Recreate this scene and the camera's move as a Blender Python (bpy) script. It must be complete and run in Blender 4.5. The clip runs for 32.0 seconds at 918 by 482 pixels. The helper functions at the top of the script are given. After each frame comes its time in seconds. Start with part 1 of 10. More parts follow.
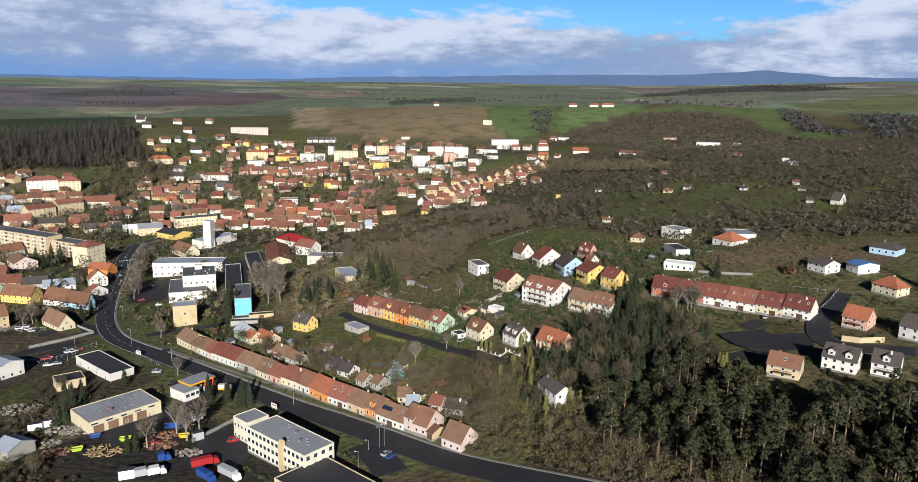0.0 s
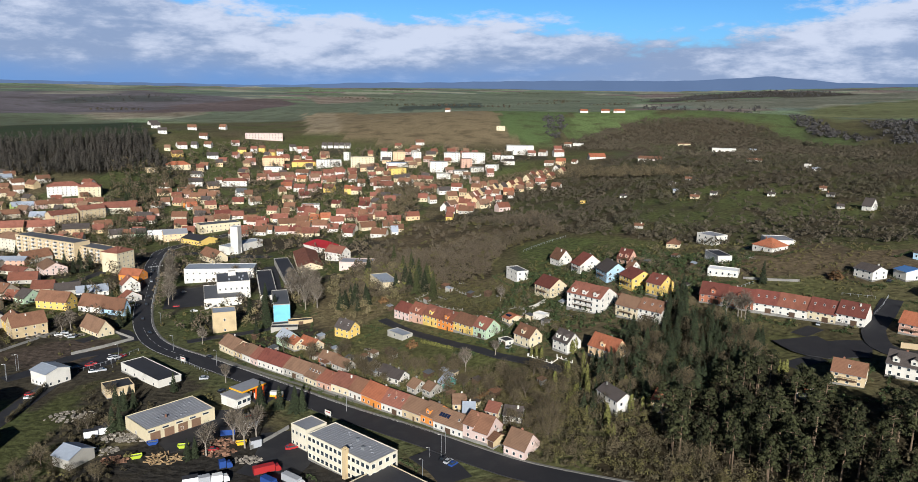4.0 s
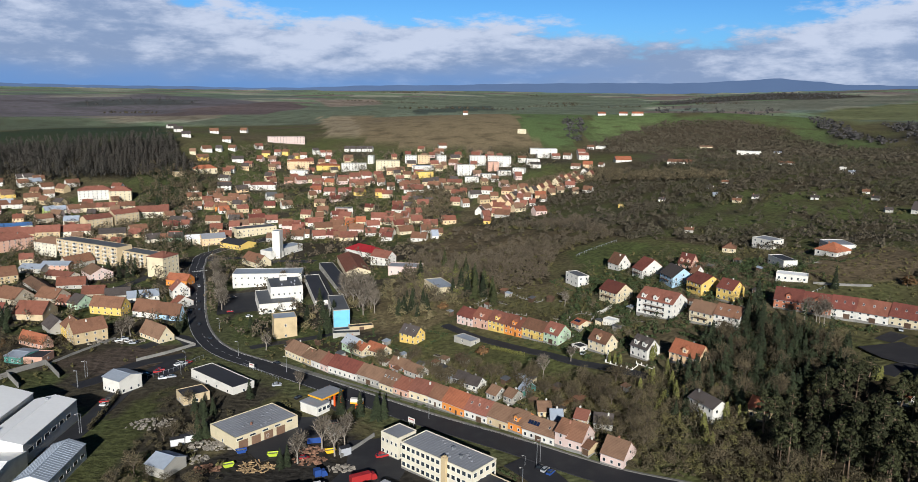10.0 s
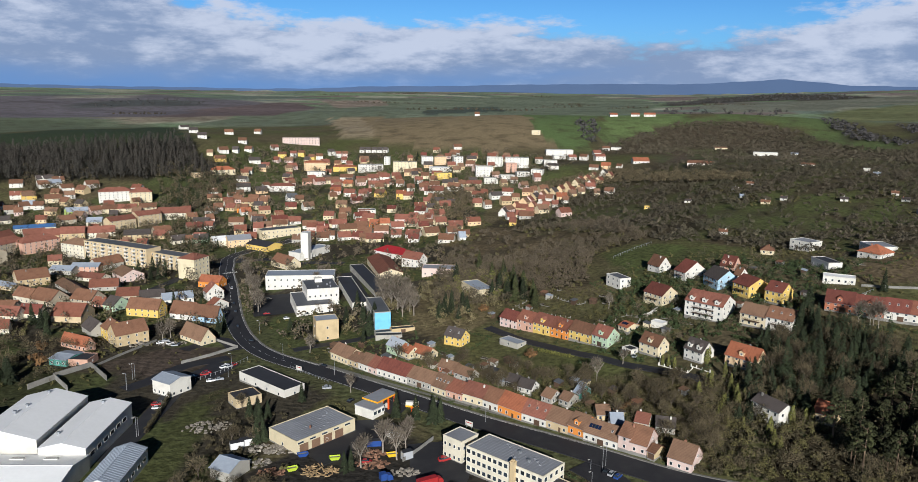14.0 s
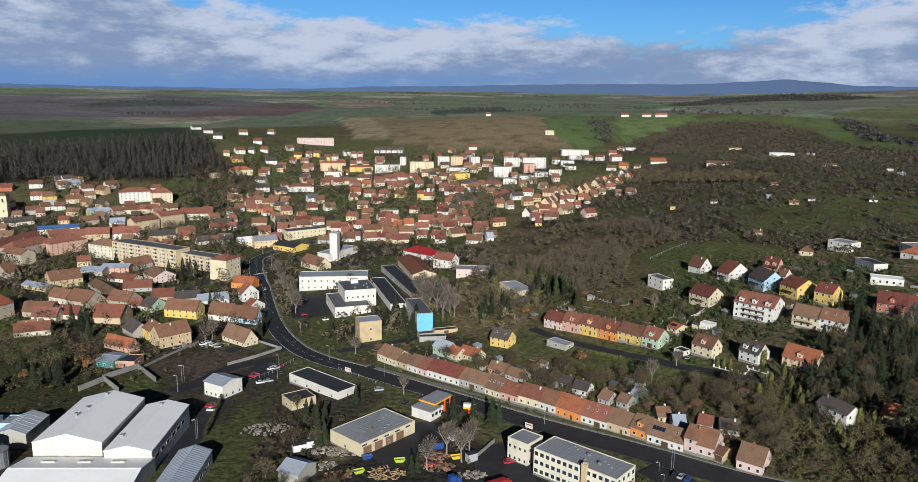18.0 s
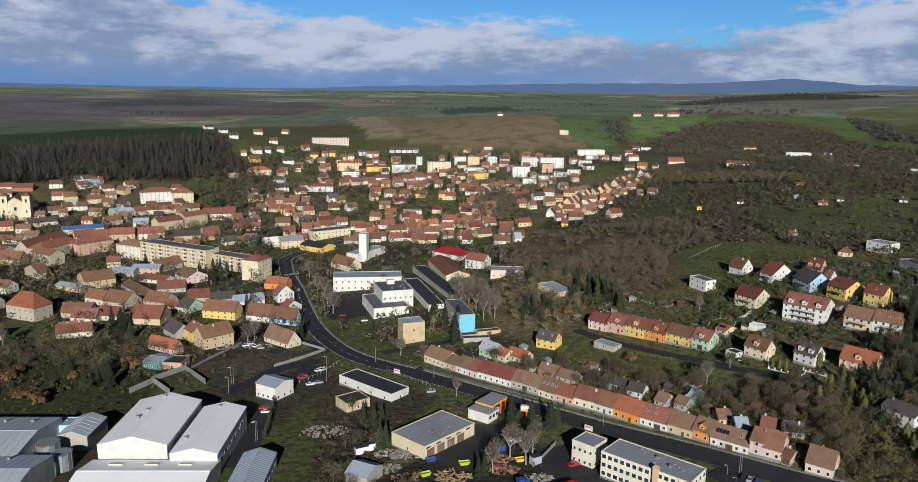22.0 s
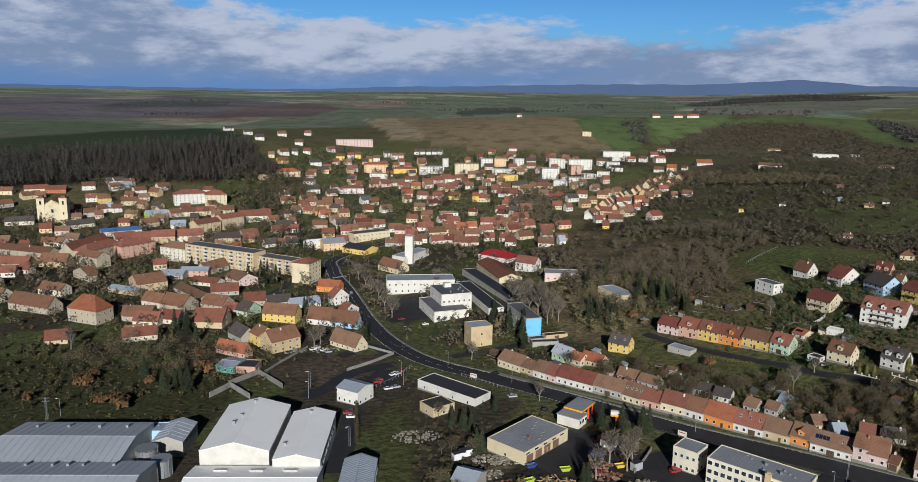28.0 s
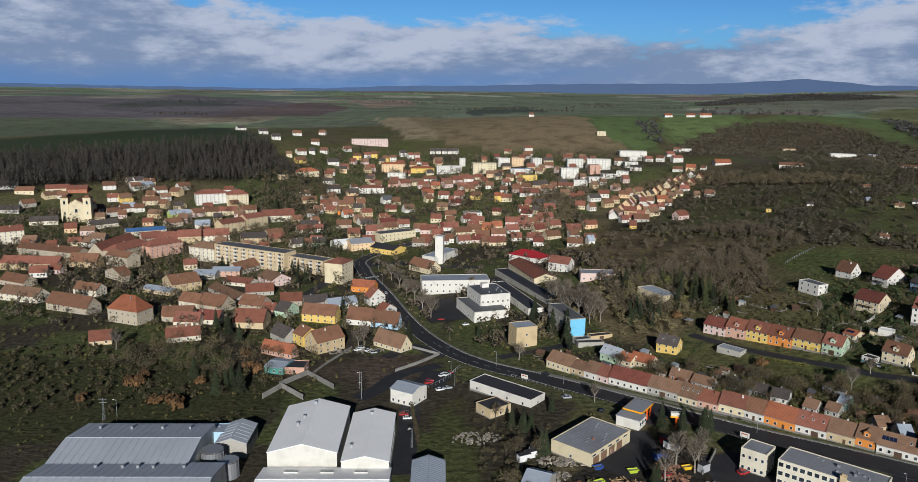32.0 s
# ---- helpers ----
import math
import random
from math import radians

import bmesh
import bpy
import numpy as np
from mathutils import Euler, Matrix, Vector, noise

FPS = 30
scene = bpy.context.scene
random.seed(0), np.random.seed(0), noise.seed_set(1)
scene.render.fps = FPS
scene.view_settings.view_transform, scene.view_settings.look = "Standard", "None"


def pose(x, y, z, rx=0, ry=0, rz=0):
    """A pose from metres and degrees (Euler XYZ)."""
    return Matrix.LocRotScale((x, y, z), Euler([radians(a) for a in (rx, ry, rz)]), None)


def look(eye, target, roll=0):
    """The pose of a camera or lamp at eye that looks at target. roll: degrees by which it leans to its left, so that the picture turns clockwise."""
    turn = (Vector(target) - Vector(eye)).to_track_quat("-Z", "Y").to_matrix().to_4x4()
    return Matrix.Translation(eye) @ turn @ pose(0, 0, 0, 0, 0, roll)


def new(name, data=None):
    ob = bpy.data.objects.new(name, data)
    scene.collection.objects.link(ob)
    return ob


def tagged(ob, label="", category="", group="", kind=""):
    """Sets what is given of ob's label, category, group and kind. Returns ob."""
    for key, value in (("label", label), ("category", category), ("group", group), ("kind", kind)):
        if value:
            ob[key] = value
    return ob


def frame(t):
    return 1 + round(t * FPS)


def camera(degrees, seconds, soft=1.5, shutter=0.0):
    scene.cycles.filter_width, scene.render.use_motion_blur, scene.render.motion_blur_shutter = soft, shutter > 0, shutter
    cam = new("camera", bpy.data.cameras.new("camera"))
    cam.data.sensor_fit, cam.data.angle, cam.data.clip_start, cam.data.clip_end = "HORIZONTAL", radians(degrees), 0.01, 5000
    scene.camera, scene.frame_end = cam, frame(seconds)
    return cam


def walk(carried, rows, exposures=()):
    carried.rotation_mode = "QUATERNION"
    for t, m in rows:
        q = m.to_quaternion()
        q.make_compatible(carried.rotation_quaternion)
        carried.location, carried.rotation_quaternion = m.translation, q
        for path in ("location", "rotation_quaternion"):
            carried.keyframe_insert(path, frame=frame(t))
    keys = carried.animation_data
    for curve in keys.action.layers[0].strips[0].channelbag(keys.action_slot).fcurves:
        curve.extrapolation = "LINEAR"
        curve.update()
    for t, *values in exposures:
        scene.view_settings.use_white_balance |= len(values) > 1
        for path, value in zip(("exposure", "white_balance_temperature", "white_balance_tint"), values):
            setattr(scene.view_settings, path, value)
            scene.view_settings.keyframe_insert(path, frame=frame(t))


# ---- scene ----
cam = camera(63.3, 32.0, 0.75)

PATH = [
    (0, (91.516, -7.839, 135.208), (91.588, -5.882, 134.802), 1.0),
    (1, (86.003, -7.51, 134.55), (86.076, -5.552, 134.151), 0.9),
    (2, (80.448, -6.838, 134.649), (80.52, -4.879, 134.253), 1.0),
    (3, (75.248, -6.348, 134.792), (75.318, -4.389, 134.399), 1.0),
    (3.5, (72.415, -6.216, 134.87), (72.485, -4.256, 134.478), 1.0),
    (5.5, (61.243, -5.307, 135.105), (61.311, -3.346, 134.715), 1.0),
    (6, (58.563, -4.656, 135.116), (58.63, -2.695, 134.727), 1.0),
    (7, (52.976, -4.394, 135.026), (53.042, -2.433, 134.639), 1.0),
    (8, (47.123, -3.814, 135.487), (47.189, -1.853, 135.099), 1.0),
    (9, (41.753, -3.263, 135.441), (41.818, -1.301, 135.055), 1.0),
    (10, (36.239, -2.703, 135.391), (36.304, -0.742, 135.006), 0.9),
    (11, (30.377, -2.081, 135.307), (30.441, -0.119, 134.923), 1.0),
    (12, (24.529, -1.55, 135.39), (24.593, 0.411, 135.005), 0.9),
    (13, (18.81, -1.32, 135.567), (18.875, 0.642, 135.182), 0.9),
    (14, (13.29, -0.601, 135.451), (13.353, 1.361, 135.068), 0.9),
    (14.5, (10.509, -0.398, 135.488), (10.571, 1.564, 135.105), 1.0),
    (16.5, (-1.364, 0.362, 135.491), (-1.302, 2.324, 135.107), 1.0),
    (17, (-4.545, 0.606, 135.641), (-4.482, 2.568, 135.258), 1.0),
    (18, (-10.831, 1.073, 135.531), (-10.767, 3.035, 135.148), 0.9),
    (19, (-16.502, 1.253, 135.777), (-16.439, 3.215, 135.393), 0.9),
    (20, (-22.384, 1.66, 135.761), (-22.321, 3.621, 135.377), 0.9),
    (21, (-28.337, 2.518, 135.757), (-28.274, 4.48, 135.373), 0.9),
    (22, (-34.473, 2.871, 135.997), (-34.41, 4.832, 135.612), 0.9),
    (23, (-40.675, 3.684, 136.152), (-40.612, 5.645, 135.767), 0.9),
    (24, (-46.462, 3.902, 136.04), (-46.401, 5.864, 135.656), 0.9),
    (25, (-52.441, 4.47, 136.249), (-52.38, 6.432, 135.865), 0.9),
    (25.5, (-55.464, 4.436, 136.338), (-55.404, 6.398, 135.953), 0.9),
    (27.5, (-67.892, 5.257, 136.571), (-67.832, 7.219, 136.187), 0.9),
    (28, (-70.854, 5.654, 136.558), (-70.795, 7.616, 136.175), 0.9),
    (29, (-77.264, 5.839, 136.481), (-77.204, 7.801, 136.097), 0.9),
    (30, (-83.042, 6.255, 136.491), (-82.983, 8.217, 136.106), 0.9),
    (31, (-89.278, 6.734, 136.459), (-89.219, 8.696, 136.074), 0.8),
    (32, (-95.151, 7.535, 136.541), (-95.093, 9.497, 136.156), 0.9),
]
walk(cam, [(t, look(eye, target, roll)) for t, eye, target, roll in PATH], [(0, 0.54, 5810, 10), (10, 0.38, 5700, 9), (20, 0.19, 5680, 9), (32, 0.0, 5680, 9)])

# ---- light ----
SUN_EL, SUN_AZ = 21.5, -1.5         # degrees above the horizon; shadows fall this far to the right of +y
world = bpy.data.worlds.new("winter_sky")
scene.world = world
world.use_nodes = True
wn, wl = world.node_tree.nodes, world.node_tree.links
wn.clear()


def wmath(op, a, b=None, clamp=False):
    n = wn.new("ShaderNodeMath")
    n.operation, n.use_clamp = op, clamp
    for i, v in enumerate((a, b)):
        if v is None:
            continue
        if isinstance(v, (int, float)):
            n.inputs[i].default_value = v
        else:
            wl.new(v, n.inputs[i])
    return n.outputs[0]


def wmix(fac, a, b):
    n = wn.new("ShaderNodeMix")
    n.data_type = "RGBA"
    for i, v in ((0, fac), (6, a), (7, b)):
        if isinstance(v, (int, float, tuple)):
            n.inputs[i].default_value = v
        else:
            wl.new(v, n.inputs[i])
    return n.outputs[2]


sky = wn.new("ShaderNodeTexSky")
sky.sky_type, sky.sun_disc = "NISHITA", False
sky.sun_elevation, sky.sun_rotation = radians(SUN_EL), radians(180 + SUN_AZ)
sky.altitude, sky.air_density, sky.dust_density, sky.ozone_density = 300, 1.0, 0.6, 2.0
coord = wn.new("ShaderNodeTexCoord")
sep = wn.new("ShaderNodeSeparateXYZ")
wl.new(coord.outputs["Generated"], sep.inputs[0])
flat_len = wmath("POWER", wmath("ADD", wmath("MULTIPLY", sep.outputs[0], sep.outputs[0]), wmath("MULTIPLY", sep.outputs[1], sep.outputs[1])), 0.5)
elev = wmath("DIVIDE", sep.outputs[2], wmath("MAXIMUM", flat_len, 0.05))       # tangent of the height over the horizon
comb = wn.new("ShaderNodeCombineXYZ")
wl.new(wmath("MULTIPLY", sep.outputs[0], 1.0), comb.inputs[0])
wl.new(wmath("MULTIPLY", sep.outputs[1], 1.0), comb.inputs[1])
wl.new(wmath("MULTIPLY", elev, 3.2), comb.inputs[2])


def wnoise(scale, detail, rough, shift):
    n = wn.new("ShaderNodeTexNoise")
    n.inputs["Scale"].default_value, n.inputs["Detail"].default_value, n.inputs["Roughness"].default_value = scale, detail, rough
    m = wn.new("ShaderNodeMapping")
    m.inputs["Location"].default_value = shift
    wl.new(comb.outputs[0], m.inputs["Vector"])
    wl.new(m.outputs[0], n.inputs["Vector"])
    return n.outputs["Fac"]


def wramp(value, lo, hi):
    n = wn.new("ShaderNodeMapRange")
    n.interpolation_type = "SMOOTHSTEP"
    n.inputs["From Min"].default_value, n.inputs["From Max"].default_value = lo, hi
    wl.new(value, n.inputs["Value"])
    return n.outputs[0]


big, fine = wnoise(4.4, 7, 0.58, (1.7, 0.3, 0.4)), wnoise(17, 8, 0.62, (0.2, 4.0, 1.0))
shape = wmath("ADD", wmath("MULTIPLY", big, 0.65), wmath("MULTIPLY", fine, 0.35))
side = wmath("DIVIDE", sep.outputs[0], wmath("MAXIMUM", flat_len, 0.05))
# the deck of cloud ends at a ragged upper edge, higher to the west and a little to the east
edge = wmath("ADD", 0.088, wmath("ADD", wmath("MULTIPLY", wramp(wmath("MULTIPLY", side, -1.0), 0.2, 0.42), 0.055), wmath("MULTIPLY", wramp(side, 0.42, 0.6), 0.03)))
over_edge = wmath("SUBTRACT", elev, edge)
cover = wramp(wmath("SUBTRACT", wmath("SUBTRACT", shape, 0.5), wmath("MULTIPLY", over_edge, 4.6)), -0.03, 0.08)
light = wramp(wmath("ADD", wmath("ADD", wmath("MULTIPLY", big, 0.5), wmath("MULTIPLY", fine, 0.5)), wmath("MULTIPLY", over_edge, 1.1)), 0.37, 0.57)
cloud = wmix(light, (0.215, 0.265, 0.365, 1), (0.48, 0.495, 0.55, 1))
haze = wramp(wmath("ADD", elev, wmath("MULTIPLY", wmath("SUBTRACT", big, 0.5), 0.06)), 0.0, 0.045)
haze = wmath("MAXIMUM", haze, wramp(wmath("ADD", side, wmath("MULTIPLY", wmath("SUBTRACT", big, 0.5), 0.5)), -0.1, 0.3))
cloud = wmix(haze, (0.135, 0.235, 0.42, 1), cloud)
blue = wmix(1.0, sky.outputs[0], (0.6, 1.05, 1.6, 1))
blue.node.blend_type = "MULTIPLY"
cloud_bg, sky_bg, mixer, out = wn.new("ShaderNodeBackground"), wn.new("ShaderNodeBackground"), wn.new("ShaderNodeMixShader"), wn.new("ShaderNodeOutputWorld")
sky_bg.inputs[1].default_value = 0.045
cloud_bg.inputs[1].default_value = 1.0
wl.new(blue, sky_bg.inputs[0])
wl.new(wmath("ADD", 0.0085, wmath("MULTIPLY", wramp(wmath("MULTIPLY", elev, -1.0), -0.32, -0.08), 0.042)), sky_bg.inputs[1])
wl.new(cloud, cloud_bg.inputs[0])
wl.new(cover, mixer.inputs[0])
wl.new(sky_bg.outputs[0], mixer.inputs[1])
wl.new(cloud_bg.outputs[0], mixer.inputs[2])
wl.new(mixer.outputs[0], out.inputs[0])

sun_data = bpy.data.lights.new("sun", "SUN")
sun_data.energy, sun_data.angle, sun_data.color = 4.9, radians(0.55), (1.0, 0.91, 0.775)
sun = new("sun", sun_data)
sa, se = radians(SUN_AZ), radians(SUN_EL)
sun_way = Vector((math.sin(sa) * math.cos(se), math.cos(sa) * math.cos(se), -math.sin(se)))
sun.matrix_world = Matrix.Translation((0, -200, 300)) @ sun_way.to_track_quat("-Z", "Y").to_matrix().to_4x4()

# ---- materials ----


def lin(r, g, b):
    """Linear colour from 0..255 values."""
    return tuple((c / 255 / 12.92) if c / 255 <= 0.04045 else ((c / 255 + 0.055) / 1.055) ** 2.4 for c in (r, g, b))


def material(name, color, rough=0.85, metal=0.0, grain=3.0, amount=0.25, stain=0.25, stain_color=None, vary=0.08, bump=0.15, rows=0.0, rows_axis=2, island=0.0, cover=False, spec=0.3, relief=0.08):
    """Surface with grain and stains at two scales, a shade of its own on each object, and, if rows, ridges that far apart."""
    m = bpy.data.materials.new(name)
    m.use_nodes = True
    nt = m.node_tree
    n, l = nt.nodes, nt.links
    p = n["Principled BSDF"]
    p.inputs["Roughness"].default_value, p.inputs["Metallic"].default_value = rough, metal
    p.inputs["Specular IOR Level"].default_value = spec
    geo = n.new("ShaderNodeNewGeometry")
    tc = n.new("ShaderNodeTexCoord")
    src = geo.outputs["Position"]

    def noise_(scale, detail):
        t = n.new("ShaderNodeTexNoise")
        t.inputs["Scale"].default_value, t.inputs["Detail"].default_value = scale, detail
        l.new(src, t.inputs["Vector"])
        return t.outputs["Fac"]

    def math_(op, a, b):
        t = n.new("ShaderNodeMath")
        t.operation = op
        for i, v in enumerate((a, b)):
            if isinstance(v, (int, float)):
                t.inputs[i].default_value = v
            else:
                l.new(v, t.inputs[i])
        return t.outputs[0]

    def mix_(fac, a, b, blend="MIX"):
        t = n.new("ShaderNodeMix")
        t.data_type, t.blend_type = "RGBA", blend
        for i, v in ((0, fac), (6, a), (7, b)):
            if isinstance(v, (int, float)):
                t.inputs[i].default_value = v
            elif isinstance(v, tuple):
                t.inputs[i].default_value = (*v[:3], 1)
            else:
                l.new(v, t.inputs[i])
        return t.outputs[2]

    small, large = noise_(grain, 4), noise_(grain * 0.09, 4)
    if cover:
        at = n.new("ShaderNodeAttribute")
        at.attribute_name = "cover"
        col = at.outputs["Color"]
    else:
        col = tuple(color)
    tone = math_("ADD", 1 - amount, math_("MULTIPLY", small, 2 * amount))
    col = mix_(1.0, col, tone, "MULTIPLY")
    dirt = stain_color or tuple(c * 0.45 for c in color)
    spot = n.new("ShaderNodeMapRange")
    spot.inputs["From Min"].default_value, spot.inputs["From Max"].default_value = 0.48, 0.72
    spot.inputs["To Max"].default_value = stain
    l.new(large, spot.inputs["Value"])
    col = mix_(spot.outputs[0], col, dirt)
    if vary:
        info = n.new("ShaderNodeObjectInfo")
        col = mix_(1.0, col, math_("ADD", 1 - vary, math_("MULTIPLY", info.outputs["Random"], 2 * vary)), "MULTIPLY")
    if island:
        col = mix_(1.0, col, math_("ADD", 1 - island, math_("MULTIPLY", geo.outputs["Random Per Island"], 2 * island)), "MULTIPLY")
    high = small
    if rows:
        s = n.new("ShaderNodeSeparateXYZ")
        l.new(tc.outputs["Object"], s.inputs[0])
        saw = math_("FRACT", math_("DIVIDE", s.outputs[rows_axis], rows), 0.0)
        col = mix_(1.0, col, math_("ADD", 0.78, math_("MULTIPLY", saw, 0.3)), "MULTIPLY")
        high = math_("ADD", math_("MULTIPLY", small, 0.5), math_("MULTIPLY", saw, 1.0))
    l.new(col, p.inputs["Base Color"])
    if bump:
        b = n.new("ShaderNodeBump")
        b.inputs["Strength"].default_value, b.inputs["Distance"].default_value = bump, relief
        l.new(high, b.inputs["Height"])
        l.new(b.outputs[0], p.inputs["Normal"])
    return m


MAT_GROUND = material("winter_ground", (0.085, 0.0765, 0.0425), 0.95, grain=0.4, amount=1.1, stain=0.6, stain_color=(0.0527, 0.0425, 0.0255), vary=0, bump=1.0, cover=True, spec=0.1, relief=0.8)
MAT_ASPHALT = material("asphalt", (0.026, 0.026, 0.03), 0.75, grain=2.0, amount=0.15, stain=0.4, stain_color=(0.05, 0.05, 0.05), vary=0, bump=0.1)
MAT_PAVING = material("paving", (0.15, 0.145, 0.13), 0.85, grain=1.6, amount=0.18, stain=0.4, stain_color=(0.1, 0.1, 0.08), vary=0)
MAT_KERB = material("kerb_stone", (0.23, 0.22, 0.2), 0.8, vary=0.1)
MAT_LINE = material("road_paint", (0.75, 0.75, 0.72), 0.6, amount=0.1, stain=0.5, stain_color=(0.3, 0.3, 0.3), vary=0)
MAT_GLASS = material("window_glass", (0.035, 0.045, 0.055), 0.08, amount=0.1, stain=0, vary=0.5, bump=0, spec=0.7)
MAT_FRAME = material("window_frame", (0.72, 0.7, 0.66), 0.5, stain=0.1, vary=0.1, bump=0)
MAT_DARKWOOD = material("dark_wood", (0.09, 0.055, 0.035), 0.7, vary=0.3)
MAT_CONCRETE = material("concrete", (0.25, 0.24, 0.22), 0.9, stain=0.5, vary=0.15)
MAT_BRICK = material("chimney_brick", (0.3, 0.15, 0.1), 0.9, stain=0.4, vary=0.3)
MAT_METAL = material("galvanised_metal", (0.42, 0.44, 0.46), 0.45, 0.6, vary=0.1, bump=0)
MAT_BARK = material("bark", (0.104, 0.084, 0.064), 0.95, vary=0.25)
MAT_PINEBARK = material("pine_bark", (0.18, 0.1275, 0.0863), 0.95, vary=0.2)
MAT_BIRCH = material("pale_bark", (0.26, 0.23, 0.19), 0.9, vary=0.15)
MAT_TWIG = material("bare_twigs", (0.108, 0.087, 0.05), 0.95, grain=0.6, vary=0.3, bump=0, island=0.35)
MAT_TWIGPALE = material("pale_twigs", (0.15, 0.125, 0.095), 0.95, grain=0.6, vary=0.2, bump=0, island=0.3)
MAT_SCRUB = material("scrub_twigs", (0.062, 0.052, 0.028), 0.95, grain=0.2, stain=0.4, stain_color=(0.0402, 0.0459, 0.0172), vary=0.25, bump=0, island=0.2)
MAT_COPSE = material("copse_twigs", (0.135, 0.108, 0.072), 0.95, grain=0.15, stain=0.5, stain_color=(0.0685, 0.0645, 0.0323), vary=0.2, bump=0, island=0.2)
MAT_OLIVE = material("olive_shrubs", (0.108, 0.098, 0.036), 0.95, grain=0.3, stain=0.5, stain_color=(0.0864, 0.0612, 0.0324), vary=0.2, bump=0, island=0.2)
MAT_SPRUCE = material("spruce_needles", (0.032, 0.042, 0.019), 0.9, grain=0.6, vary=0.3, bump=0, island=0.35)
MAT_PINE = material("pine_needles", (0.034, 0.037, 0.0138), 0.9, grain=0.6, vary=0.3, bump=0, island=0.4)
MAT_THUJA = material("yellow_green_leaves", (0.13, 0.13, 0.035), 0.9, grain=0.8, vary=0.25, bump=0, island=0.35)
MAT_RUST = material("russet_leaves", (0.14, 0.078, 0.032), 0.9, grain=0.8, vary=0.25, bump=0, island=0.35)
# cloud shade over the western ridge is put into this near-black colour
MAT_CLOUDED_WOODS = material("far_woods", (0.027, 0.028, 0.024), 0.95, grain=0.1, stain=0.45, stain_color=(0.03, 0.035, 0.02), vary=0.2, bump=0, island=0.2)

MAT_HILLTWIG = material("hillside_twigs", (0.088, 0.074, 0.05), 0.95, grain=0.1, stain=0.6, stain_color=(0.06, 0.064, 0.03), vary=0.2, bump=0, island=0.2)

MAT_WOODBROWN = material("ridge_wood_twigs", (0.052, 0.046, 0.038), 0.95, grain=0.05, stain=0.5, stain_color=(0.03, 0.032, 0.026), vary=0, bump=0, island=0.3)

PLASTER = {}
for key, rgb in dict(white=(224, 220, 210), cream=(220, 206, 172), yellow=(228, 196, 108), orange=(220, 142, 64), salmon=(212, 170, 148), pink=(220, 196, 186), offwhite=(226, 218, 196),
                     beige=(204, 184, 148), stone=(184, 172, 150), grey=(176, 172, 162), blue=(176, 206, 226), green=(186, 208, 178), tan=(204, 182, 142), sky=(126, 196, 232),
                     brick=(176, 112, 84), lime=(190, 206, 120), peach=(230, 198, 156), black=(60, 58, 56), red=(190, 60, 50), teal=(90, 150, 140)).items():
    PLASTER[key] = material("plaster_" + key, tuple(c * 0.88 for c in lin(*rgb)), 0.9, grain=2.2, amount=0.1, stain=0.35, vary=0.06, bump=0.08)
ROOF = {}
for key, rgb in dict(red=(128, 82, 67), brown=(118, 84, 64), dark=(78, 70, 66), orange=(152, 92, 65), maroon=(106, 60, 50), old=(122, 94, 74), russet=(118, 74, 58)).items():
    ROOF[key] = material("tiles_" + key, tuple(c * k for c, k in zip(lin(*rgb), (1.12, 1.16, 1.19))), 0.85, grain=3.0, amount=0.28, stain=0.45, vary=0.22, bump=0.5, rows=0.36)
for key, rgb in dict(tar=(58, 58, 62), grey=(140, 142, 148), white=(232, 234, 236), sheet=(150, 158, 170), blue=(78, 116, 168), crimson=(150, 40, 46), felt=(92, 94, 98), pale=(205, 207, 208)).items():
    ROOF[key] = material("roofing_" + key, lin(*rgb), 0.65, grain=0.7, amount=0.16, stain=0.4, vary=0.08, bump=0.12)
ROOF["white"] = material("roofing_white_sheet", (0.88, 0.88, 0.88), 0.5, grain=0.7, amount=0.05, stain=0.12, vary=0.02, bump=0.08)
# a passing cloud's shade on the works halls is put into this grey-blue
ROOF["pale"] = material("roofing_pale_sheet", (0.4, 0.43, 0.48), 0.5, grain=0.7, amount=0.08, stain=0.2, vary=0.03, bump=0.08)
MAT_PANEL = material("solar_panel", (0.012, 0.02, 0.05), 0.15, vary=0.1, bump=0, spec=0.6)

# ---- terrain ----
# spot heights of the land: x, y, z in metres, by area
VALLEY = [(-39, 260, 2.7), (-175.5, 546, -2), (-11.7, 404.3, 4.5), (57.2, 239.2, 4.7), (15.6, 260, 2.5), (-109.2, 312, -0.5), (-468, 761.8, 3.6),
          (-40.3, 362.7, 2.6), (40.3, 288.6, 4.9), (98.8, 231.4, 7.5), (-282.1, 451.1, 0), (-148.2, 396.5, -1.3), (-306.8, 640.9, -3.9), (-247, 715, -1.3),
          (-106.6, 444.6, -2.3), (-85.8, 572, 1.3), (-36.4, 650, 4.5), (-140.4, 279.5, 0), (-624, 780, 18.2), (-650, 520, 2.6), (-390, 325, 0),
          (-390, 130, 0), (0, 78, 5.2), (-195, 78, 0), (-845, 260, 2.6), (0, -390, 13), (-520, -390, 6.5), (65, 156, 6.5)]
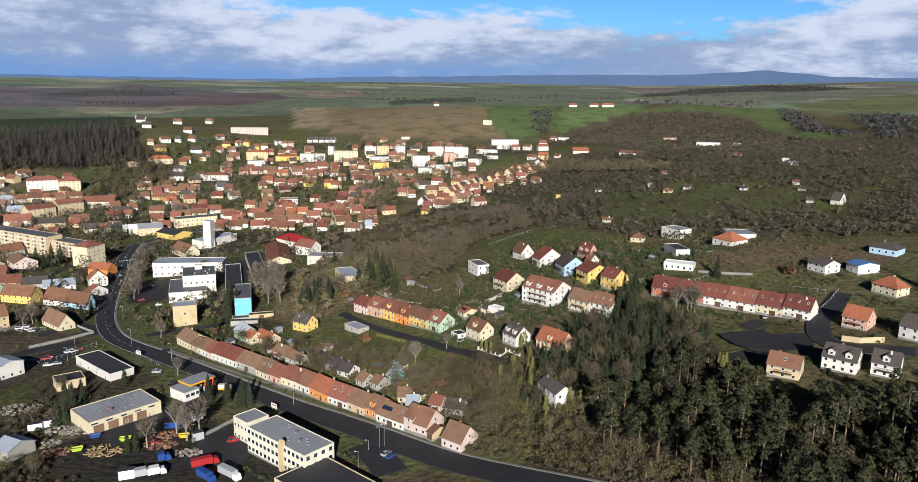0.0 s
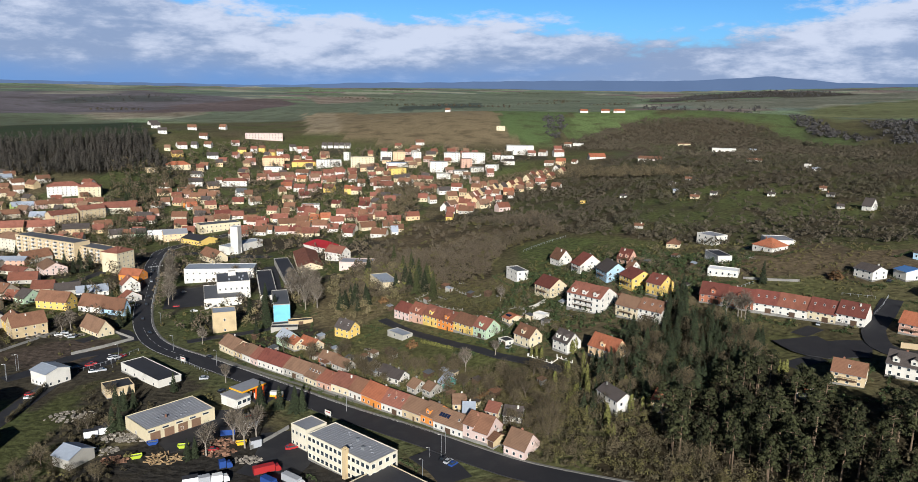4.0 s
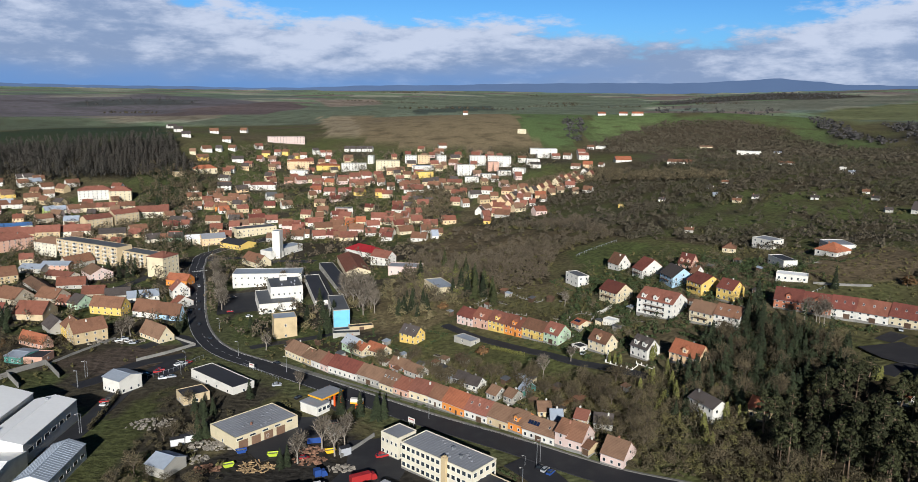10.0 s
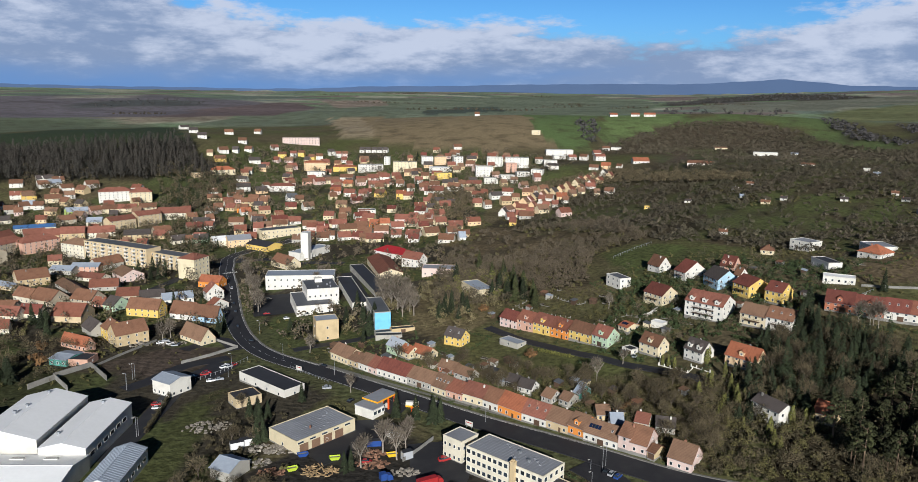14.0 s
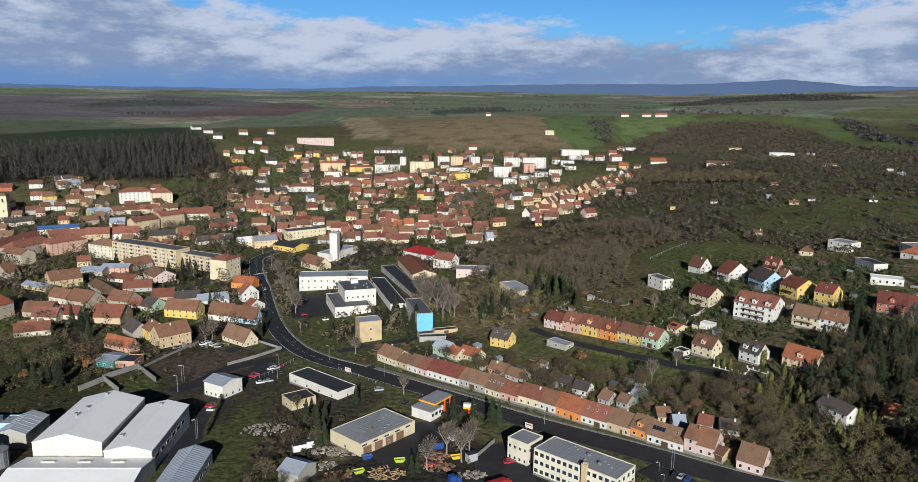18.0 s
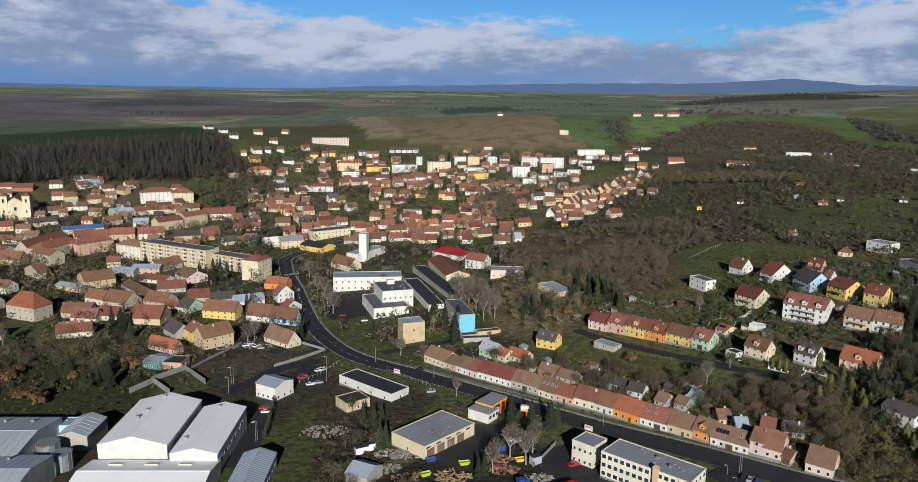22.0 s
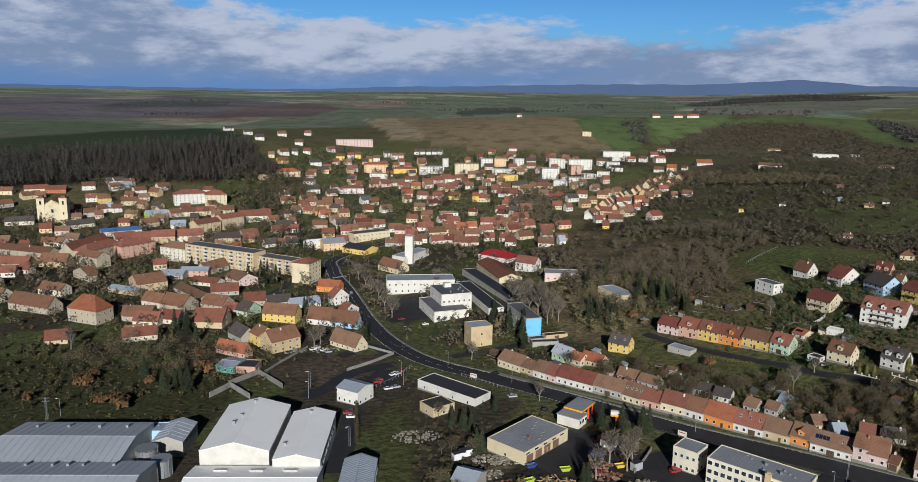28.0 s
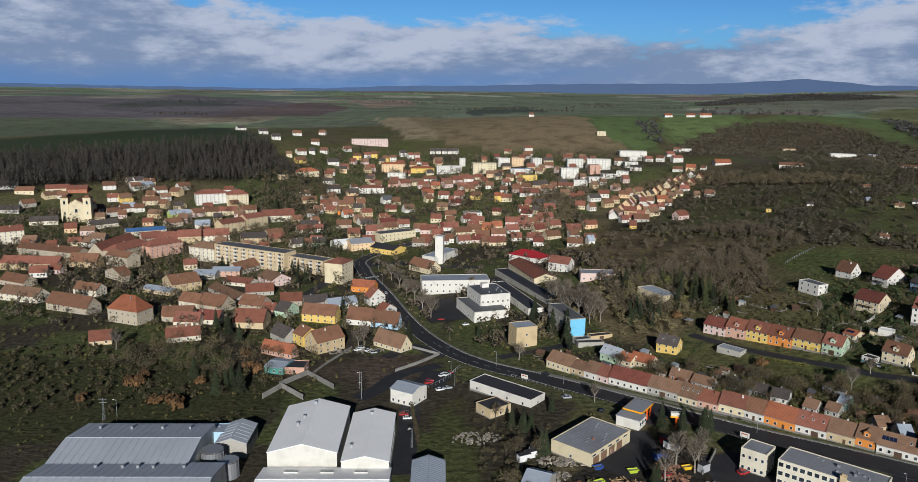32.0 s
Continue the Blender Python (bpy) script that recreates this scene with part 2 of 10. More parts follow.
SLOPE = [(48.1, 387.4, 12.3), (96.2, 335.4, 17.7), (24.7, 371.8, 8.6), (133.9, 249.6, 17.9), (122.2, 403, 29.9), (224.9, 434.2, 40.3), (256.1, 401.7, 50.1), (204.1, 425.1, 42.9),
         (384.8, 514.8, 54.6), (449.8, 746.2, 63.7), (318.5, 715, 54.6), (209.3, 681.2, 35.1), (211.9, 500.5, 42.9), (196.3, 335.4, 39.6), (211.9, 241.8, 35.1), (219.7, 310.7, 37.1),
         (135.2, 296.4, 24.1), (154.7, 335.4, 31.2), (234, 143, 31.2), (143, 143, 16.9), (325, 195, 46.8), (390, 325, 54.6), (520, 520, 65), (624, 260, 67.6),
         (52, 468, 19.5), (78, 546, 22.1), (143, 585, 33.8), (650, -260, 58.5), (260, -390, 32.5)]
UPLAND = [(-175.5, 1069.9, 27.3), (-27.3, 845, 20.2), (139.1, 1016.6, 39.6), (227.5, 1167.4, 49.4), (174.2, 1287, 71.5), (94.9, 1532.7, 94.2), (104, 928.2, 28.6), (208, 907.4, 31.2),
          (466.7, 1268.8, 54.6), (-339.3, 1095.9, 65), (393.9, 1653.6, 98.8), (504.4, 1112.8, 54.6), (339.3, 907.4, 57.2), (-447.2, 1387.1, 65), (-429, 975, 39), (-624, 1066, 59.8),
          (572, 1443, 101.4), (728, 1443, 98.8), (416, 1404, 83.2), (299, 1235, 59.8), (-780, 1300, 65), (-195, 1495, 67.6), (780, 1755, 110.5), (845, 1040, 80.6),
          (-143, 858, 13), (78, 754, 16.9), (195, 767, 28.6), (-780, 1755, 59.8), (-130, 1820, 72.8), (780, 650, 70.2), (624, 845, 62.4)]
SPOTS = np.array(VALLEY + SLOPE + UPLAND, float)


def spline(a, b):
    """Thin-plate kernel between the points a and b."""
    d2 = ((a[:, None, :] - b[None, :, :]) ** 2).sum(-1) + 1e-6
    return d2 * np.log(d2) * 0.5


def spline_weights():
    n = len(SPOTS)
    xy = SPOTS[:, :2] / 100.0
    m = np.zeros((n + 3, n + 3))
    m[:n, :n] = spline(xy, xy) + 0.02 * np.eye(n)
    m[:n, n], m[:n, n + 1:] = 1.0, xy
    m[n, :n], m[n + 1:, :n] = 1.0, xy.T
    return np.linalg.solve(m, np.r_[SPOTS[:, 2], 0, 0, 0])


WEIGHTS = spline_weights()


def heights(x, y):
    """Ground height at arrays of x and y."""
    x, y = np.asarray(x, float).ravel(), np.asarray(y, float).ravel()
    xc, yc = np.clip(x, -910, 910), np.clip(y, -390, 1820)
    p = np.stack([xc, yc], 1) / 100.0
    z = np.concatenate([spline(p[i:i + 4000], SPOTS[:, :2] / 100.0) @ WEIGHTS[:-3] for i in range(0, len(p), 4000)])
    z = z + WEIGHTS[-3] + p @ WEIGHTS[-2:]
    d = np.hypot(x, y)
    az = np.degrees(np.arctan2(x, np.maximum(y, 1.0)))
    s = np.clip((d - 1755) / 3095, 0, 1)
    top = np.interp(az, [-40, -30, -14, -3, 5, 10, 18, 25, 32, 40], [143, 144, 150, 158, 156, 152, 164, 186, 200, 205])
    far = 76 + (top - 76) * s ** 1.25
    far = far + (1 - s) * 10 * np.sin(x / 310 + 1.3) * np.sin(y / 260) + 7 * np.sin(x / 520 - y / 390) * (s < 0.999)
    w = np.clip((d - 1625) / 450, 0, 1)
    w = np.where(y < 390, np.clip((d - 1040) / 500, 0, 1), w)
    far = np.where(y < 0, 12 + 0 * far, far)
    w = w * w * (3 - 2 * w)
    return z * (1 - w) + far * w


def height(x, y):
    return float(heights([x], [y])[0])

# ---- mesh tools ----


def mesh_of(name, verts, faces, mats, slots=None, smooth=False):
    me = bpy.data.meshes.new(name)
    me.from_pydata([tuple(v) for v in verts], [], faces)
    for m in mats:
        me.materials.append(m)
    if slots is not None:
        me.polygons.foreach_set("material_index", slots)
    if smooth:
        me.polygons.foreach_set("use_smooth", [True] * len(me.polygons))
    me.update()
    return me


def part(name, me, parent, m=None, label=""):
    ob = new(name, me)
    if parent is not None:
        ob.parent = parent
    if m is not None:
        ob.matrix_basis = m
    return tagged(ob, label)


def empty(name, m, label, category, group="", kind=""):
    ob = new(name)
    ob.empty_display_size = 0.5
    ob.matrix_basis = m
    return tagged(ob, label, category, group, kind)


class Shape:
    """Collects faces of several slots into one mesh."""

    def __init__(self):
        self.v, self.f, self.s = [], [], []

    def quad(self, pts, slot=0):
        k = len(self.v)
        self.v += [tuple(p) for p in pts]
        self.f.append(tuple(range(k, k + len(pts))))
        self.s.append(slot)
        return self

    def box(self, x0, x1, y0, y1, z0, z1, slot=0, m=None):
        k = len(self.v)
        c = [(x, y, z) for z in (z0, z1) for x, y in ((x0, y0), (x1, y0), (x1, y1), (x0, y1))]
        if m is not None:
            c = [tuple(m @ Vector(p)) for p in c]
        self.v += c
        for q in ((0, 3, 2, 1), (4, 5, 6, 7), (0, 1, 5, 4), (1, 2, 6, 5), (2, 3, 7, 6), (3, 0, 4, 7)):
            self.f.append(tuple(k + i for i in q))
            self.s.append(slot)
        return self

    def prism(self, ring, z0, z1, slot=0):
        """Upright prism over a ring of x, y, counter-clockwise."""
        k, n = len(self.v), len(ring)
        self.v += [(x, y, z0) for x, y in ring] + [(x, y, z1) for x, y in ring]
        self.f.append(tuple(range(k + n, k + 2 * n)))
        self.f.append(tuple(range(k + n - 1, k - 1, -1)))
        self.s += [slot, slot]
        for i in range(n):
            j = (i + 1) % n
            self.f.append((k + i, k + j, k + n + j, k + n + i))
            self.s.append(slot)
        return self

    def tube(self, a, b, ra, rb, sides=5, slot=0):
        a, b = Vector(a), Vector(b)
        z = (b - a).normalized()
        x = z.orthogonal().normalized()
        y = z.cross(x)
        k = len(self.v)
        for c, r in ((a, ra), (b, rb)):
            for i in range(sides):
                t = 2 * math.pi * i / sides
                self.v.append(tuple(c + x * (r * math.cos(t)) + y * (r * math.sin(t))))
        for i in range(sides):
            j = (i + 1) % sides
            self.f.append((k + i, k + j, k + sides + j, k + sides + i))
            self.s.append(slot)
        self.f.append(tuple(range(k + sides, k + 2 * sides)))
        self.s.append(slot)
        return self

    def mesh(self, name, *mats, smooth=False):
        return mesh_of(name, self.v, self.f, mats, self.s, smooth)

# ---- the land ----


def inside(poly, x, y):
    """Which of the points lie in the polygon."""
    r = np.zeros(x.shape, bool)
    n = len(poly)
    for i in range(n):
        (x0, y0), (x1, y1) = poly[i], poly[(i + 1) % n]
        hit = ((y0 > y) != (y1 > y)) & (x < (x1 - x0) * (y - y0) / ((y1 - y0) or 1e-9) + x0)
        r ^= hit
    return r


def within(poly, x, y):
    """Whether one point lies in the polygon."""
    r, (x0, y0) = False, poly[-1]
    for x1, y1 in poly:
        if (y0 > y) != (y1 > y) and x < (x1 - x0) * (y - y0) / (y1 - y0) + x0:
            r = not r
        x0, y0 = x1, y1
    return r


def ripple(x, y, s, k):
    """Smooth irregular value from -1 to 1."""
    return (np.sin(x / s + k) * np.cos(y / s * 1.13 - k * 2) + 0.6 * np.sin(x / s * 2.1 - y / s * 1.7 + k * 3) + 0.4 * np.cos(x / s * 3.7 + y / s * 4.3 + k)) / 2.0


PLOUGHED = [(-85.8, 1280.5), (-169, 1846), (156, 1729), (202.8, 1501.5), (185.9, 1336.4), (214.5, 1209), (101.4, 1157), (24.7, 1176.5)]
STUBBLE = [(-85.8, 1280.5), (-169, 1846), (-247, 1820), (-143, 1287)]
WHEAT = [(202.8, 1501.5), (156, 1729), (429, 1729), (338, 1534), (262.6, 1216.8), (214.5, 1209), (185.9, 1336.4)]
PASTURE = [(301.6, 1240.2), (351, 1534), (429, 1729), (650, 1729), (473.2, 1452.1)]
TOWN = [(-910, 234), (-78, 195), (-26, 338), (78, 442), (39, 624), (78, 832), (234, 1066), (78, 1170), (-234, 1170), (-390, 832), (-910, 728)]
WESTMEADOW = [(-450, 225), (-250, 285), (-165, 300), (-165, 352), (-215, 372), (-300, 380), (-450, 390)]
MEADOW = [(124.8, 413.4), (195, 435.5), (169, 494), (124.8, 483.6)]
SOIL = [(-164, 356), (-137, 390), (-104, 390), (-90, 374), (-124, 340)]
LAWN = [(-85.8, 340.6), (-78, 260), (-62.4, 169), (-88.4, 169), (-101.4, 260)]
FOREST = [(119.6, 208), (136.5, 247), (158.6, 305.5), (182, 319.8), (205.4, 280.8), (205.4, 228.8), (253.5, 208), (338, 195), (338, 117), (195, 91), (130, 130), (111.8, 175.5)]
FALLOW = [(256, 392), (300, 386), (318, 440), (300, 470), (250, 462)]
# wood under cloud shade, which its dark ground tint carries
CLOUDED_WOOD = [(-614, 796), (-557, 864), (-479, 901), (-332, 933), (-270, 962), (-316, 1037), (-339, 1082), (-444, 1059), (-546, 1025), (-636, 985), (-721, 934)]
THICKET = [(52, 418.6), (10.4, 431.6), (18.2, 546), (52, 650), (78, 728), (208, 936), (299, 988), (312, 910), (221, 780), (163.8, 513.5), (119.6, 483.6), (101.4, 423.8)]
PURPLE_FIELDS = [(-1820, 2751), (-1178, 3294), (-484, 2786), (-366, 2459), (-590, 1848), (-753, 1744), (-1061, 1620)]
PALE_STRIP = [(-1444, 2983), (-1258, 3309), (-1162, 2895), (-1371, 2792)]
SHADE_WOOD = [(-1196, 2517), (-1058, 2852), (-852, 2848), (-771, 2553), (-930, 2516), (-1115, 2350)]
BROWN_FIELD = [(-719, 2449), (-572, 3013), (-397, 2649), (-394, 1916), (-706, 1824)]
TRACK_STRIP = [(-790, 1826), (-506, 1899), (-473, 1784), (-652, 1658)]
WEST_GREEN = [(-1092, 1501), (-1061, 1620), (-787, 1789), (-647, 1647), (-551, 1658), (-651, 1213), (-807, 1118)]
# cloud shadow on the ridge field, painted as dark green ground
RIDGE_CLOUD_SHADE = [(-801, 1109), (-642, 1198), (-545, 1641), (-345, 1088), (-448, 1068), (-551, 1033), (-697, 968)]
NORTH_GREEN = [(-528, 1628), (-485, 1824), (-407, 2379), (-448, 3436), (170, 3733), (811, 4625), (1092, 3802), (692, 2344), (181, 1557), (-159, 1792), (-245, 1646)]
PINK_FIELD = [(-466, 3215), (-232, 3370), (-181, 3031), (-343, 2693)]
# cloud shadow on the northern fields, painted as a darker green
NORTH_CLOUD_SHADE = [(-25, 1922), (76, 3015), (265, 3043), (199, 2025), (-23, 1850)]
EAST_GREEN = [(320, 1450), (406, 1526), (571, 1483), (1131, 2289), (744, 1356), (724, 1134), (738, 1059), (693, 988), (653, 1173), (665, 1326), (627, 1417), (499, 1438), (376, 1350), (288, 1226)]
EAST_OLIVE = [(768, 1438), (1255, 2355), (1907, 2877), (2345, 3055), (1628, 2092), (1367, 2033), (834, 1361)]
EAST_GREY = [(871, 2623), (1188, 2905), (1668, 3168), (2217, 3363), (2663, 3483), (2395, 3122), (1975, 2984), (1267, 2416), (925, 2325)]
RIDGE_WOOD = [(892, 3073), (1463, 4006), (1970, 4221), (1935, 3282), (1641, 3115), (1294, 3173), (884, 2663)]
LANE_WOOD = [(764, 1447), (791, 1426), (748, 1226), (743, 1120), (710, 1110), (698, 1224), (721, 1332)]
CORNER_WOOD = [(848, 1347), (926, 1354), (1014, 1277), (774, 955), (738, 1059), (757, 1128)]
VALE_WOOD = [(751, 2490), (1133, 2374), (1103, 2309), (575, 1495), (713, 2289)]
GULLY = [(273, 1440), (321, 1489), (315, 1368), (275, 1233), (259, 1252)]
BUSHY_HILL = [(261, 1156), (286, 1212), (374, 1340), (473, 1427), (599, 1402), (656, 1328), (650, 1166), (686, 976), (572, 800), (438, 893), (368, 1158)]
STRIP_FIELDS = [(344, 1139), (470, 1273), (523, 1089), (609, 857), (560, 781), (418, 849), (318, 1008)]
HEATH = [(14, 652), (62, 684), (117, 594), (152, 529), (144, 511), (111, 542), (88, 489), (32, 537)]
GLADE_A = [(120, 769), (224, 718), (192, 590), (123, 644)]
GLADE_B = [(243, 646), (327, 601), (305, 507), (264, 489), (221, 531)]
GLADE_C = [(302, 666), (382, 622), (396, 527), (370, 487), (322, 525)]
HEDGED_MEADOW = [(127, 469), (149, 495), (181, 485), (164, 459), (145, 455), (130, 416)]
FIELD_BROWN = [(219, 393), (269, 395), (351, 390), (308, 332), (258, 352), (212, 363)]
PARK_WEST = [(-356, 991), (-257, 1039), (-214, 873), (-229, 838), (-223, 780), (-217, 681), (-238, 689), (-295, 841)]
GARDENS_MID = [(-159, 888), (-9, 922), (0, 752), (-61, 786), (-116, 782), (-150, 839)]
PARK_CONIFER = [(-238, 714), (-203, 729), (-174, 637), (-208, 644)]
TREES_EDGE = [(-508, 956), (-434, 970), (-382, 886), (-461, 861)]
CLEARING = [(-7, 475), (8, 493), (36, 491), (58, 437), (49, 400), (22, 369), (1, 395)]
YARD = [(-39, 266.5), (-6.5, 288.6), (26, 257.4), (78, 208), (26, 156), (-39, 195), (-62.4, 234)]


def graded(lo, near_lo, near_hi, hi, step, grow=1.12):
    a = list(np.arange(near_lo, near_hi + 0.1, step))
    s = step
    while a[-1] < hi:
        s *= grow
        a.append(min(hi, a[-1] + min(s, 55)))
    s = step
    while a[0] > lo:
        s *= grow
        a.insert(0, max(lo, a[0] - min(s, 55)))
    return np.array(a)


gx, gy = graded(-3400, -400, 420, 3400, 4.5), graded(-700, 150, 700, 4800, 4.5)
X, Y = np.meshgrid(gx, gy)
X, Y = X.ravel(), Y.ravel()
Z = heights(X, Y)
GRASS, DRY, EARTH = (0.092, 0.1, 0.036), (0.115, 0.094, 0.054), (0.055, 0.048, 0.034)
cov = np.tile(np.array(DRY), (len(X), 1))
mixw = np.clip(0.5 + 0.9 * ripple(X, Y, 47, 1.0), 0, 1)[:, None]
cov = cov * (1 - mixw) + np.array(GRASS) * mixw
# far fields, a patchwork of strips, with haze mixed into their colours
row_id = np.floor((Y + 60 * ripple(X, Y, 420, 0.3)) / 120)
col_id = np.floor((X + 50 * ripple(X, Y, 300, 0.9) + row_id * 97) / (260 + 60 * np.sin(row_id * 2.3)))
hashv = np.mod(np.sin(row_id * 12.9898 + col_id * 78.233) * 43758.5453, 1.0)
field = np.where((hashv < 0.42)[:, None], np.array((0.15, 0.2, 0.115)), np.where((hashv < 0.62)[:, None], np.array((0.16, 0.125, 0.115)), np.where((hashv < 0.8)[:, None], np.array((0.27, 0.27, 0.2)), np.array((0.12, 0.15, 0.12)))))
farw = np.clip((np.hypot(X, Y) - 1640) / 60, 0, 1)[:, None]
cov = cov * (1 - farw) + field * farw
wide_x, wide_y = X + 14 * ripple(X, Y, 90, 0.7), Y + 14 * ripple(X, Y, 80, 1.9)
# bluish, greyed tints of the farthest fields carry painted haze
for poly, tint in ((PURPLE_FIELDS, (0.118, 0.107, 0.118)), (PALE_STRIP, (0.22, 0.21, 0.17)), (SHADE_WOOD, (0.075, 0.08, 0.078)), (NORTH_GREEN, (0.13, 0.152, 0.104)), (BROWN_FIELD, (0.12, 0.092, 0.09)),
                   (TRACK_STRIP, (0.22, 0.19, 0.14)), (WEST_GREEN, (0.11, 0.13, 0.082)), (RIDGE_CLOUD_SHADE, (0.035, 0.05, 0.026)), (PINK_FIELD, (0.21, 0.17, 0.135)), (NORTH_CLOUD_SHADE, (0.06, 0.075, 0.06)),
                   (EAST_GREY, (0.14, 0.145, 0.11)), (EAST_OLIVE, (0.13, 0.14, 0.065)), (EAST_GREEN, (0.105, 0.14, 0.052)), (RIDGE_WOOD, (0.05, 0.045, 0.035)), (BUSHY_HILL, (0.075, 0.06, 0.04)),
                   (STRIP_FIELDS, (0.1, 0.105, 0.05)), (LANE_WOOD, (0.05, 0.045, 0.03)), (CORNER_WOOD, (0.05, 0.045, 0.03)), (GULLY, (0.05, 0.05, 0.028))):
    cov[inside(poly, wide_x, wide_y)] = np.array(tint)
far_row = np.floor((Y + 0.25 * X + 40 * ripple(X, Y, 330, 2.3)) / 95)
far_cell = np.floor((X + 60 * ripple(X, Y, 260, 1.1) + far_row * 171) / (330 + 90 * np.sin(far_row * 1.7)))
shade = 0.9 + 0.5 * np.mod(np.sin(far_row * 39.346 + far_cell * 11.135) * 24634.63, 1.0)
cov = np.where((farw > 0.5) & (Y > 1500)[:, None], cov * shade[:, None], cov)
stripes = (np.sin(X * 0.09 - Y * 0.035) > 0.35) & inside(STRIP_FIELDS, X, Y)
cov[stripes] = np.array((0.11, 0.085, 0.06))
wob_x, wob_y = X + 6 * ripple(X, Y, 23, 0.5), Y + 6 * ripple(X, Y, 19, 2.5)
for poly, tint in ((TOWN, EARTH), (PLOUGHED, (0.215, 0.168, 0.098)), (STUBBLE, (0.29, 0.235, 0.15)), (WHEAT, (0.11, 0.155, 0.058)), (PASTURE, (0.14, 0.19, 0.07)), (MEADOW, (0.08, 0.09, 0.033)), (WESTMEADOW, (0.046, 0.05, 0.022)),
                   (SOIL, (0.085, 0.066, 0.052)), (LAWN, (0.072, 0.078, 0.03)), (YARD, (0.034, 0.031, 0.027)), (CLEARING, (0.15, 0.122, 0.066)), (FALLOW, (0.14, 0.108, 0.066)), (FIELD_BROWN, (0.13, 0.1, 0.06)), (FOREST, (0.042, 0.034, 0.02)), (CLOUDED_WOOD, (0.03, 0.026, 0.018)), (THICKET, (0.06, 0.05, 0.03))):
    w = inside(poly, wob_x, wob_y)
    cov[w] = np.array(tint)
lush = (ripple(X, Y, 31, 4.0) > np.where(Y > 620, -0.25, 0.05)) & inside(TOWN, X, Y) & ~inside(SOIL, X, Y) & ~inside(LAWN, X, Y) & ~inside(YARD, X, Y) & ~inside(CLEARING, X, Y) & ~inside(WESTMEADOW, X, Y)
cov[lush] = np.array((0.078, 0.09, 0.034))
hill_side = inside([(169, 500.5), (279.5, 418.6), (429, 390), (910, 624), (910, 1118), (390, 1040), (182, 897), (78, 624)], wob_x, wob_y)
streak = np.clip(0.5 + 1.6 * ripple(X * 0.8 + Y * 0.5, Y * 1.5, 17, 5.0), 0, 1)[:, None]
slope_tint = np.array((0.075, 0.06, 0.036)) * (1 - streak) + np.array((0.088, 0.092, 0.036)) * streak
cov[hill_side] = slope_tint[hill_side]
for poly, tint in ((HEATH, (0.17, 0.13, 0.075)), (GLADE_A, (0.1, 0.105, 0.04)), (GLADE_B, (0.095, 0.11, 0.038)), (GLADE_C, (0.095, 0.11, 0.038)), (HEDGED_MEADOW, (0.095, 0.115, 0.038)), (FIELD_BROWN, (0.13, 0.1, 0.06))):
    w = inside(poly, wob_x, wob_y)
    k = np.clip(0.6 + 0.8 * ripple(X, Y, 13, 3.3), 0.15, 1)[:, None]
    cov[w] = (cov * (1 - k) + np.array(tint) * k)[w]
# haze over the upper town is painted in as lighter ground
hazed_town = inside([(-260, 728), (52, 676), (234, 1066), (78, 1170), (-234, 1170)], wob_x, wob_y)
cov[hazed_town] = cov[hazed_town] * 1.2
# mown grass along the main road
VERGE = [(-133.5, 519.7), (-112.5, 451), (-94.2, 405.6), (-73.1, 373.1), (-36.4, 340.6), (8.6, 303.3), (55.1, 265.9), (88.8, 237.6)]
road_gap = np.full(len(X), 1e9)
for (x0, y0), (x1, y1) in zip(VERGE, VERGE[1:]):
    k = np.clip(((X - x0) * (x1 - x0) + (Y - y0) * (y1 - y0)) / ((x1 - x0) ** 2 + (y1 - y0) ** 2), 0, 1)
    road_gap = np.minimum(road_gap, np.hypot(X - x0 - k * (x1 - x0), Y - y0 - k * (y1 - y0)))
mown = (road_gap < 15 + 4 * ripple(X, Y, 15, 1.0)) & ~inside(YARD, X, Y)
cov[mown] = np.array((0.088, 0.094, 0.042))
nx, ny = len(gx), len(gy)
idx = np.arange(nx * ny).reshape(ny, nx)
quads = np.stack([idx[:-1, :-1], idx[:-1, 1:], idx[1:, 1:], idx[1:, :-1]], -1).reshape(-1, 4)
land = bpy.data.meshes.new("ground")
land.from_pydata(np.stack([X, Y, Z], 1).tolist(), [], quads.tolist())
land.polygons.foreach_set("use_smooth", [True] * len(land.polygons))
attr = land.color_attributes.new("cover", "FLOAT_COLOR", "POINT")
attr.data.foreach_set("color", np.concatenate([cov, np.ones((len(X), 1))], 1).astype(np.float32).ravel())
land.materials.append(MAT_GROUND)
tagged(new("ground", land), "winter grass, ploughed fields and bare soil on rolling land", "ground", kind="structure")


# distant hills on the skyline; their blue haze is painted in as a glow
MAT_HAZY_HILLS = material("distant_hills", (0.03, 0.042, 0.06), 1.0, grain=0.004, amount=0.3, vary=0, bump=0)
haze_glow = MAT_HAZY_HILLS.node_tree.nodes["Principled BSDF"]
haze_glow.inputs["Emission Color"].default_value, haze_glow.inputs["Emission Strength"].default_value = (0.05, 0.078, 0.15, 1), 1.0
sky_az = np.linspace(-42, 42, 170)
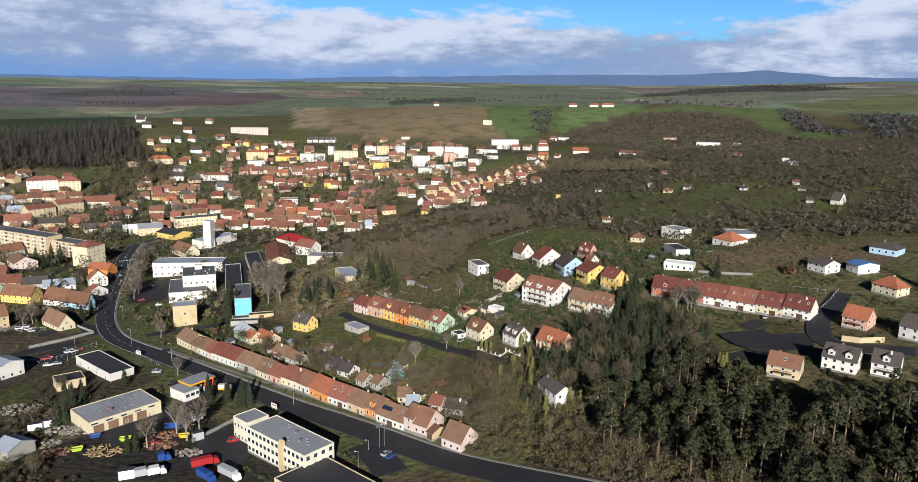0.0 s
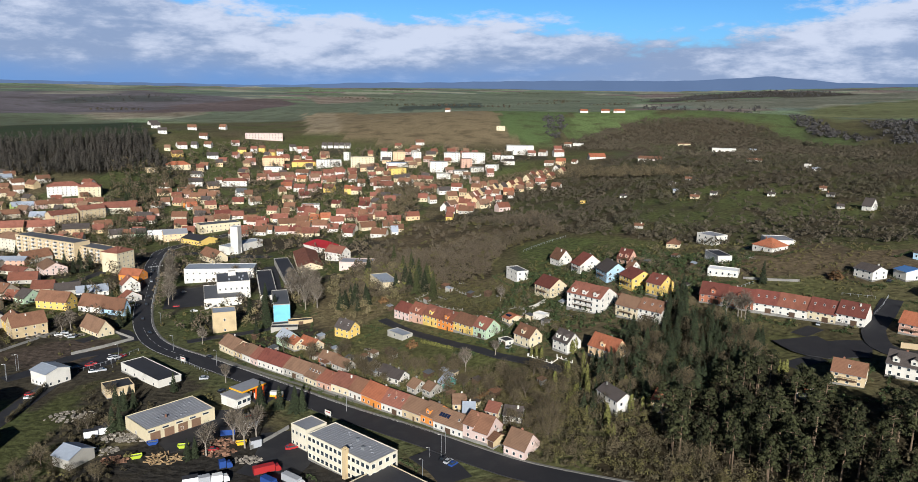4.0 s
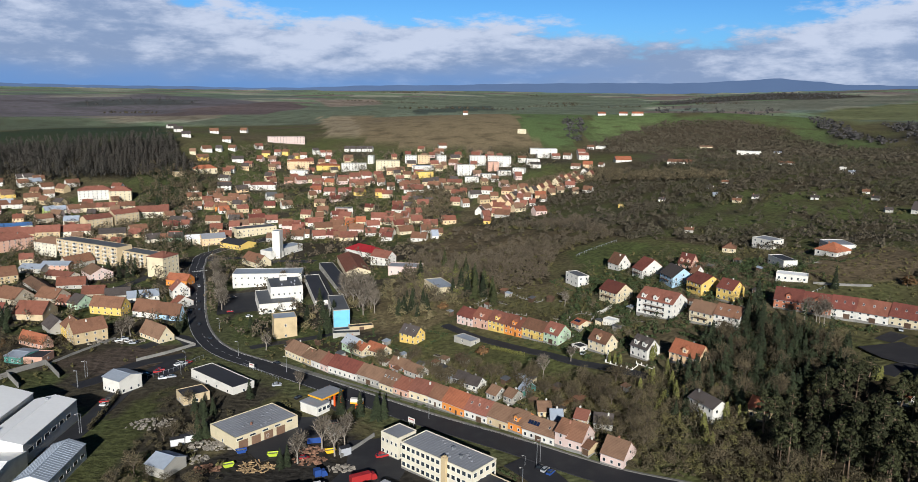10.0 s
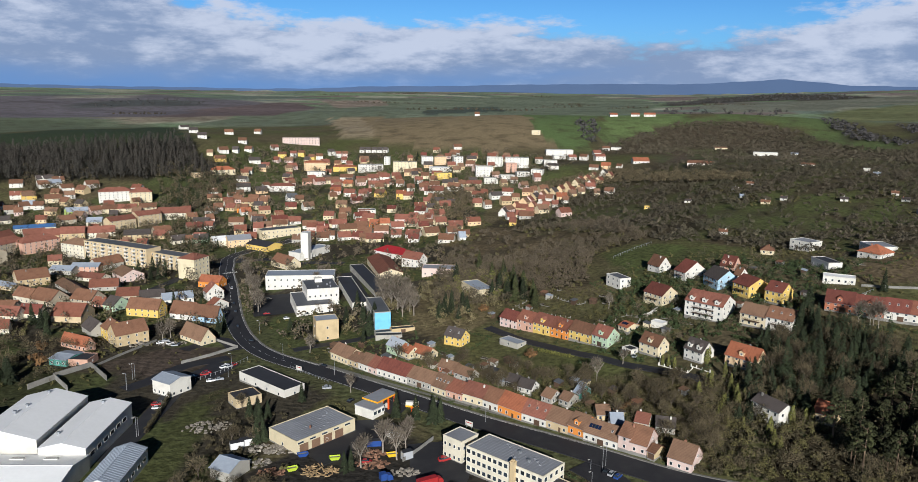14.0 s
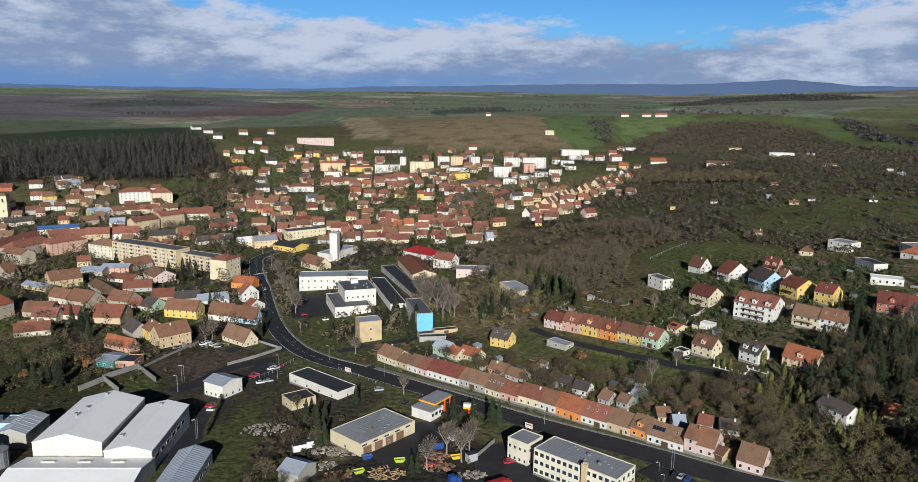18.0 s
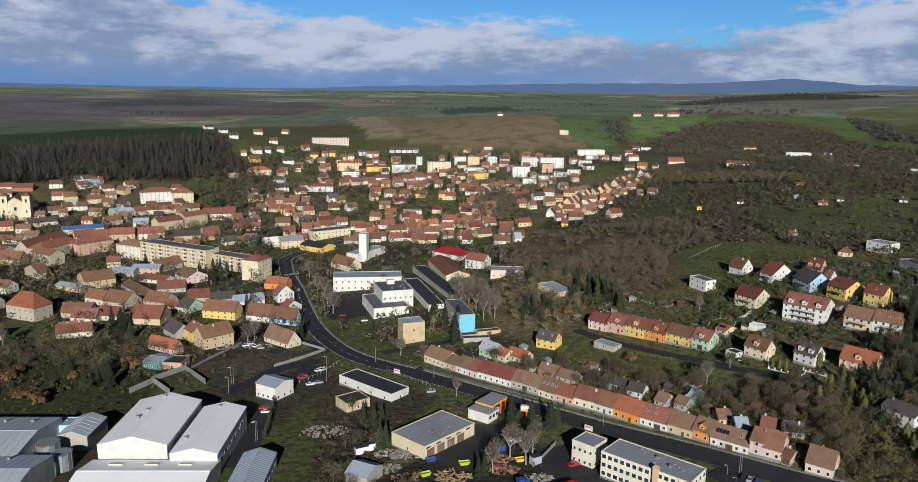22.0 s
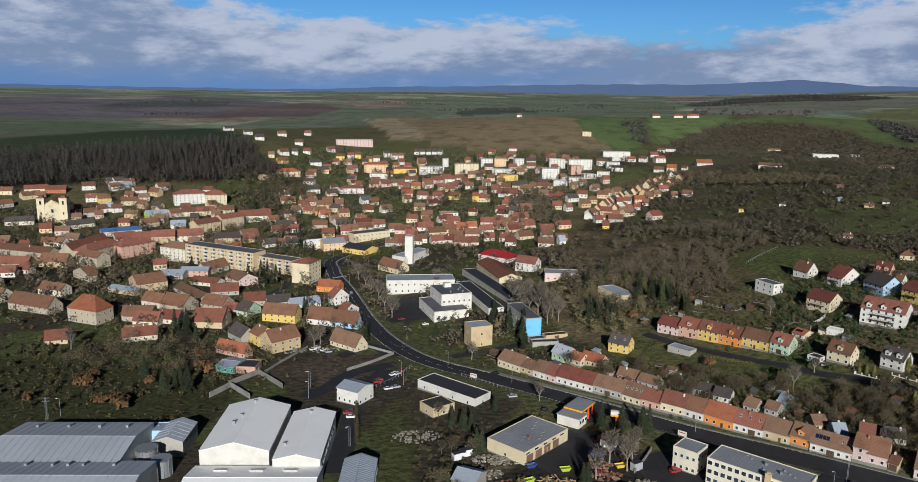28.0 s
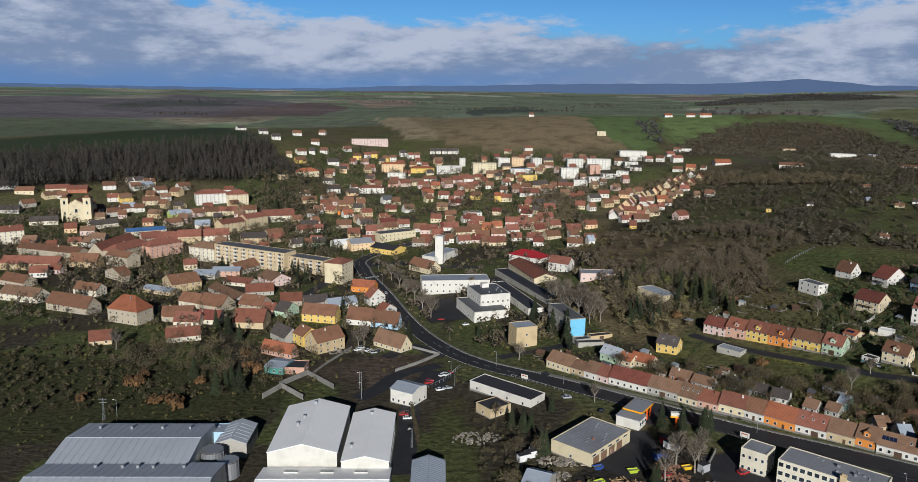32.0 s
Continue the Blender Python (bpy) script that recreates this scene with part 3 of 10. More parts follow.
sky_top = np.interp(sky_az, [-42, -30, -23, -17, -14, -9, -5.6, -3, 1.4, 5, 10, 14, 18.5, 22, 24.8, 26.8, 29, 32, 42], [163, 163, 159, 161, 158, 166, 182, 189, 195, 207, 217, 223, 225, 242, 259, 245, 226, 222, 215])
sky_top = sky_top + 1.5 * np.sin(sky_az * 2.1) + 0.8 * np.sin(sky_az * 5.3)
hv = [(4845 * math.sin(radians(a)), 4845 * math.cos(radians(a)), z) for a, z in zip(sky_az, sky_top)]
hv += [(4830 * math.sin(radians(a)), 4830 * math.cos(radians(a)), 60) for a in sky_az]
tagged(new("backdrop", mesh_of("backdrop", hv, [(170 + i, 171 + i, i + 1, i) for i in range(169)], [MAT_HAZY_HILLS])), "distant blue wooded hills on the skyline", "hills", kind="structure")

# ---- roads ----


def smooth_line(pts, step=4.0):
    """Points every few metres along a rounded line through the given ones."""
    p = [np.array(q, float) for q in pts]
    p = [2 * p[0] - p[1]] + p + [2 * p[-1] - p[-2]]
    out = []
    for a, b, c, d in zip(p, p[1:], p[2:], p[3:]):
        n = max(2, int(np.hypot(*(c - b)) / step))
        for i in range(n):
            t = i / n
            out.append(0.5 * (2 * b + (c - a) * t + (2 * a - 5 * b + 4 * c - d) * t * t + (3 * b - a - 3 * c + d) * t ** 3))
    out.append(p[-2])
    return np.array(out)


def offset_line(line, d):
    t = np.gradient(line, axis=0)
    t /= np.maximum(np.hypot(t[:, 0], t[:, 1]), 1e-6)[:, None]
    return line + d * np.stack([-t[:, 1], t[:, 0]], 1)


BLOCKED = []          # strips and footprints that stay free of trees


def ribbon(name, line, left, right, lift, mat, label, category, thick=0.0):
    """A strip laid on the land between two offsets from a line (positive: to its left)."""
    a, b = offset_line(line, left), offset_line(line, right)
    mid = heights(line[:, 0], line[:, 1])
    za = np.maximum(heights(a[:, 0], a[:, 1]), mid - 0.15) + lift
    zb = np.maximum(heights(b[:, 0], b[:, 1]), mid - 0.15) + lift
    n = len(line)
    v = np.concatenate([np.c_[a, za], np.c_[b, zb], np.c_[a, za - thick - 0.3], np.c_[b, zb - thick - 0.3]])
    f = []
    for i in range(n - 1):
        f += [(n + i, n + i + 1, i + 1, i), (i, i + 1, 2 * n + i + 1, 2 * n + i), (3 * n + i, 3 * n + i + 1, n + i + 1, n + i)]
    return tagged(new(name, mesh_of(name, v.tolist(), f, [mat])), label, category, kind="structure")


def street(name, pts, width, label, lines=False, paths=(0, 0)):
    line = smooth_line(pts)
    h = width / 2
    ribbon(name, line, h, -h, 0.12, MAT_ASPHALT, label, "road")
    BLOCKED.append((line, h + 2.0))
    if paths[0]:
        ribbon("kerb", line, h + 0.25, h, 0.24, MAT_KERB, "grey stone kerb along the street", "kerb")
        ribbon("pavement", line, h + 0.25 + paths[0], h + 0.25, 0.22, MAT_PAVING, "grey paved footway beside the street", "pavement")
    if paths[1]:
        ribbon("kerb", line, -h, -h - 0.25, 0.24, MAT_KERB, "grey stone kerb along the street", "kerb")
        ribbon("pavement", line, -h - 0.25, -h - 0.25 - paths[1], 0.22, MAT_PAVING, "grey paved footway beside the street", "pavement")
    if lines:
        for side in (h - 0.35, -h + 0.35):
            ribbon("edge_line", line, side + 0.09, side - 0.09, 0.135, MAT_LINE, "white painted edge line on the road", "road marking")
        s = Shape()
        for i in range(0, len(line) - 1, 2):
            a, b = line[i], line[i + 1]
            t = (b - a) / np.hypot(*(b - a))
            nrm = np.array([-t[1], t[0]]) * 0.09
            za, zb = height(*a) + 0.14, height(*b) + 0.14
            s.quad([(*(a - nrm), za), (*(b - nrm), zb), (*(b + nrm), zb), (*(a + nrm), za)])
        tagged(new("centre_line", s.mesh("centre_line", MAT_LINE)), "white dashed centre line painted on the road", "road marking", kind="structure")
    return line


MAIN = street("main_road", [(-78, 728), (-153.4, 637), (-153.4, 585), (-133.5, 519.7), (-112.5, 451), (-94.2, 405.6), (-73.1, 373.1), (-36.4, 340.6), (8.6, 303.3), (55.1, 265.9), (88.8, 237.6), (143, 192.4), (221, 130)], 10.8,
              "dark asphalt main road with white markings", True, (0.7, 0))

# zebra crossing and the footway along the houses
for i, (x, y) in enumerate(np.linspace((-128.2, 458.4), (-118.6, 461.0), 10)):
    m = pose(x, y, height(x, y) + 0.19, 0, 0, -73)
    tagged(new("zebra_stripe", Shape().box(-1.6, 1.6, -0.26, 0.26, -0.04, 0.0, 0, m).mesh("zebra_stripe", MAT_LINE)), "white zebra crossing stripe on the road", "road marking", kind="structure")
for x, y in np.linspace((-149.5, 560.8), (-140.5, 565.4), 10):
    m = pose(x, y, height(x, y) + 0.19, 0, 0, -66)
    tagged(new("zebra_stripe", Shape().box(-1.6, 1.6, -0.26, 0.26, -0.04, 0.0, 0, m).mesh("zebra_stripe", MAT_LINE)), "white zebra crossing stripe on the road", "road marking", kind="structure")
FOOTWAY = smooth_line([(-44.2, 356.9), (-13, 330.9), (19.5, 306.3), (52, 281.4), (80.6, 258.1), (104, 239.2)])
ribbon("footway", FOOTWAY, 0.7, -0.7, 0.13, MAT_PAVING, "narrow paved footway in front of the row houses", "pavement")

# streets and lots
street('terrace_street', [(42.1, 388.6), (57.0, 365.4), (68.7, 351.9), (80.9, 338.4), (90.0, 329.4), (99.7, 316.8), (109.8, 306.7), (122.1, 293.5), (125.6, 288.6)], 5.2, 'narrow asphalt street in front of the terrace', False, (0, 0))
street('turning_place', [(241.3, 264.9), (234.1, 268.8), (225.6, 270.5), (221.8, 274.7), (220.4, 285.2)], 19.5, 'asphalt turning place at the end of the street', False, (0, 0))
street('villa_street', [(278.0, 313.3), (264.5, 297.2), (252.9, 284.3), (246.1, 267.2), (249.7, 256.9), (260.1, 252.0), (269.6, 246.2)], 9.1, 'asphalt street between the villas', False, (0, 0))
street('stub_street', [(220.5, 262.9), (212.8, 261.9), (206.1, 258.4)], 7.8, 'asphalt end of the street', False, (0, 0))
street('red_row_drive', [(234.3, 294.8), (229.2, 292.4), (224.2, 289.8)], 7.8, 'asphalt drive', False, (0, 0))
street('side_street', [(-93.1, 384.4), (-101.8, 399.0), (-108.7, 405.3), (-114.1, 398.5), (-121.8, 385.5)], 7.8, 'asphalt side street along the yard', False, (0, 0))
street('works_street', [(-93.9, 372.4), (-101.2, 367.6), (-110.6, 362.9), (-117.2, 353.4), (-123.1, 339.8), (-131.0, 329.9)], 8.5, 'asphalt street past the works', False, (0, 0))
street('works_yard', [(-106.6, 335.0), (-106.5, 303.4), (-106.8, 276.3), (-106.8, 257.2)], 9.1, 'asphalt yard beside the works halls', False, (0, 0))
street('office_lot', [(-97.7, 496.2), (-86.6, 450.8)], 26.0, 'asphalt parking lot between the office blocks', False, (0, 0))
street('garage_lane', [(-53.0, 545.4), (-39.3, 492.6), (-27.8, 445.1)], 9.1, 'asphalt lane between the garages', False, (0, 0))
street('back_lane', [(-62.1, 380.4), (-47.9, 386.4), (-30.5, 391.6), (-14.0, 400.5)], 6.5, 'narrow lane behind the office blocks', False, (0, 0))
street('depot_yard', [(-19.2, 288.9), (-19.0, 276.4), (-25.3, 265.8), (-33.4, 259.1)], 20.8, 'wet dark asphalt yard of the depot', False, (0, 0))
street('forecourt', [(0.5, 311.0), (-4.6, 302.1), (1.0, 298.4)], 11.7, 'asphalt forecourt of the filling station', False, (0, 0))
street('lorry_yard', [(14.2, 269.1), (15.6, 256.1), (15.1, 244.0), (11.0, 232.8)], 22.1, 'dark asphalt lorry yard', False, (0, 0))
street('roadside_lot', [(66.5, 246.2), (73.4, 236.4), (78.6, 225.5)], 11.7, 'asphalt lot beside the main road', False, (0, 0))
street('car_park', [(-93.1, 363.7), (-96.0, 353.8), (-101.1, 344.5)], 15.6, 'asphalt car park with parked cars', False, (0, 0))
street('north_street', [(-151.0, 619.8), (-155.4, 592.6)], 11.7, 'asphalt arm of the junction', False, (0, 0))
street('east_street', [(-153.7, 598.7), (-141.7, 604.9), (-123.6, 607.5), (-104.6, 590.9), (-84.2, 588.9), (-59.4, 581.0)], 9.1, 'asphalt street past the fire station', False, (0, 0))
street('town_street', [(-166.3, 564.8), (-178.0, 545.2), (-185.5, 516.0), (-195.9, 500.5)], 7.8, 'street behind the old quarter', False, (0, 0))

# ---- houses ----
WINDOW_MESHES = {}


def window_mesh(w, h, kind):
    """Frame with mullion, and the pane behind it, facing -y."""
    key = (round(w, 1), round(h, 1), kind)
    if key not in WINDOW_MESHES:
        e = 0.11 if kind else 0.09
        d = 0.07
        ring = [(-w / 2, 0), (w / 2, 0), (w / 2, h), (-w / 2, h)]
        hole = [(-w / 2 + e, e), (w / 2 - e, e), (w / 2 - e, h - e), (-w / 2 + e, h - e)]
        v = [(x, 0.05, z) for x, z in ring] + [(x, -d, z) for x, z in ring] + [(x, -d, z) for x, z in hole] + [(x, -0.02, z) for x, z in hole]
        f, s = [], []
        for i in range(4):
            j = (i + 1) % 4
            f += [(i, j, 4 + j, 4 + i), (4 + i, 4 + j, 8 + j, 8 + i), (8 + i, 8 + j, 12 + j, 12 + i)]
            s += [0, 0, 0]
        frame_me = mesh_of("window", v, f, [MAT_FRAME], s)
        one = mesh_of("window", v, f + [(12, 13, 14, 15)], [MAT_FRAME, MAT_GLASS], s + [1])
        p = Shape().box(-w / 2 + e - 0.01, w / 2 - e + 0.01, -0.025, 0.04, e - 0.01, h - e + 0.01).mesh("pane", MAT_GLASS)
        WINDOW_MESHES[key] = (frame_me, p, one)
    return WINDOW_MESHES[key]


def put_window(parent, x, y, z, turn, w=1.1, h=1.4, fine=True):
    f, p, one = window_mesh(w, h, 0)
    m = pose(x, y, z, 0, 0, turn)
    if fine:
        ob = part("window", f, parent, m)
        part("pane", p, ob)
    else:
        part("window", one, parent, m)


DOORS = {}


def put_door(parent, x, y, turn, w=1.0, h=2.1, mat=None, name="door"):
    mat = mat or MAT_DARKWOOD
    key = (w, h, mat.name)
    if key not in DOORS:
        s = Shape().box(-w / 2, w / 2, -0.05, 0.05, 0, h)
        n = 2 if w < 1.5 else 4
        for i in range(n):
            z = h * (i + 0.12) / n
            s.box(-w / 2 + 0.12, w / 2 - 0.12, -0.08, 0, z, z + h * 0.76 / n)
        DOORS[key] = s.mesh(name, mat)
    part(name, DOORS[key], parent, pose(x, y, 0, 0, 0, turn))


def slab(s, a, b, c, d, t, slot=0):
    """A roof slab of thickness t under the quad a b c d (counter-clockwise from above)."""
    a, b, c, d = (Vector(q) for q in (a, b, c, d))
    n = (b - a).cross(d - a).normalized() * t
    k = len(s.v)
    s.v += [tuple(q) for q in (a, b, c, d, a - n, b - n, c - n, d - n)]
    for q in ((0, 1, 2, 3), (7, 6, 5, 4), (0, 4, 5, 1), (1, 5, 6, 2), (2, 6, 7, 3), (3, 7, 4, 0)):
        s.f.append(tuple(k + i for i in q))
        s.s.append(slot)


def gable_roof(L, D, h, r, over=0.45, t=0.2):
    """One bent slab, the ridge along x."""
    k = r / (D / 2)
    ye, ze, xe, zr = D / 2 + over, h - over * k + 0.12, L / 2 + over * 0.6, h + r + 0.12
    prof = [(-ye, ze), (-0.16, zr - 0.02), (-0.1, zr + 0.1), (0.1, zr + 0.1), (0.16, zr - 0.02), (ye, ze), (ye, ze - t), (0, zr - t), (-ye, ze - t)]
    s, n = Shape(), len(prof)
    s.v = [(-xe, y, z) for y, z in prof] + [(xe, y, z) for y, z in prof]
    s.f = [(i, n + i, n + (i + 1) % n, (i + 1) % n) for i in range(n)]
    s.f += [(8, 7, 1, 0), (7, 4, 3, 2, 1), (7, 6, 5, 4), (n, n + 1, n + 7, n + 8), (n + 1, n + 2, n + 3, n + 4, n + 7), (n + 4, n + 5, n + 6, n + 7)]
    s.f = [tuple(reversed(q)) if i < n else q for i, q in enumerate(s.f)]
    s.s = [0] * len(s.f)
    return s


def hip_roof(L, D, h, r, over=0.45, t=0.2):
    s = Shape()
    k = r / (D / 2)
    ye, xe, ze, zr = D / 2 + over, L / 2 + over, h - over * k + 0.1, h + r + 0.1
    c = max(0.05, (L - D) / 2)
    s.v = [(-xe, -ye, ze), (xe, -ye, ze), (xe, ye, ze), (-xe, ye, ze), (-c, 0, zr), (c, 0, zr)]
    s.v += [(x, y, ze - t) for x, y, _ in s.v[:4]]
    s.f = [(0, 1, 5, 4), (1, 2, 5), (2, 3, 4, 5), (3, 0, 4), (6, 7, 1, 0), (7, 8, 2, 1), (8, 9, 3, 2), (9, 6, 0, 3), (9, 8, 7, 6)]
    s.s = [0] * len(s.f)
    return s


def body_walls(L, D, h, r, roof):
    """Walls with gables, going down into the ground."""
    s = Shape()
    x, y, b = L / 2, D / 2, -2.5
    if roof == "gable":
        s.quad([(-x, -y, b), (x, -y, b), (x, -y, h), (-x, -y, h)])
        s.quad([(x, y, b), (-x, y, b), (-x, y, h), (x, y, h)])
        s.quad([(x, -y, b), (x, y, b), (x, y, h), (x, 0, h + r), (x, -y, h)])
        s.quad([(-x, y, b), (-x, -y, b), (-x, -y, h), (-x, 0, h + r), (-x, y, h)])
        s.quad([(-x, -y, h), (x, -y, h), (x, 0, h + r), (-x, 0, h + r)])
        s.quad([(x, y, h), (-x, y, h), (-x, 0, h + r), (x, 0, h + r)])
    else:
        s.box(-x, x, -y, y, b, h)
    return s


COLOUR_WORD = dict(old="weathered brown", brown="brown", red="red", dark="dark grey-brown", orange="orange", maroon="dark red", russet="rust-red",
                   tar="black", grey="grey", white="white", sheet="grey metal", blue="blue", crimson="crimson", felt="grey felt", pale="pale grey")
WALL_WORD = dict(stone="beige-grey", offwhite="off-white", sky="light blue", tan="tan", lime="lime green", black="dark", teal="teal", brick="brick-coloured")


def house(x, y, yaw, L, D, h, roof, r, wall, tiles, storeys=1, fine=True, name="house", label="", group="", wins=1.0, chimneys=1, door="", dormers=0, sky=0, solar=0,
          balcony=0, skip="", z=None, wh=1.35, ww=1.1, turned=False, over=0.45):
    """A building: x, y of its middle, the direction of its front (along x, facing -y), length, depth, eaves and roof heights."""
    if turned:
        L, D, yaw = D, L, yaw + 90
    if x < -180 and 380 < y < 800 and wall in ("cream", "white", "yellow"):
        wall = {"cream": "stone", "white": "offwhite", "yellow": "tan"}[wall]
    c, s_ = math.cos(radians(yaw)), math.sin(radians(yaw))
    if z is None:
        cx = [(x + u * L / 2 * c - v * D / 2 * s_, y + u * L / 2 * s_ + v * D / 2 * c) for u in (-1, 1) for v in (-1, 1)]
        zs = heights([p[0] for p in cx], [p[1] for p in cx])
        z = float(zs.mean() * 0.6 + zs.min() * 0.4)
    BLOCKED.append((x, y, c, s_, L / 2 + 1.0, D / 2 + 1.0))
    if "row" in group or "terrace" in group:
        own = random.Random(int(x * 3 + y))
        z, r = z + own.uniform(-0.45, 0.45), r * own.uniform(0.94, 1.14)
    elif roof == "gable" and y > 380 and wins and storeys < 3:
        h, r = h * 0.88, r * 1.3
    text = label or "%s plastered %s with a %s %s roof" % (WALL_WORD.get(wall, wall), "house" if storeys < 3 else "apartment building", COLOUR_WORD[tiles], {"gable": "tiled gable", "hip": "tiled hip", "flat": "flat"}[roof])
    top = empty(name, pose(x, y, z, 0, 0, yaw), text, name.replace("_", " "), group)
    top["long"], top["deep"] = L, D
    if y > 380:
        skip += "l" if (c * x + s_ * y) < 0.0 - 117 * abs(c) else ""
        skip += "r" if (c * x + s_ * y) > 117 * abs(c) else ""
    part("wall", body_walls(L, D, h, r, roof).mesh("wall", PLASTER[wall]), top)
    if roof == "gable":
        rm = gable_roof(L, D, h, r, over)
    elif roof == "hip":
        rm = hip_roof(L, D, h, r, over)
    else:
        rm = Shape().box(-L / 2 + 0.2, L / 2 - 0.2, -D / 2 + 0.2, D / 2 - 0.2, h - 0.2, h + 0.06)
        e = Shape()
        for x0, x1, y0, y1 in ((-L / 2 - 0.06, L / 2 + 0.06, -D / 2 - 0.06, -D / 2 + 0.24), (-L / 2 - 0.06, L / 2 + 0.06, D / 2 - 0.24, D / 2 + 0.06),
                               (-L / 2 - 0.06, -L / 2 + 0.24, -D / 2 + 0.24, D / 2 - 0.24), (L / 2 - 0.24, L / 2 + 0.06, -D / 2 + 0.24, D / 2 - 0.24)):
            e.box(x0, x1, y0, y1, h - 0.12, h + 0.3)
        part("parapet", e.mesh("parapet", PLASTER[wall]), top)
    roof_ob = part("roof", rm.mesh("roof", ROOF[tiles]), top)
    if y < 345 and L > 12 and tiles in ("grey", "pale", "sheet"):
        seams, step = Shape(), 1.35 if tiles in ("sheet", "grey") else 2.7
        for i in range(1, int(L / step)):
            xs = -L / 2 + i * step
            if roof == "flat":
                seams.box(xs - 0.05, xs + 0.05, -D / 2 + 0.26, D / 2 - 0.26, h + 0.05, h + 0.13)
            else:
                for sy in (-1, 1):
                    seams.tube((xs, sy * (D / 2 + over - 0.1), h - over * r / (D / 2) + 0.22), (xs, sy * 0.1, h + r + 0.2), 0.07, 0.07, 4)
        if roof == "flat":
            for i in range(int(L * D / 60)):
                u, w = (0.5 - 0.37 * ((i * 7 + 3) % 11) / 5) * L * 0.8, (0.5 - 0.41 * ((i * 5 + 2) % 7) / 3) * D * 0.7
                seams.box(u - 0.3, u + 0.3, w - 0.3, w + 0.3, h + 0.05, h + 0.45)
        part("roof_seams", seams.mesh("roof_seams", ROOF[tiles]), roof_ob)
    rnd = random.Random(int(x * 7 + y * 13))
    fine = fine and y < 330
    # windows storey by storey, on the front and the two ends
    gap = h / max(storeys, 1)
    for st in range(storeys):
        z0 = st * gap + min(0.95, gap * 0.33)
        hh = min(wh, gap * 0.52)
        n = max(1, int(L / (3.0 if y < 390 else 4.3 if y < 730 or storeys > 2 else 5.6) * wins + 0.3))
        if y > 1050 and storeys < 3:
            n = min(n, 2)
        if "f" not in skip and wins:
            dpos = n // 2 if (door and st == 0) else -1
            for i in range(n):
                px_ = -L / 2 + (i + 0.5) * L / n
                if i == dpos:
                    continue
                put_window(top, px_, -D / 2, z0, 0, ww, hh, fine)
        m = max(1, int(D / 3.9 * wins + 0.2)) if wins else 0
        for i in range(m if y < 560 else 0):
            py = -D / 2 + (i + 0.5) * D / m
            if "r" not in skip:
                put_window(top, L / 2, py, z0, 90, ww, hh, fine)
            if "l" not in skip:
                put_window(top, -L / 2, py, z0, -90, ww, hh, fine)
    if roof == "gable" and r > 2.4 and wins and y < 620:
        for sx, turn in ((1, 90), (-1, -90)):
            if "rl"[sx < 0] not in skip:
                put_window(top, sx * L / 2, 0, h + 0.5, turn, min(ww, 1.0), 1.1, fine)
    if door and "f" not in skip:
        n = max(1, int(L / 2.7 * wins + 0.3))
        if door == "garage":
            put_door(top, -L / 2 + (n // 2 + 0.5) * L / n, -D / 2, 0, 2.6, 2.3, MAT_DARKWOOD, "garage_door")
        else:
            put_door(top, -L / 2 + (n // 2 + 0.5) * L / n, -D / 2, 0)
    k = r / (D / 2) if roof != "flat" else 0
    if y < 360 and wins:
        part("plinth", Shape().box(-L / 2 - 0.04, L / 2 + 0.04, -D / 2 - 0.04, D / 2 + 0.04, -2.5, 0.45).mesh("plinth", MAT_KERB), top, None, "grey plinth")
        if roof == "gable":
            for sy in (-1, 1):
                yy, zz = sy * (D / 2 + over + 0.06), h - over * k + 0.0
                part("gutter", Shape().tube((-L / 2 - 0.2, yy, zz), (L / 2 + 0.2, yy, zz), 0.08, 0.08, 6).mesh("gutter", MAT_METAL), top, None, "metal gutter")
    for i in range(chimneys if y < 930 else 0):
        cx_ = (rnd.random() - 0.5) * L * 0.7
        cy = rnd.choice((-0.12, 0.1, 0.16)) * D
        zt = h + r - abs(cy) * k
        cs = Shape().box(cx_ - 0.3, cx_ + 0.3, cy - 0.25, cy + 0.25, zt - 0.6, zt + 1.0)
        cs.box(cx_ - 0.38, cx_ + 0.38, cy - 0.33, cy + 0.33, zt + 1.0, zt + 1.12)
        cs.box(cx_ - 0.12, cx_ + 0.12, cy - 0.12, cy + 0.12, zt + 1.12, zt + 1.4)
        part("chimney", cs.mesh("chimney", rnd.choice((MAT_BRICK, MAT_CONCRETE, PLASTER["white"]))), roof_ob)
    ang = math.degrees(math.atan(k))
    for i in range(sky):
        xs = -L / 2 + (i + 0.5) * L / sky
        ys = -D * 0.24
        part("skylight", Shape().box(-0.4, 0.4, -0.6, 0.6, 0, 0.14).box(-0.32, 0.32, -0.52, 0.52, 0.14, 0.15, 1).mesh("skylight", MAT_FRAME, MAT_GLASS), roof_ob, pose(xs, ys, h + r + ys * k + 0.1, ang, 0, 0))
    for i in range(solar):
        xs = -L * 0.42 + i * 1.25 + 0.6
        ys = -D * 0.25
        part("solar_panel", Shape().box(-0.56, 0.56, -0.9, 0.9, 0, 0.06).mesh("solar_panel", MAT_PANEL), roof_ob, pose(xs, ys, h + r + ys * k + 0.2, ang, 0, 0))
    for i in range(dormers):
        xs = -L / 2 + (i + 0.5) * L / dormers
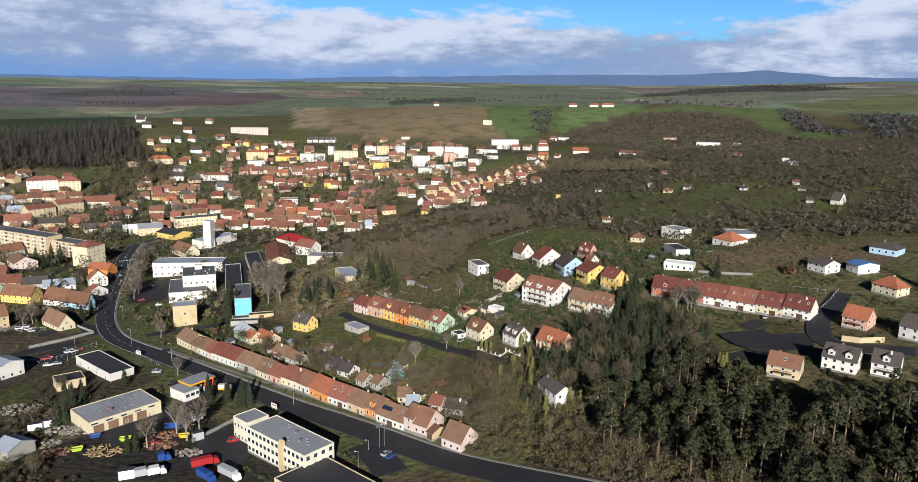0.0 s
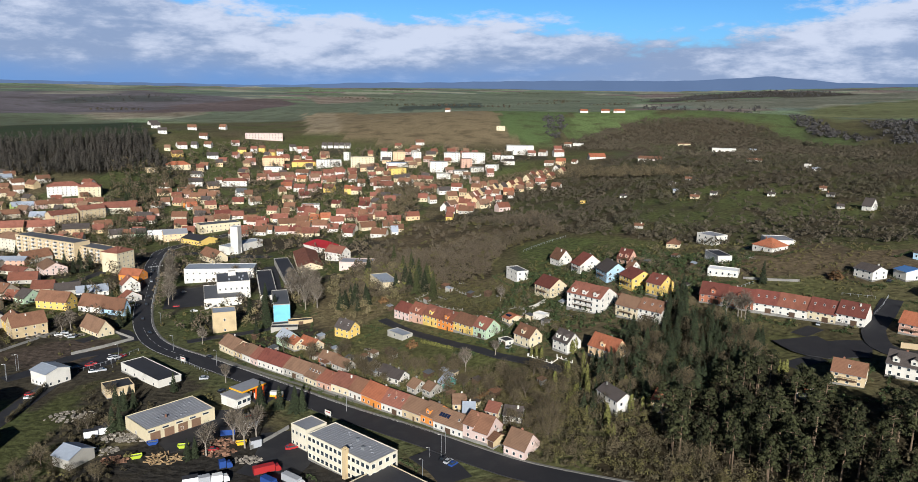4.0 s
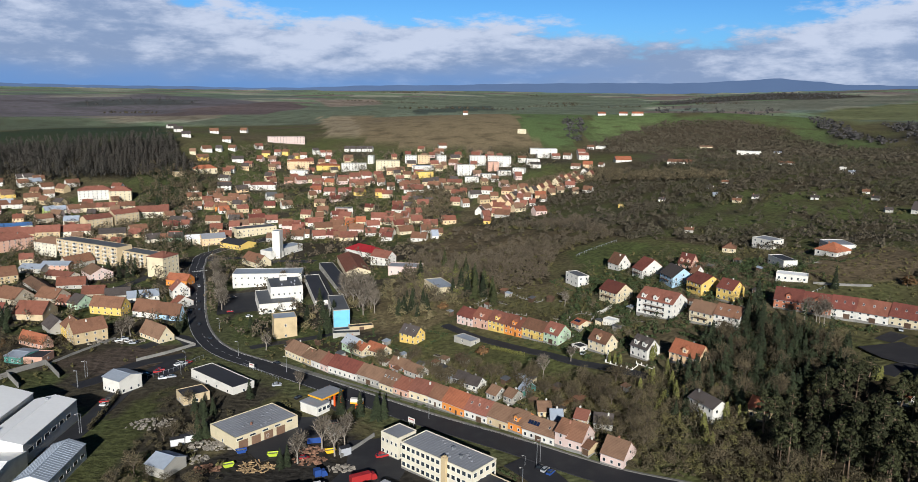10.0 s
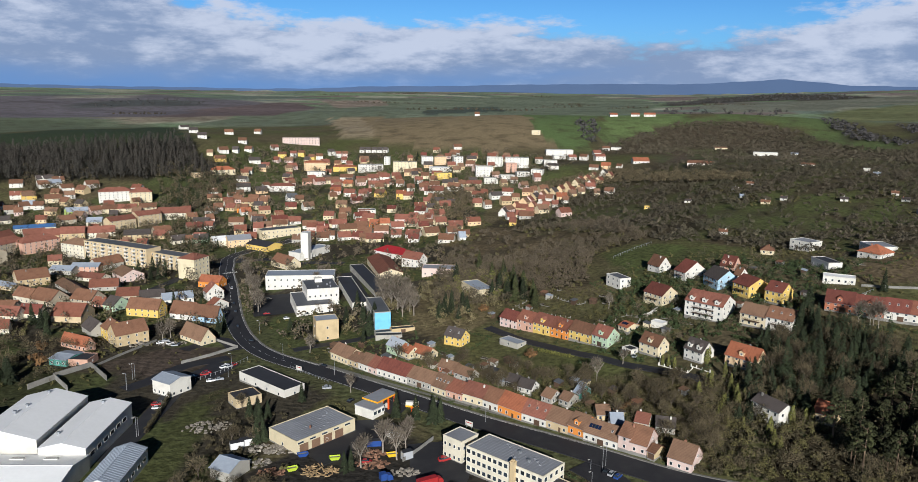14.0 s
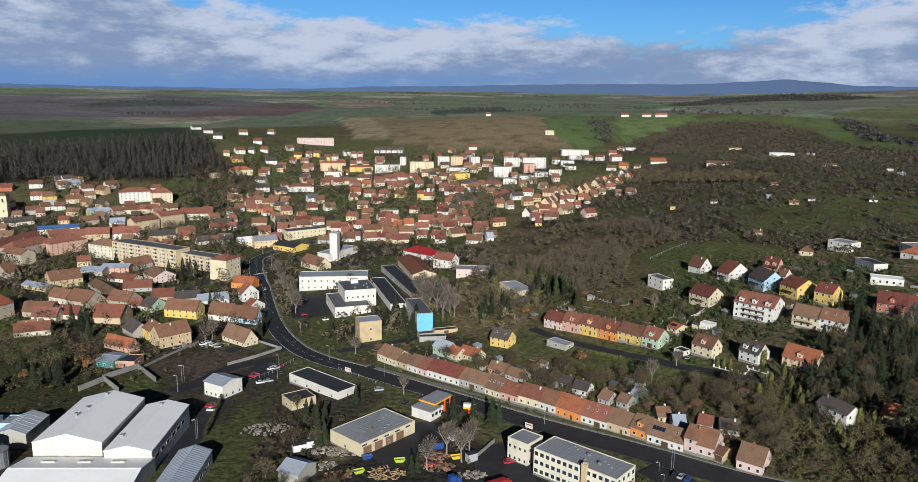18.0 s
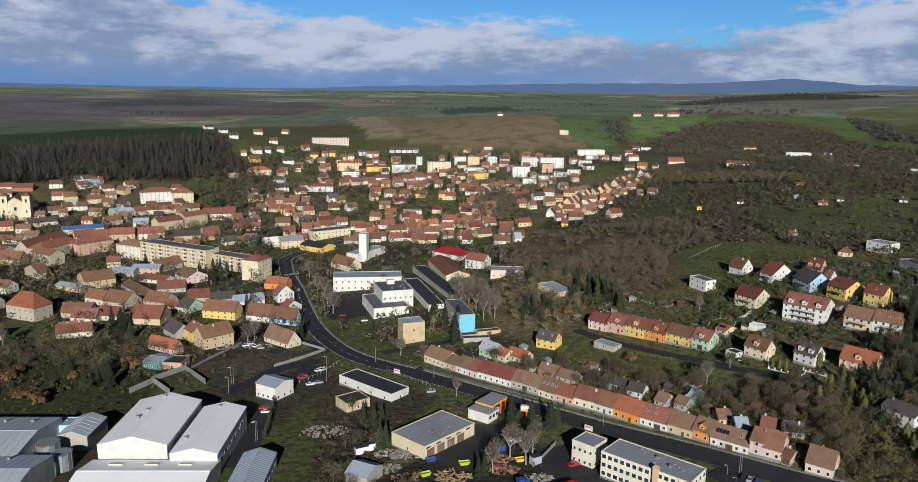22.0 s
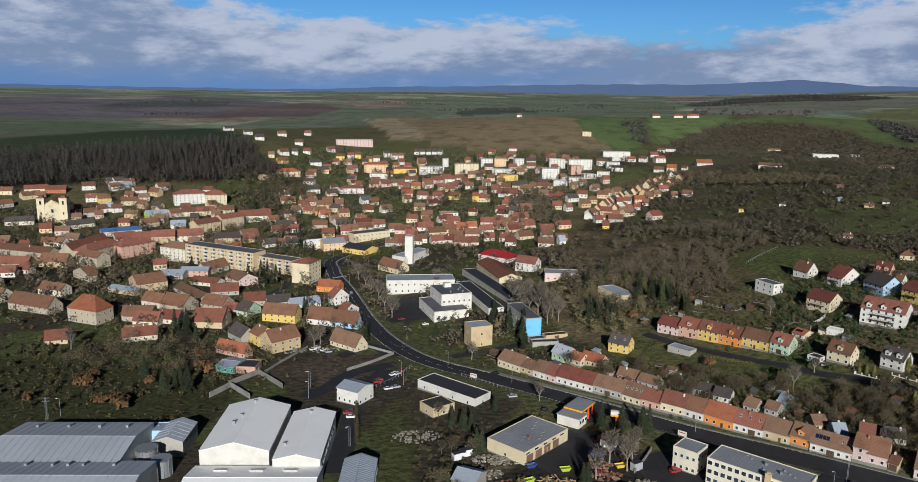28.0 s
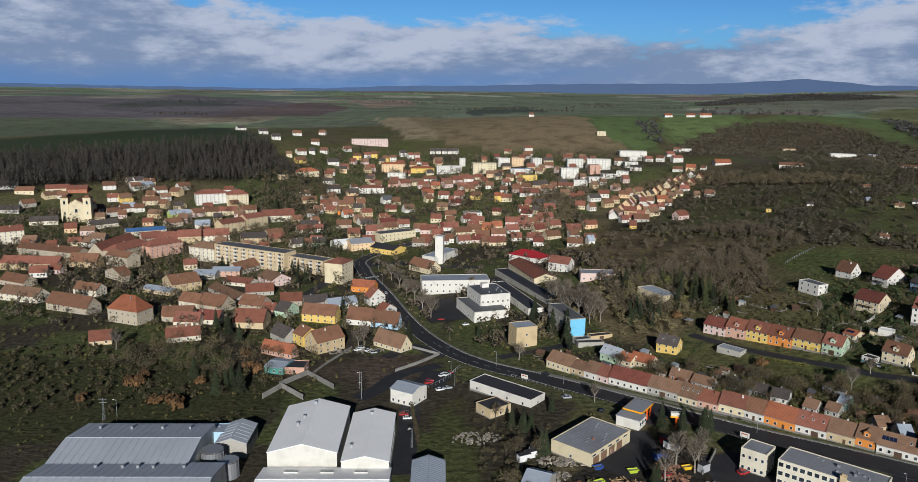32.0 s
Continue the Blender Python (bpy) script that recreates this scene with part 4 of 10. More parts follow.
        w2, dh = 1.1, min(r * 0.55, 2.0)
        y0 = -D / 2 + 0.5
        zb = h - 0.2 + 0.5 * k
        d = Shape()
        yb = y0 + (dh + 0.9) / max(k, 0.2)
        d.quad([(-w2, y0, zb), (w2, y0, zb), (w2, y0, zb + dh), (0, y0, zb + dh + 0.8), (-w2, y0, zb + dh)])
        d.quad([(w2, y0, zb), (w2, yb, zb + dh), (w2, y0, zb + dh)]).quad([(-w2, yb, zb + dh), (-w2, y0, zb), (-w2, y0, zb + dh)])
        dorm = part("dormer", d.mesh("dormer", PLASTER[wall]), roof_ob, pose(xs, 0, 0))
        dr = Shape()
        slab(dr, (w2 + 0.25, yb, zb + dh - 0.1), (0, yb, zb + dh + 0.92), (0, y0 - 0.3, zb + dh + 0.92), (w2 + 0.25, y0 - 0.3, zb + dh - 0.1), -0.12)
        slab(dr, (-w2 - 0.25, yb, zb + dh - 0.1), (-w2 - 0.25, y0 - 0.3, zb + dh - 0.1), (0, y0 - 0.3, zb + dh + 0.92), (0, yb, zb + dh + 0.92), -0.12)
        part("dormer_roof", dr.mesh("dormer_roof", ROOF[tiles]), roof_ob, pose(xs, 0, 0))
        part("dormer_window", window_mesh(1.0, 1.0, 0)[2], roof_ob, pose(xs, y0, zb + 0.6))
    for st in range(balcony):
        zb = (st + 1) * gap if storeys > 1 else gap * 0.9
        b = Shape().box(-L * 0.28, L * 0.28, -D / 2 - 1.3, -D / 2, zb - 0.18, zb)
        for i in range(9):
            xx = -L * 0.28 + 0.04 + i * (L * 0.56 - 0.08) / 8
            b.box(xx - 0.03, xx + 0.03, -D / 2 - 1.28, -D / 2 - 1.22, zb, zb + 0.95)
        b.box(-L * 0.28, L * 0.28, -D / 2 - 1.3, -D / 2 - 1.2, zb + 0.95, zb + 1.03)
        part("balcony", b.mesh("balcony", MAT_DARKWOOD), top)
    return top


# the row of houses along the main road
house(-30.8, 360.8, -46.9, 14.6, 10.5, 3.8, "gable", 3.4, "cream", "old", group='row of houses along the main road', storeys=1)
house(-23.0, 352.5, -45.8, 7.5, 10.5, 3.4, "gable", 2.6, "tan", "old", skip='lr', group='row of houses along the main road', storeys=1)
house(-17.6, 347.3, -44.2, 7.4, 10.5, 4.0, "gable", 3.4, "white", "old", skip='lr', group='row of houses along the main road', storeys=1)
house(-12.7, 342.4, -45.7, 6.4, 10.5, 4.0, "gable", 3.4, "pink", "red", skip='lr', group='row of houses along the main road', storeys=1)
house(-3.3, 334.2, -38.7, 19.1, 10.5, 4.0, "gable", 3.6, "white", "maroon", skip='lr', group='row of houses along the main road', storeys=1)
house(9.7, 323.6, -39.5, 14.4, 10.5, 3.7, "gable", 3.6, "grey", "old", skip='lr', door='garage', group='row of houses along the main road', storeys=1)
house(18.8, 315.7, -43.2, 9.0, 10.5, 3.8, "gable", 3.7, "cream", "old", skip='lr', sky=4, group='row of houses along the main road', storeys=1)
house(25.4, 309.8, -40.6, 9.2, 10.5, 3.6, "gable", 3.2, "salmon", "russet", skip='lr', door='yes', group='row of houses along the main road', storeys=1)
house(32.9, 303.9, -37.0, 10.5, 10.5, 4.2, "gable", 4.0, "cream", "red", skip='lr', group='row of houses along the main road', storeys=1)
house(40.5, 297.6, -42.6, 8.2, 10.5, 4.0, "gable", 3.7, "white", "brown", skip='lr', door='yes', group='row of houses along the main road', storeys=1)
house(48.1, 290.4, -44.2, 12.5, 10.5, 4.2, "gable", 4.0, "orange", "orange", skip='lr', door='yes', group='row of houses along the main road', storeys=1)
house(56.7, 282.7, -39.1, 11.5, 10.5, 3.8, "gable", 3.9, "white", "red", skip='lr', sky=3, door='garage', group='row of houses along the main road', storeys=1)
house(65.1, 275.5, -41.7, 10.1, 10.5, 4.0, "gable", 3.7, "beige", "old", skip='lr', door='yes', group='row of houses along the main road', storeys=1)
house(71.6, 269.6, -43.8, 7.1, 10.5, 4.0, "gable", 3.5, "orange", "old", skip='lr', dormers=1, group='row of houses along the main road', storeys=1)
house(79.2, 262.2, -39.6, 14.2, 10.5, 3.7, "gable", 3.2, "white", "old", skip='lr', solar=4, sky=2, door='garage', group='row of houses along the main road', storeys=1)
house(86.8, 255.9, -41.0, 4.9, 10.5, 5.6, "gable", 3.0, "pink", "brown", skip='lr', group='row of houses along the main road', storeys=2)
house(90.9, 252.5, -38.1, 6.3, 10.5, 4.2, "gable", 4.2, "pink", "brown", skip='l', group='row of houses along the main road', storeys=1)
house(94.1, 247.5, -47.5, 3.0, 7.7, 2.8, "gable", 1.6, "tan", "brown", skip='lr', door='garage', group='row of houses along the main road', storeys=1)
house(102.2, 240.6, -41.0, 8.9, 9.9, 4.0, "gable", 4.3, "pink", "old", storeys=1, group='row of houses along the main road')

# the terrace of coloured houses
house(56.6, 387.4, -48.3, 12.5, 9.9, 5.0, "gable", 3.6, "pink", "maroon", dormers=0, door='yes', group='terrace of coloured houses', storeys=2, skip='lr')
house(64.4, 379.0, -46.0, 10.8, 9.9, 5.0, "gable", 3.8, "salmon", "russet", dormers=1, door='yes', group='terrace of coloured houses', storeys=2, skip='lr')
house(72.1, 370.7, -48.5, 11.5, 9.9, 5.0, "gable", 3.6, "yellow", "red", dormers=1, door='yes', group='terrace of coloured houses', storeys=2, skip='lr')
house(80.0, 361.8, -48.2, 12.2, 9.9, 5.0, "gable", 3.9, "orange", "russet", dormers=1, door='yes', group='terrace of coloured houses', storeys=2, skip='lr')
house(88.4, 352.4, -47.5, 13.2, 9.9, 5.0, "gable", 3.6, "yellow", "brown", dormers=0, door='yes', group='terrace of coloured houses', storeys=2, skip='lr')
house(96.4, 343.4, -49.5, 9.0, 9.9, 5.2, "gable", 3.6, "green", "red", dormers=1, door='garage', group='terrace of coloured houses', storeys=2, skip='l')
house(110.1, 352.9, -58.1, 6.0, 8.9, 2.6, "gable", 1.6, "cream", "orange", solar=3, chimneys=0)
house(104.6, 328.0, -58.4, 5.7, 5.1, 2.6, "flat", 0.0, "white", "tar", chimneys=0, name='garage', door='garage')
house(123.9, 349.1, -45.0, 6.4, 5.0, 2.6, "flat", 0.0, "white", "white", chimneys=0, name='garage', wins=0)

# villas on the slope
house(118.6, 412.4, -69.3, 13.7, 7.2, 6.0, "flat", 0.0, "white", "felt", storeys=2, chimneys=0, solar=0, group='villas on the slope')
house(146.2, 426.8, -65.9, 9.9, 8.8, 4.6, "gable", 4.0, "white", "brown", storeys=2, group='villas on the slope')
house(157.7, 405.4, -70.3, 9.5, 15.1, 5.0, "gable", 4.2, "white", "maroon", storeys=2, balcony=1, group='villas on the slope')
house(166.9, 384.3, -77.8, 13.5, 12.5, 5.6, "gable", 3.6, "blue", "dark", storeys=2, balcony=1, group='villas on the slope')
house(180.7, 406.7, -51.9, 8.3, 8.0, 3.6, "gable", 4.0, "salmon", "maroon", storeys=1, dormers=2, group='villas on the slope')
house(179.6, 389.4, -50.3, 3.6, 8.1, 3.0, "gable", 2.6, "white", "brown", group='villas on the slope')
house(132.9, 378.1, -59.4, 12.8, 11.8, 5.6, "gable", 4.2, "cream", "maroon", storeys=2, balcony=1, group='villas on the slope')
house(148.9, 350.1, -45.1, 19.2, 14.8, 8.0, "gable", 4.2, "white", "red", storeys=3, dormers=3, balcony=2, group='villas on the slope')
house(175.3, 365.3, -70.8, 11.6, 13.3, 5.8, "gable", 3.6, "yellow", "maroon", storeys=2, balcony=1, group='villas on the slope')
house(182.6, 349.7, -56.2, 9.1, 9.8, 6.2, "gable", 3.8, "yellow", "maroon", storeys=2, sky=1, group='villas on the slope')
house(164.0, 330.2, -49.3, 12.4, 9.0, 5.8, "gable", 4.0, "cream", "old", storeys=2, balcony=1, skip='r', group='villas on the slope')
house(172.3, 321.8, -45.5, 11.9, 9.9, 5.8, "gable", 4.0, "white", "brown", storeys=2, sky=3, balcony=1, skip='l', group='villas on the slope')
house(114.2, 323.4, -55.0, 10.6, 8.0, 5.2, "gable", 4.0, "cream", "brown", storeys=2, dormers=1, group='villas on the slope')
house(129.6, 308.5, -57.9, 9.6, 8.1, 5.0, "gable", 4.0, "white", "dark", storeys=2, dormers=2, group='villas on the slope')
house(144.8, 295.0, -51.1, 14.0, 9.0, 4.4, "gable", 4.6, "peach", "orange", storeys=2, dormers=1, group='villas on the slope')
house(138.6, 254.5, -67.8, 12.8, 7.7, 6.0, "gable", 2.4, "white", "dark", storeys=2, group='villas on the slope')
house(155.3, 246.9, -50.9, 7.5, 8.0, 3.6, "gable", 3.4, "tan", "orange", group='villas on the slope')
house(25.0, 371.2, -38.6, 10.8, 8.0, 5.0, "gable", 3.6, "yellow", "dark", storeys=2, sky=2, group='villas on the slope')
house(222.5, 453.3, -22.9, 8.0, 9.0, 3.0, "hip", 2.6, "cream", "brown", group='villas on the slope')
house(275.9, 424.8, -92.7, 16.8, 13.7, 4.0, "flat", 0.0, "white", "grey", chimneys=0, group='villas on the slope')
house(247.7, 455.4, -63.7, 14.3, 11.8, 6.0, "flat", 0.0, "white", "grey", storeys=2, chimneys=0, group='villas on the slope')
house(227.0, 390.6, -84.8, 16.0, 8.0, 4.5, "flat", 0.0, "white", "tar", storeys=1, chimneys=0, group='villas on the slope')
house(220.2, 364.5, -28.1, 14.9, 8.0, 3.4, "flat", 0.0, "white", "white", chimneys=0, group='villas on the slope')
house(261.6, 403.3, -59.4, 12.9, 14.3, 3.6, "hip", 4.0, "white", "orange", group='villas on the slope')

# the row with red roofs
# shade on the first two fronts is put into their darker brick colour
house(204.2, 332.7, -34.4, 12.1, 9.9, 4.4, "gable", 4.4, "brick", "maroon", door='garage', group='row with red roofs', storeys=2, skip='lr', dormers=1, sky=0)
house(214.3, 325.4, -37.0, 12.4, 9.9, 4.4, "gable", 4.4, "brick", "maroon", door='garage', group='row with red roofs', storeys=2, skip='lr', dormers=1, sky=0)
house(223.3, 319.1, -33.2, 10.3, 9.9, 4.4, "gable", 4.4, "white", "maroon", door='garage', group='row with red roofs', storeys=2, skip='lr', dormers=0, sky=3)
house(232.9, 311.6, -41.4, 12.8, 9.9, 4.4, "gable", 4.4, "white", "russet", door='garage', group='row with red roofs', storeys=2, skip='lr', dormers=0, sky=3)
house(242.1, 303.0, -44.8, 11.6, 9.9, 4.4, "gable", 4.4, "cream", "maroon", door='garage', group='row with red roofs', storeys=2, skip='lr', dormers=0, sky=3)
house(250.2, 294.8, -46.1, 11.2, 9.9, 4.4, "gable", 4.4, "white", "maroon", door='garage', group='row with red roofs', storeys=2, skip='lr', dormers=0, sky=3)

# houses beyond the turning place
house(265.3, 276.6, -52.6, 9.6, 8.6, 4.6, "gable", 4.0, "salmon", "orange", storeys=2, balcony=1)
house(296.9, 307.7, -66.0, 11.8, 9.0, 4.4, "hip", 3.6, "cream", "orange", storeys=2)
house(218.8, 240.9, -37.3, 10.9, 8.0, 4.6, "gable", 3.6, "beige", "brown", storeys=2, sky=1, balcony=1)
house(239.0, 240.5, -42.5, 11.3, 9.0, 5.0, "gable", 3.8, "white", "dark", storeys=2, dormers=2)
house(250.4, 232.4, -40.0, 8.6, 8.0, 5.0, "gable", 3.6, "white", "dark", storeys=2, dormers=1, balcony=1)
house(278.2, 260.1, -55.9, 7.6, 11.0, 5.2, "gable", 3.6, "white", "dark", storeys=2)
house(284.6, 343.0, -69.8, 10.6, 9.9, 4.6, "gable", 2.2, "white", "dark", storeys=2)
house(301.2, 337.8, -80.3, 8.1, 12.0, 4.5, "gable", 1.2, "white", "blue", wins=0.4, chimneys=0, name='hall')
house(331.0, 367.4, -52.1, 13.3, 11.3, 3.6, "hip", 3.0, "blue", "dark")
house(200.2, 235.5, -50.4, 4.0, 5.0, 3.0, "gable", 2.0, "white", "orange", chimneys=0, name='garden_house')
house(390.4, 526.0, -58.8, 7.2, 8.0, 4.2, "gable", 4.0, "white", "dark", storeys=2)

# works and offices round the bend
house(-82.6, 520.6, 5.2, 47.8, 16.9, 9.1, "flat", 0.0, "white", "sheet", storeys=2, chimneys=0, name='school_building')
house(-66.4, 464.6, -72.7, 34.3, 22.5, 6.0, "flat", 0.0, "white", "felt", storeys=1, chimneys=0, name='office_block')
house(-47.5, 400.3, -71.3, 10.6, 12.5, 11.7, "flat", 0.0, "tan", "sheet", storeys=2, chimneys=0, wins=0.5, name='office_block', label='tan windowless-fronted office block with a flat roof')
house(-20.0, 421.2, -76.2, 32.2, 9.2, 10.7, "flat", 0.0, "grey", "felt", storeys=2, chimneys=0, skip='r', name='mural_building', label='grey flat-roofed block with a sky-blue end wall')
house(39.6, 445.2, -67.4, 23.8, 11.2, 5.9, "flat", 0.0, "cream", "sheet", storeys=1, chimneys=0, name='pavilion')
house(16.2, 510.3, -5.2, 23.4, 13.0, 5.2, "flat", 0.0, "pink", "grey", chimneys=0, name='pavilion')
house(-42.7, 485.7, -74.6, 69.7, 10.4, 3.9, "flat", 0.0, "white", "tar", chimneys=0, wins=0.4, name='garage_row')
house(-33.1, 512.1, -72.2, 89.0, 10.4, 3.6, "flat", 0.0, "grey", "tar", chimneys=0, wins=0.3, name='garage_row')
house(-92.5, 616.6, 59.3, 38.6, 11.7, 6.5, "flat", 0.0, "white", "sheet", chimneys=0, name='fire_station')
house(-97.6, 605.6, -45.4, 12.6, 11.7, 5.2, "flat", 0.0, "white", "sheet", chimneys=0, name='fire_station')
house(-93.2, 603.6, -10.4, 6.4, 7.2, 22.8, "flat", 0.0, "white", "sheet", chimneys=0, wins=0, name='drying_tower')
house(-20.7, 593.8, -40.4, 29.6, 15.6, 5.2, "hip", 3.9, "white", "crimson", chimneys=0, name='shop')
house(-24.9, 545.3, -75.9, 55.2, 17.3, 5.2, "gable", 2.3, "cream", "russet", chimneys=0, wins=0.3, name='hall')
house(-2.4, 547.9, -35.1, 16.3, 10.4, 7.8, "gable", 3.2, "white", "red", storeys=2)
house(-105.0, 579.2, -47.1, 24.3, 11.7, 5.2, "gable", 3.9, "cream", "brown")
house(-138.5, 652.0, -34.8, 26.1, 18.2, 5.2, "gable", 2.0, "yellow", "tar", chimneys=0, name='shop')
house(-168.5, 552.1, -21.8, 14.8, 16.9, 15.6, "hip", 3.1, "cream", "red", storeys=5, chimneys=1, skip='f', name='apartment_block')
block_a = house(-244.1, 606.2, -28.4, 73.3, 14.3, 15.6, "flat", 0.0, "beige", "felt", storeys=5, chimneys=0, wins=1.1, name='apartment_block')
block_b = house(-197.1, 585.3, -30.3, 40.2, 13.0, 11.7, "flat", 0.0, "beige", "felt", storeys=4, chimneys=0, name='apartment_block')
house(-289.3, 630.3, -26.0, 27.0, 15.6, 11.7, "hip", 3.9, "white", "old", storeys=4, name='apartment_block')
house(-357.2, 632.0, 69.4, 40.3, 14.3, 10.4, "hip", 4.5, "cream", "red", storeys=4, name='apartment_block')
house(-334.6, 648.6, 53.9, 32.2, 14.3, 10.4, "hip", 4.5, "salmon", "red", storeys=4, name='apartment_block')
house(-375.0, 646.3, 80.7, 51.9, 13.0, 9.1, "gable", 5.2, "cream", "red", storeys=2)

BALCONY = Shape().box(-1.5, 1.5, -1.2, 0.0, 0.0, 0.15).box(-1.5, 1.5, -1.2, -1.1, 0.15, 1.05).box(-1.5, -1.42, -1.1, 0.0, 0.15, 1.05).box(1.42, 1.5, -1.1, 0.0, 0.15, 1.05).box(-1.1, 1.1, -0.02, 0.03, 0.15, 2.2, 1).mesh("balcony", PLASTER["white"], MAT_GLASS)
for block, wide, deep, columns, floors in ((block_a, 73.3, 14.3, 8, (1, 2, 3, 4)), (block_b, 40.2, 13.0, 5, (1, 2, 3))):
    for i in range(columns):
        for floor in floors:
            part("balcony", BALCONY, block, pose(-wide / 2 + (i + 0.5) * wide / columns, -deep / 2 - 0.02, floor * (3.12 if columns > 5 else 2.92)), "white balcony with a glazed door")

# old quarter beside the bend
house(-277.7, 530.0, -53.5, 23.3, 20.4, 6.9, "gable", 3.6, "yellow", "brown", storeys=2, turned=True)
house(-270.5, 563.5, -7.4, 18.1, 11.2, 4.5, "gable", 1.8, "grey", "sheet", chimneys=0, name='workshop')
house(-256.6, 570.7, 0.7, 20.9, 10.1, 5.6, "gable", 1.6, "salmon", "sheet", chimneys=0, storeys=2, name='workshop')
house(-334.0, 558.4, -41.9, 26.9, 8.9, 5.6, "gable", 3.4, "cream", "brown", turned=True, storeys=2)
house(-247.5, 583.1, 58.9, 23.3, 11.2, 5.0, "gable", 3.9, "grey", "brown")
house(-215.5, 546.4, -48.3, 20.9, 15.8, 5.6, "gable", 3.1, "pink", "old", storeys=2)
house(-238.3, 508.6, -47.9, 41.2, 11.2, 3.4, "gable", 2.2, "grey", "old", chimneys=1)
house(-239.2, 541.8, -19.2, 22.3, 11.2, 3.4, "gable", 2.0, "white", "red")
house(-286.6, 513.5, -25.3, 25.0, 9.0, 3.8, "gable", 1.3, "yellow", "sheet", chimneys=0, name='shed')
house(-218.5, 513.6, 14.2, 18.7, 9.0, 3.8, "gable", 3.4, "grey", "russet")
house(-253.3, 479.6, -25.3, 15.6, 10.1, 5.0, "gable", 3.6, "white", "brown", storeys=1, skip='r')
house(-236.7, 474.0, -25.7, 19.1, 14.3, 5.0, "gable", 4.3, "cream", "brown", skip='l')
house(-212.3, 474.6, -20.8, 16.5, 13.0, 5.6, "gable", 3.8, "cream", "brown", storeys=2)
house(-201.8, 468.9, -13.9, 9.0, 7.8, 3.6, "gable", 2.7, "salmon", "russet")
house(-190.3, 465.3, -27.9, 9.5, 13.0, 4.5, "gable", 3.4, "green", "dark")
house(-191.7, 488.4, 9.3, 14.2, 10.1, 4.5, "gable", 3.4, "cream", "russet")
house(-166.6, 453.5, -12.9, 21.7, 10.1, 6.3, "gable", 4.0, "yellow", "brown", storeys=2)
house(-175.9, 487.8, 19.4, 15.7, 10.1, 3.9, "gable", 2.9, "grey", "dark")
house(-158.2, 484.3, 26.0, 19.3, 10.1, 3.9, "gable", 2.5, "white", "sheet", chimneys=0, name='workshop')
house(-141.2, 449.3, -16.3, 15.9, 10.1, 4.7, "gable", 4.7, "white", "brown", storeys=1, skip='r')
house(-125.6, 442.1, -19.1, 17.8, 6.0, 4.7, "gable", 4.7, "blue", "brown", storeys=1, skip='l')
house(-136.8, 493.2, -56.3, 8.6, 11.4, 6.7, "gable", 4.0, "white", "red", storeys=2)
house(-127.6, 469.7, -40.7, 6.6, 12.5, 3.8, "gable", 2.9, "white", "russet")
house(-146.9, 524.6, -15.1, 16.7, 10.1, 5.0, "gable", 2.8, "orange", "orange")
house(-119.4, 402.8, -40.3, 20.8, 9.0, 3.8, "gable", 4.5, "cream", "old")
house(-156.3, 399.4, -47.4, 12.3, 17.7, 7.8, "gable", 4.0, "tan", "brown", storeys=2, turned=True)
house(-167.6, 408.1, -49.3, 10.3, 11.2, 7.4, "gable", 2.9, "yellow", "brown", storeys=2)
house(-178.5, 388.0, -28.0, 20.0, 6.0, 3.8, "gable", 3.1, "salmon", "orange")
house(-173.9, 365.9, -16.0, 10.2, 12.3, 3.6, "gable", 0.9, "teal", "sheet", chimneys=0, name='shed')
house(-165.2, 364.8, -4.0, 10.2, 10.3, 3.4, "flat", 0.0, "salmon", "tar", chimneys=0, wins=0.3, name='shed')
house(-206.0, 440.8, -4.7, 18.4, 15.7, 5.0, "gable", 4.5, "beige", "russet", chimneys=0, wins=0.3, name='barn')
house(-180.9, 414.6, -47.9, 15.5, 10.4, 3.9, "gable", 4.5, "grey", "dark", chimneys=0, wins=0, name='barn')
house(-250.3, 446.5, -8.1, 17.0, 10.1, 4.5, "gable", 3.6, "cream", "brown")
house(-242.7, 438.2, -5.0, 15.4, 9.0, 4.0, "gable", 3.4, "white", "red")
house(-231.3, 443.8, -10.3, 14.0, 9.0, 4.0, "gable", 3.4, "white", "maroon")
house(-240.9, 415.5, 25.6, 12.4, 10.1, 3.4, "gable", 2.9, "grey", "old")
house(-279.0, 443.4, -22.4, 22.5, 13.0, 9.0, "hip", 7.3, "cream", "orange", storeys=2, name='school')
house(-324.2, 467.0, -23.6, 34.6, 11.2, 5.6, "gable", 4.5, "cream", "brown", storeys=2)
house(-332.9, 508.7, -16.8, 18.9, 10.1, 5.6, "gable", 2.8, "white", "brown", storeys=2)
house(-368.9, 493.9, -19.1, 31.1, 11.2, 5.6, "gable", 3.4, "white", "old", storeys=2)
house(-396.8, 537.2, -26.3, 25.1, 11.2, 4.5, "gable", 3.4, "cream", "brown")
house(-414.1, 590.3, -2.1, 45.6, 13.4, 6.7, "gable", 3.4, "yellow", "red", storeys=2)
house(-418.7, 630.1, -20.3, 64.6, 13.4, 7.8, "gable", 3.4, "cream", "brown", storeys=4)
house(-378.3, 602.3, -7.1, 23.5, 11.2, 5.6, "gable", 4.5, "yellow", "brown", storeys=2)
